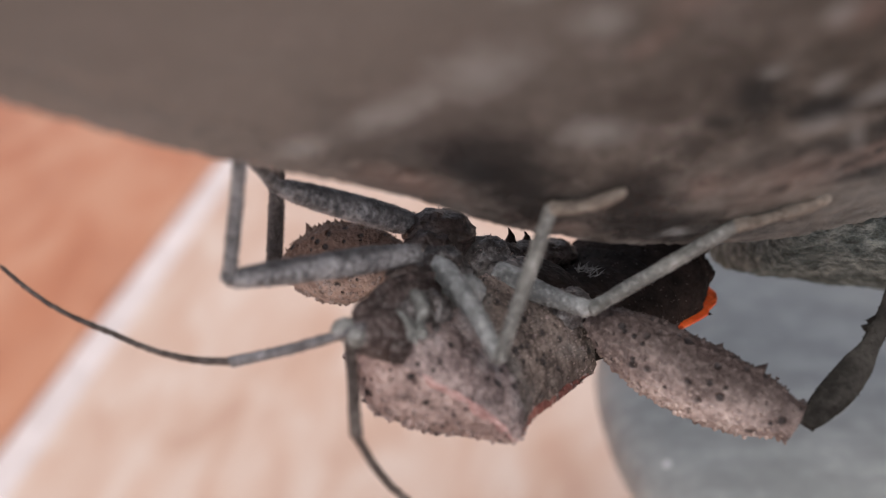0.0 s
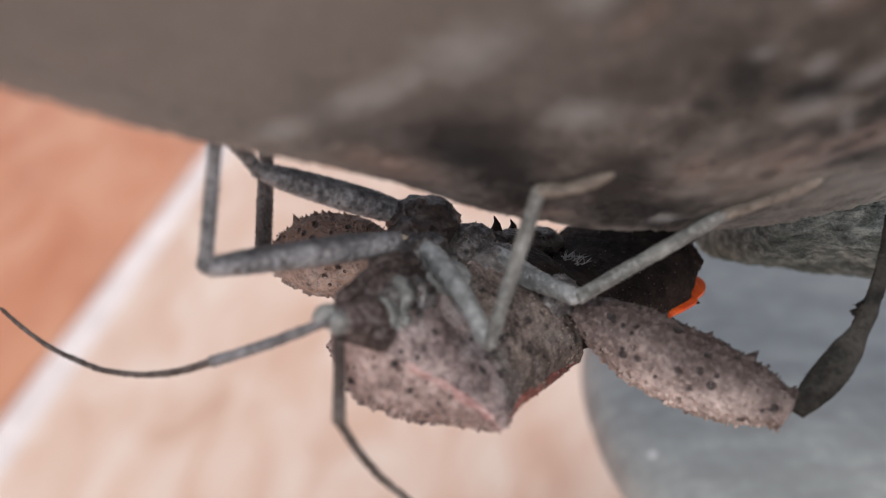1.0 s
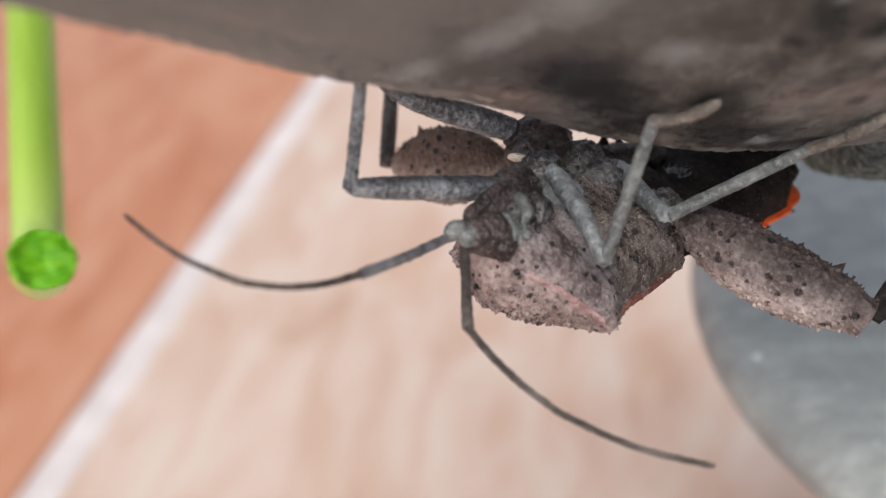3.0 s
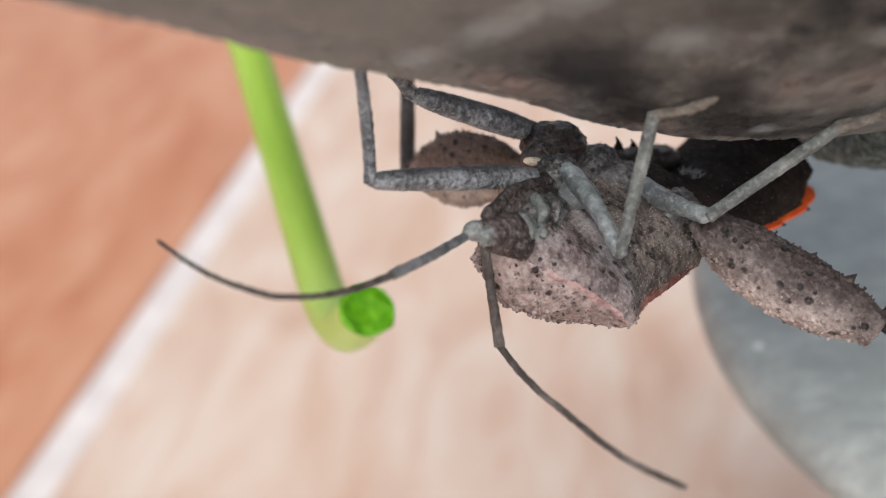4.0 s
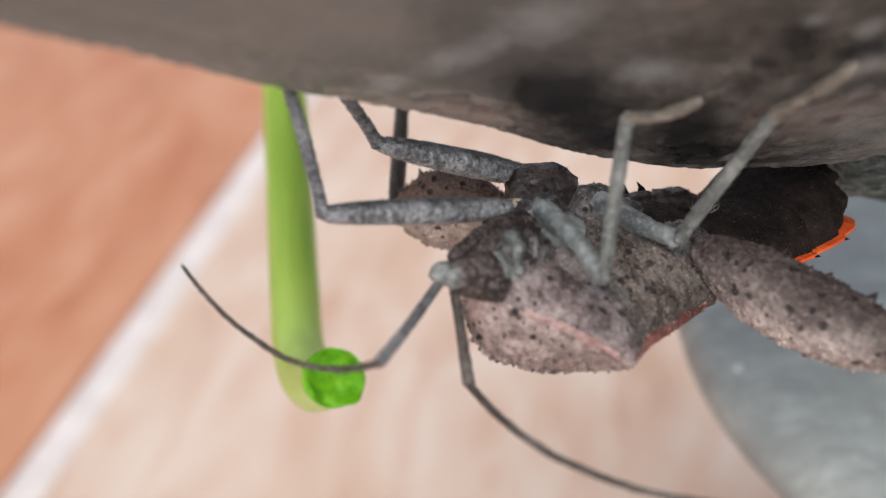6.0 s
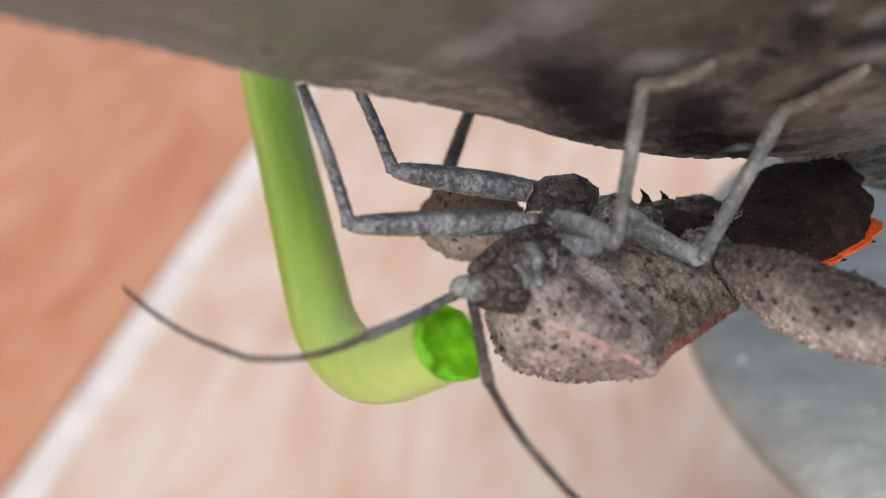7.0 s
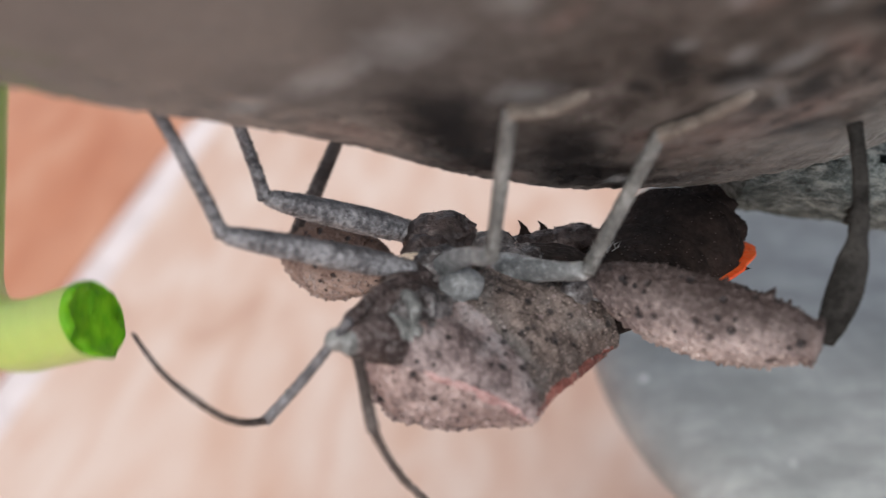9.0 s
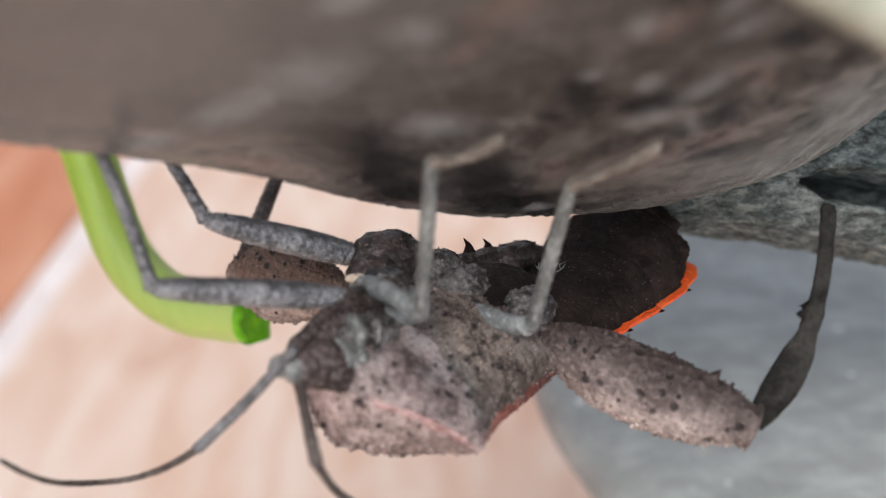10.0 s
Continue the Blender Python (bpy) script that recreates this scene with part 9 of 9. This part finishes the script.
    walk(limbs["ant_r2"], [
        (0, pose(-0.00257, -0.00681, -0.00099, 0.0, -45.7, 101.9)), (0.1, pose(-0.0026, -0.00685, -0.00107, 0.0, -45.7, 103.0)),
        (0.2, pose(-0.00263, -0.00689, -0.00116, 0.0, -45.7, 104.0)), (0.3, pose(-0.00266, -0.00692, -0.00124, 0.0, -45.7, 105.1)),
        (0.4, pose(-0.00268, -0.00695, -0.0013, 0.0, -45.6, 106.2)), (0.5, pose(-0.00268, -0.00696, -0.00133, 0.0, -45.5, 107.1)),
        (0.6, pose(-0.00268, -0.00695, -0.0013, 0.0, -45.5, 108.1)), (0.7, pose(-0.00266, -0.00692, -0.00125, 0.0, -45.5, 109.2)),
        (0.8, pose(-0.00264, -0.00689, -0.00118, 0.0, -45.4, 110.2)), (0.9, pose(-0.00262, -0.00685, -0.00111, 0.0, -45.3, 111.1)),
        (1, pose(-0.0026, -0.00682, -0.00106, 0.0, -45.0, 111.8)), (1.1, pose(-0.00257, -0.00679, -0.00103, 0.0, -44.6, 112.2)),
        (1.2, pose(-0.00254, -0.00676, -0.001, 0.0, -44.1, 112.7)), (1.3, pose(-0.0025, -0.00672, -0.00098, 0.0, -43.6, 113.2)),
        (1.4, pose(-0.00246, -0.0067, -0.00095, 0.0, -43.0, 113.7)), (1.5, pose(-0.00243, -0.00668, -0.00092, 0.0, -42.6, 114.2)),
        (1.6, pose(-0.00241, -0.00669, -0.00087, 0.0, -42.5, 115.5)), (1.7, pose(-0.0024, -0.00669, -0.00082, 0.0, -42.9, 118.3)),
        (1.8, pose(-0.00238, -0.00669, -0.00076, 0.0, -43.5, 122.1)), (1.9, pose(-0.00237, -0.00669, -0.00071, 0.0, -43.8, 126.5)),
        (2, pose(-0.00234, -0.00668, -0.00067, 0.0, -43.7, 131.0)), (2.1, pose(-0.00231, -0.00666, -0.00063, 0.0, -42.9, 136.8)),
        (2.2, pose(-0.00227, -0.00662, -0.0006, 0.0, -41.2, 144.4)), (2.3, pose(-0.00223, -0.00656, -0.00057, 0.0, -38.8, 151.7)),
        (2.4, pose(-0.00219, -0.00652, -0.00055, 0.0, -36.1, 157.2)), (2.5, pose(-0.00218, -0.00649, -0.00054, 0.0, -34.0, 159.6)),
        (2.6, pose(-0.00221, -0.00653, -0.00057, 0.0, -32.9, 159.4)), (2.7, pose(-0.00229, -0.0066, -0.00065, 0.0, -32.5, 158.2)),
        (2.8, pose(-0.00238, -0.00669, -0.00074, 0.0, -32.3, 156.6)), (2.9, pose(-0.00245, -0.00677, -0.00083, 0.0, -31.9, 155.4)),
        (3, pose(-0.00248, -0.0068, -0.00086, 0.0, -30.7, 155.2)), (3.1, pose(-0.0024, -0.00672, -0.00084, 0.0, -27.5, 157.2)),
        (3.2, pose(-0.0023, -0.00659, -0.00075, 0.0, -24.6, 159.8)), (3.3, pose(-0.00225, -0.00647, -0.00058, 0.0, -22.9, 161.9)),
        (3.4, pose(-0.00217, -0.00628, -0.00033, 0.0, -20.9, 164.8)), (3.5, pose(-0.00208, -0.00603, -3e-05, 0.0, -18.5, 168.7)),
        (3.6, pose(-0.00195, -0.00574, 0.00027, 0.0, -16.2, 173.2)), (3.7, pose(-0.0018, -0.00542, 0.00056, 0.0, -14.1, 178.1)),
        (3.8, pose(-0.00164, -0.00509, 0.00081, 0.0, -12.6, -177.1)), (3.9, pose(-0.00148, -0.00479, 0.00101, 0.0, -11.9, -172.8)),
        (4, pose(-0.00134, -0.00453, 0.00115, 0.0, -11.9, -169.4)), (4.1, pose(-0.00123, -0.00434, 0.00125, 0.0, -12.5, -166.7)),
        (4.2, pose(-0.00116, -0.00422, 0.00131, 0.0, -13.8, -164.9)), (4.3, pose(-0.00113, -0.00418, 0.00133, 0.0, -15.6, -164.0)),
        (4.4, pose(-0.00182, -0.00532, 0.00064, 0.0, -33.9, 168.3)), (4.5, pose(-0.00225, -0.00639, -0.00051, 0.0, -46.3, 130.9)),
        (4.6, pose(-0.00225, -0.00641, -0.00051, 0.0, -47.3, 132.2)), (4.7, pose(-0.00224, -0.00642, -0.0005, 0.0, -48.8, 135.8)),
        (4.8, pose(-0.00224, -0.00643, -0.00048, 0.0, -50.1, 140.3)), (4.9, pose(-0.00223, -0.00644, -0.00047, 0.0, -51.1, 144.4)),
        (5, pose(-0.00222, -0.00645, -0.00046, 0.0, -51.6, 146.0)), (5.1, pose(-0.00221, -0.00647, -0.00048, 0.0, -52.6, 144.3)),
        (5.2, pose(-0.00218, -0.0065, -0.00053, 0.0, -54.5, 140.3)), (5.3, pose(-0.00214, -0.00652, -0.00058, 0.0, -56.5, 135.0)),
        (5.4, pose(-0.00211, -0.00655, -0.00062, 0.0, -57.9, 130.3)), (5.5, pose(-0.00208, -0.00656, -0.00063, 0.0, -58.3, 128.3)),
        (5.6, pose(-0.00205, -0.00636, -0.00047, 0.0, -38.5, 164.3)), (5.7, pose(-0.00199, -0.00606, -0.00025, 0.0, -12.1, -175.9)),
        (5.8, pose(-0.00189, -0.00585, -8e-05, 0.0, -11.5, -174.7)), (5.9, pose(-0.00173, -0.00563, 0.00011, 0.0, -13.2, -175.4)),
        (6, pose(-0.00151, -0.00539, 0.00032, 0.0, -17.4, -177.9)), (6.1, pose(-0.00124, -0.00515, 0.00052, 0.0, -24.3, 177.5)),
        (6.2, pose(-0.00093, -0.00491, 0.00069, 0.0, -33.6, 170.1)), (6.3, pose(-0.00062, -0.00468, 0.00082, 0.0, -44.0, 159.1)),
        (6.4, pose(-0.00031, -0.00448, 0.0009, 0.0, -52.6, 144.4)), (6.5, pose(-5e-05, -0.00432, 0.00095, 0.0, -57.8, 128.3)),
        (6.6, pose(0.00016, -0.0042, 0.00097, 0.0, -60.0, 114.7)), (6.7, pose(0.0003, -0.00412, 0.00098, 0.0, -60.5, 106.2)),
        (6.8, pose(0.00034, -0.0041, 0.00098, 0.0, -60.6, 103.2)), (6.9, pose(-0.00103, -0.00508, 0.00066, 0.0, -47.3, 165.0)),
        (7, pose(-0.00225, -0.00607, -0.00048, 0.0, -22.8, -166.6)), (7.1, pose(-0.00241, -0.00621, -0.00071, 0.0, -30.2, -171.7)),
        (7.2, pose(-0.00252, -0.00631, -0.00091, 0.0, -44.8, 171.4)), (7.3, pose(-0.00261, -0.0064, -0.00107, 0.0, -56.8, 134.3)),
        (7.4, pose(-0.00267, -0.00645, -0.00117, 0.0, -55.7, 100.7)), (7.5, pose(-0.00271, -0.00646, -0.00122, 0.0, -53.0, 90.5)),
        (7.6, pose(-0.00275, -0.00642, -0.00122, 0.0, -52.7, 89.7)), (7.7, pose(-0.0028, -0.00637, -0.0012, 0.0, -52.6, 88.8)),
        (7.8, pose(-0.00285, -0.0063, -0.00117, 0.0, -52.6, 87.9)), (7.9, pose(-0.00289, -0.00625, -0.00114, 0.0, -52.5, 87.2)),
        (8, pose(-0.0029, -0.00622, -0.00112, 0.0, -52.2, 87.1)), (8.1, pose(-0.00287, -0.00623, -0.0011, 0.0, -50.9, 84.1)),
        (8.2, pose(-0.00283, -0.00625, -0.00108, 0.0, -48.1, 77.3)), (8.3, pose(-0.00278, -0.00627, -0.00106, 0.0, -44.5, 69.9)),
        (8.4, pose(-0.00273, -0.00629, -0.00105, 0.0, -41.2, 64.4)), (8.5, pose(-0.00271, -0.0063, -0.00104, 0.0, -39.8, 62.3)),
        (8.6, pose(-0.00273, -0.0063, -0.00106, 0.0, -40.8, 62.8)), (8.7, pose(-0.00276, -0.00628, -0.0011, 0.0, -43.3, 64.2)),
        (8.8, pose(-0.00279, -0.00626, -0.00114, 0.0, -46.4, 66.5)), (8.9, pose(-0.00283, -0.00623, -0.00117, 0.0, -49.6, 69.6)),
        (9, pose(-0.00285, -0.0062, -0.00118, 0.0, -52.1, 73.6)), (9.1, pose(-0.0027, -0.00601, -0.00089, 0.0, -54.8, 83.9)),
        (9.2, pose(-0.00215, -0.00549, -0.00022, 0.0, -54.6, 129.2)), (9.3, pose(-0.0012, -0.00472, 0.00033, 0.0, -19.5, -172.5)),
        (9.4, pose(-0.00038, -0.00411, 0.00045, 0.0, -3.3, -158.5)), (9.5, pose(-6e-05, -0.0039, 0.00042, 0.0, -0.4, -155.7)),
        (9.6, pose(-0.00025, -0.00405, 0.00044, 0.0, -1.9, -157.9)), (9.7, pose(-0.00075, -0.00449, 0.0004, 0.0, -9.8, -167.9)),
        (9.8, pose(-0.00144, -0.00513, 0.00014, 0.0, -38.4, 147.2)), (9.9, pose(-0.00207, -0.00577, -0.00038, 0.0, -43.0, 81.7)),
        (10, pose(-0.00281, -0.00625, -0.00109, 1.0, -40.9, 61.5))])
    walk(limbs["ant_r3"], [
        (0, pose(-0.0033, -0.00339, 0.00258, 0.0, -26.7, 98.0)), (0.1, pose(-0.00339, -0.00344, 0.00251, 0.0, -26.9, 98.4)),
        (0.2, pose(-0.00348, -0.0035, 0.00242, 0.0, -27.2, 98.8)), (0.3, pose(-0.00357, -0.00355, 0.00234, 0.0, -27.4, 99.2)),
        (0.4, pose(-0.00365, -0.00359, 0.00227, 0.0, -27.6, 99.5)), (0.5, pose(-0.00371, -0.00361, 0.00224, 0.0, -27.7, 99.8)),
        (0.6, pose(-0.00376, -0.00362, 0.00226, 0.0, -27.6, 99.9)), (0.7, pose(-0.00381, -0.00361, 0.00231, 0.0, -27.3, 99.9)),
        (0.8, pose(-0.00385, -0.0036, 0.00238, 0.0, -27.1, 100.0)), (0.9, pose(-0.00389, -0.00357, 0.00244, 0.0, -27.1, 100.1)),
        (1, pose(-0.00391, -0.00354, 0.00248, 0.0, -27.3, 100.6)), (1.1, pose(-0.00392, -0.0035, 0.00248, 0.0, -28.4, 101.2)),
        (1.2, pose(-0.00393, -0.00344, 0.00248, 0.0, -30.1, 102.1)), (1.3, pose(-0.00393, -0.00339, 0.00247, 0.0, -32.0, 103.2)),
        (1.4, pose(-0.00393, -0.00335, 0.00246, 0.0, -33.7, 104.7)), (1.5, pose(-0.00394, -0.00333, 0.00246, 0.0, -34.6, 106.6)),
        (1.6, pose(-0.004, -0.00336, 0.0025, 0.0, -33.5, 115.6)), (1.7, pose(-0.00413, -0.00346, 0.00259, 0.0, -24.8, 141.8)),
        (1.8, pose(-0.00431, -0.00361, 0.00268, 0.0, -2.1, 177.6)), (1.9, pose(-0.00451, -0.00379, 0.00275, 0.0, 12.5, -162.8)),
        (2, pose(-0.00472, -0.00396, 0.00278, 0.0, 16.1, -158.6)), (2.1, pose(-0.00498, -0.00416, 0.00277, 0.0, 15.8, -160.8)),
        (2.2, pose(-0.00533, -0.00443, 0.0027, 0.0, 15.4, -163.2)), (2.3, pose(-0.00566, -0.00472, 0.00257, 0.0, 14.5, -165.7)),
        (2.4, pose(-0.00592, -0.00495, 0.0024, 0.0, 13.3, -167.6)), (2.5, pose(-0.00606, -0.00505, 0.00226, 0.0, 12.2, -168.4)),
        (2.6, pose(-0.00614, -0.00505, 0.00214, 0.0, 10.1, -172.3)), (2.7, pose(-0.0062, -0.00504, 0.00204, 0.0, 5.8, 177.5)),
        (2.8, pose(-0.00626, -0.00502, 0.00193, 0.0, 0.4, 164.7)), (2.9, pose(-0.00631, -0.005, 0.00182, 0.0, -4.2, 154.2)),
        (3, pose(-0.00638, -0.00499, 0.00169, 0.0, -6.6, 149.1)), (3.1, pose(-0.00649, -0.005, 0.00147, 0.0, -6.5, 147.6)),
        (3.2, pose(-0.00657, -0.00502, 0.00133, 0.0, -5.8, 146.9)), (3.3, pose(-0.00662, -0.00503, 0.00137, 0.0, -5.5, 147.6)),
        (3.4, pose(-0.00668, -0.00506, 0.00145, 0.0, -5.0, 150.0)), (3.5, pose(-0.00673, -0.0051, 0.00156, 0.0, -4.4, 154.2)),
        (3.6, pose(-0.00672, -0.00517, 0.00166, 0.0, -3.7, 160.0)), (3.7, pose(-0.00665, -0.00526, 0.00178, 0.0, -2.8, 167.1)),
        (3.8, pose(-0.00652, -0.00534, 0.0019, 0.0, -1.8, 174.8)), (3.9, pose(-0.00634, -0.0054, 0.00204, 0.0, -0.8, -177.8)),
        (4, pose(-0.00615, -0.00544, 0.00218, 0.0, 0.3, -171.5)), (4.1, pose(-0.00598, -0.00546, 0.00234, 0.0, 1.3, -166.8)),
        (4.2, pose(-0.00585, -0.00549, 0.0025, 0.0, 2.2, -163.9)), (4.3, pose(-0.00576, -0.00551, 0.00267, 0.0, 3.2, -163.1)),
        (4.4, pose(-0.00588, -0.00448, 0.00343, 0.0, -9.4, 170.1)), (4.5, pose(-0.00452, -0.00378, 0.00311, 0.0, -27.1, 139.1)),
        (4.6, pose(-0.00452, -0.0039, 0.00317, 0.0, -24.3, 144.8)), (4.7, pose(-0.0046, -0.00412, 0.00326, 0.0, -16.2, 159.9)),
        (4.8, pose(-0.0047, -0.00438, 0.00336, 0.0, -4.2, 178.2)), (4.9, pose(-0.00478, -0.00461, 0.00342, 0.0, 5.1, -168.5)),
        (5, pose(-0.0048, -0.00472, 0.00345, 0.0, 8.4, -163.9)), (5.1, pose(-0.00468, -0.0047, 0.00349, 0.0, 8.1, -164.1)),
        (5.2, pose(-0.00441, -0.00464, 0.00354, 0.0, 7.3, -164.6)), (5.3, pose(-0.00409, -0.00457, 0.00359, 0.0, 6.2, -165.5)),
        (5.4, pose(-0.00382, -0.00452, 0.00362, 0.0, 5.2, -167.0)), (5.5, pose(-0.00371, -0.0045, 0.00363, 0.0, 4.7, -169.2)),
        (5.6, pose(-0.00581, -0.00531, 0.00265, 0.0, -4.6, 158.2)), (5.7, pose(-0.00687, -0.00641, 0.0008, 0.0, -19.6, 126.3)),
        (5.8, pose(-0.00677, -0.0063, 0.00091, 0.0, -19.3, 127.5)), (5.9, pose(-0.00658, -0.00602, 0.00126, 0.0, -18.0, 130.3)),
        (6, pose(-0.00628, -0.00557, 0.00182, 0.0, -15.4, 135.5)), (6.1, pose(-0.00579, -0.00495, 0.00258, 0.0, -10.3, 144.6)),
        (6.2, pose(-0.00503, -0.00419, 0.00346, 0.0, -2.2, 158.8)), (6.3, pose(-0.00398, -0.0034, 0.00429, 0.0, 5.2, 174.5)),
        (6.4, pose(-0.00278, -0.00272, 0.00488, 0.0, 8.1, -174.0)), (6.5, pose(-0.0017, -0.00223, 0.00518, 0.0, 7.8, -167.2)),
        (6.6, pose(-0.00089, -0.00193, 0.0053, 0.0, 6.3, -163.2)), (6.7, pose(-0.00039, -0.00176, 0.00533, 0.0, 4.6, -160.5)),
        (6.8, pose(-0.00022, -0.00171, 0.00534, 0.0, 3.2, -158.8)), (6.9, pose(-0.00431, -0.0042, 0.00433, 0.0, -24.7, 148.7)),
        (7, pose(-0.00674, -0.00714, 0.00146, 0.0, -36.4, 73.8)), (7.1, pose(-0.00668, -0.00683, 0.0018, 0.0, -32.1, 70.1)),
        (7.2, pose(-0.00603, -0.00579, 0.00261, 0.0, -28.5, 68.8)), (7.3, pose(-0.00452, -0.00444, 0.00312, 0.0, -30.0, 74.7)),
        (7.4, pose(-0.0032, -0.00368, 0.00296, 0.0, -34.4, 82.5)), (7.5, pose(-0.00274, -0.00345, 0.00278, 0.0, -36.4, 85.0)),
        (7.6, pose(-0.00274, -0.00339, 0.00275, 0.0, -38.2, 92.7)), (7.7, pose(-0.00274, -0.00333, 0.00277, 0.0, -37.9, 126.4)),
        (7.8, pose(-0.00274, -0.00327, 0.0028, 0.0, -15.2, 178.5)), (7.9, pose(-0.00274, -0.00321, 0.00283, 0.0, 1.5, -160.5)),
        (8, pose(-0.00274, -0.00316, 0.00283, 0.0, 5.8, -155.4)), (8.1, pose(-0.00255, -0.00309, 0.00278, 0.0, 5.8, -155.6)),
        (8.2, pose(-0.00209, -0.00299, 0.00264, 0.0, 4.9, -156.7)), (8.3, pose(-0.00155, -0.00292, 0.00244, 0.0, 3.4, -158.4)),
        (8.4, pose(-0.00111, -0.0029, 0.00225, 0.0, 2.0, -160.3)), (8.5, pose(-0.00093, -0.0029, 0.00216, 0.0, 1.4, -162.1)),
        (8.6, pose(-0.001, -0.00293, 0.00221, 0.0, -3.4, -168.1)), (8.7, pose(-0.00117, -0.003, 0.00233, 0.0, -22.2, 169.9)),
        (8.8, pose(-0.00142, -0.0031, 0.00248, 0.0, -42.8, 121.5)), (8.9, pose(-0.0017, -0.00319, 0.00263, 0.0, -43.0, 89.4)),
        (9, pose(-0.00198, -0.00325, 0.00276, 0.0, -41.0, 79.7)), (9.1, pose(-0.00239, -0.00314, 0.00319, 0.0, -37.7, 75.9)),
        (9.2, pose(-0.00398, -0.00325, 0.00386, 0.0, -27.0, 61.0)), (9.3, pose(-0.00588, -0.00533, 0.002, 0.0, -28.3, 57.2)),
        (9.4, pose(-0.00502, -0.00594, 0.00074, 0.0, -34.9, 68.9)), (9.5, pose(-0.00462, -0.00596, 0.00046, 0.0, -37.1, 76.7)),
        (9.6, pose(-0.00488, -0.00593, 0.00061, 0.0, -36.2, 78.9)), (9.7, pose(-0.00556, -0.00553, 0.00125, 0.0, -32.3, 74.2)),
        (9.8, pose(-0.00474, -0.00301, 0.00324, 0.0, 35.4, -154.2)), (9.9, pose(-0.00155, -0.00215, 0.00303, 0.0, 9.5, -155.7)),
        (10, pose(-0.00101, -0.00293, 0.00218, -1.8, 5.8, -162.0))])
    walk(stalk, [
        (0, pose(-0.04307, 0.05303, 0.13648, -27.9, -63.3, -47.1)), (2.5, pose(-0.04007, 0.05303, 0.13648, -27.9, -63.3, -47.1)),
        (2.8, pose(-0.03157, 0.05303, 0.13648, -27.9, -63.3, -47.1)), (3, pose(-0.02507, 0.05303, 0.13648, -27.9, -63.3, -47.1)),
        (3.2, pose(-0.01873, 0.05263, 0.13520, -27.8, -76.3, -45.4)), (4.3, pose(-0.00713, 0.05783, 0.12565, -28.0, -68.0, -43.9)),
        (4.5, pose(-0.00944, 0.05369, 0.13158, -40.1, -58.9, -32.3)), (5, pose(-0.00406, 0.06060, 0.13089, -48.3, -49.7, -14.7)),
        (5.5, pose(-0.00156, 0.06380, 0.12845, -11.1, -48.8, -48.6)), (5.7, pose(-0.00899, 0.05354, 0.12927, -11.1, -62.3, -66.5)),
        (6.8, pose(-0.00274, 0.04600, 0.13167, -67.0, -52.1, -3.5)), (7, pose(-0.00430, 0.03758, 0.14148, -66.4, -57.0, -6.7)),
        (7.2, pose(-0.00673, 0.03775, 0.14127, -62.9, -59.3, -12.7)), (7.5, pose(-0.00517, 0.03713, 0.14359, -59.1, -63.9, -15.5)),
        (7.8, pose(-0.00446, 0.03838, 0.14243, -52.6, -68.4, -25.3)), (8, pose(-0.00393, 0.04083, 0.14116, -43.4, -62.8, -35.5)),
        (8.2, pose(-0.00516, 0.03895, 0.14158, -47.5, -63.7, -25.1)), (8.4, pose(-0.00844, 0.03870, 0.14130, -49.4, -58.9, -21.6)),
        (8.5, pose(-0.01100, 0.03450, 0.14203, -52.9, -65.0, -19.9)), (8.6, pose(-0.01295, 0.03520, 0.14170, -57.5, -60.3, -15.9)),
        (8.8, pose(-0.01559, 0.03741, 0.14169, -68.4, -49.3, -9.3)), (9, pose(-0.01588, 0.04162, 0.14277, -77.3, -36.8, 3.7)),
        (9.2, pose(-0.01533, 0.04965, 0.14167, -73.1, -36.9, 2.0)), (9.5, pose(-0.00865, 0.05864, 0.13503, -68.7, -40.1, 9.8)),
        (9.8, pose(-0.00787, 0.06192, 0.13198, -28.6, -23.8, -10.0)), (10, pose(-0.00648, 0.05765, 0.13516, -29.2, -34.9, -20.7))])


motions()
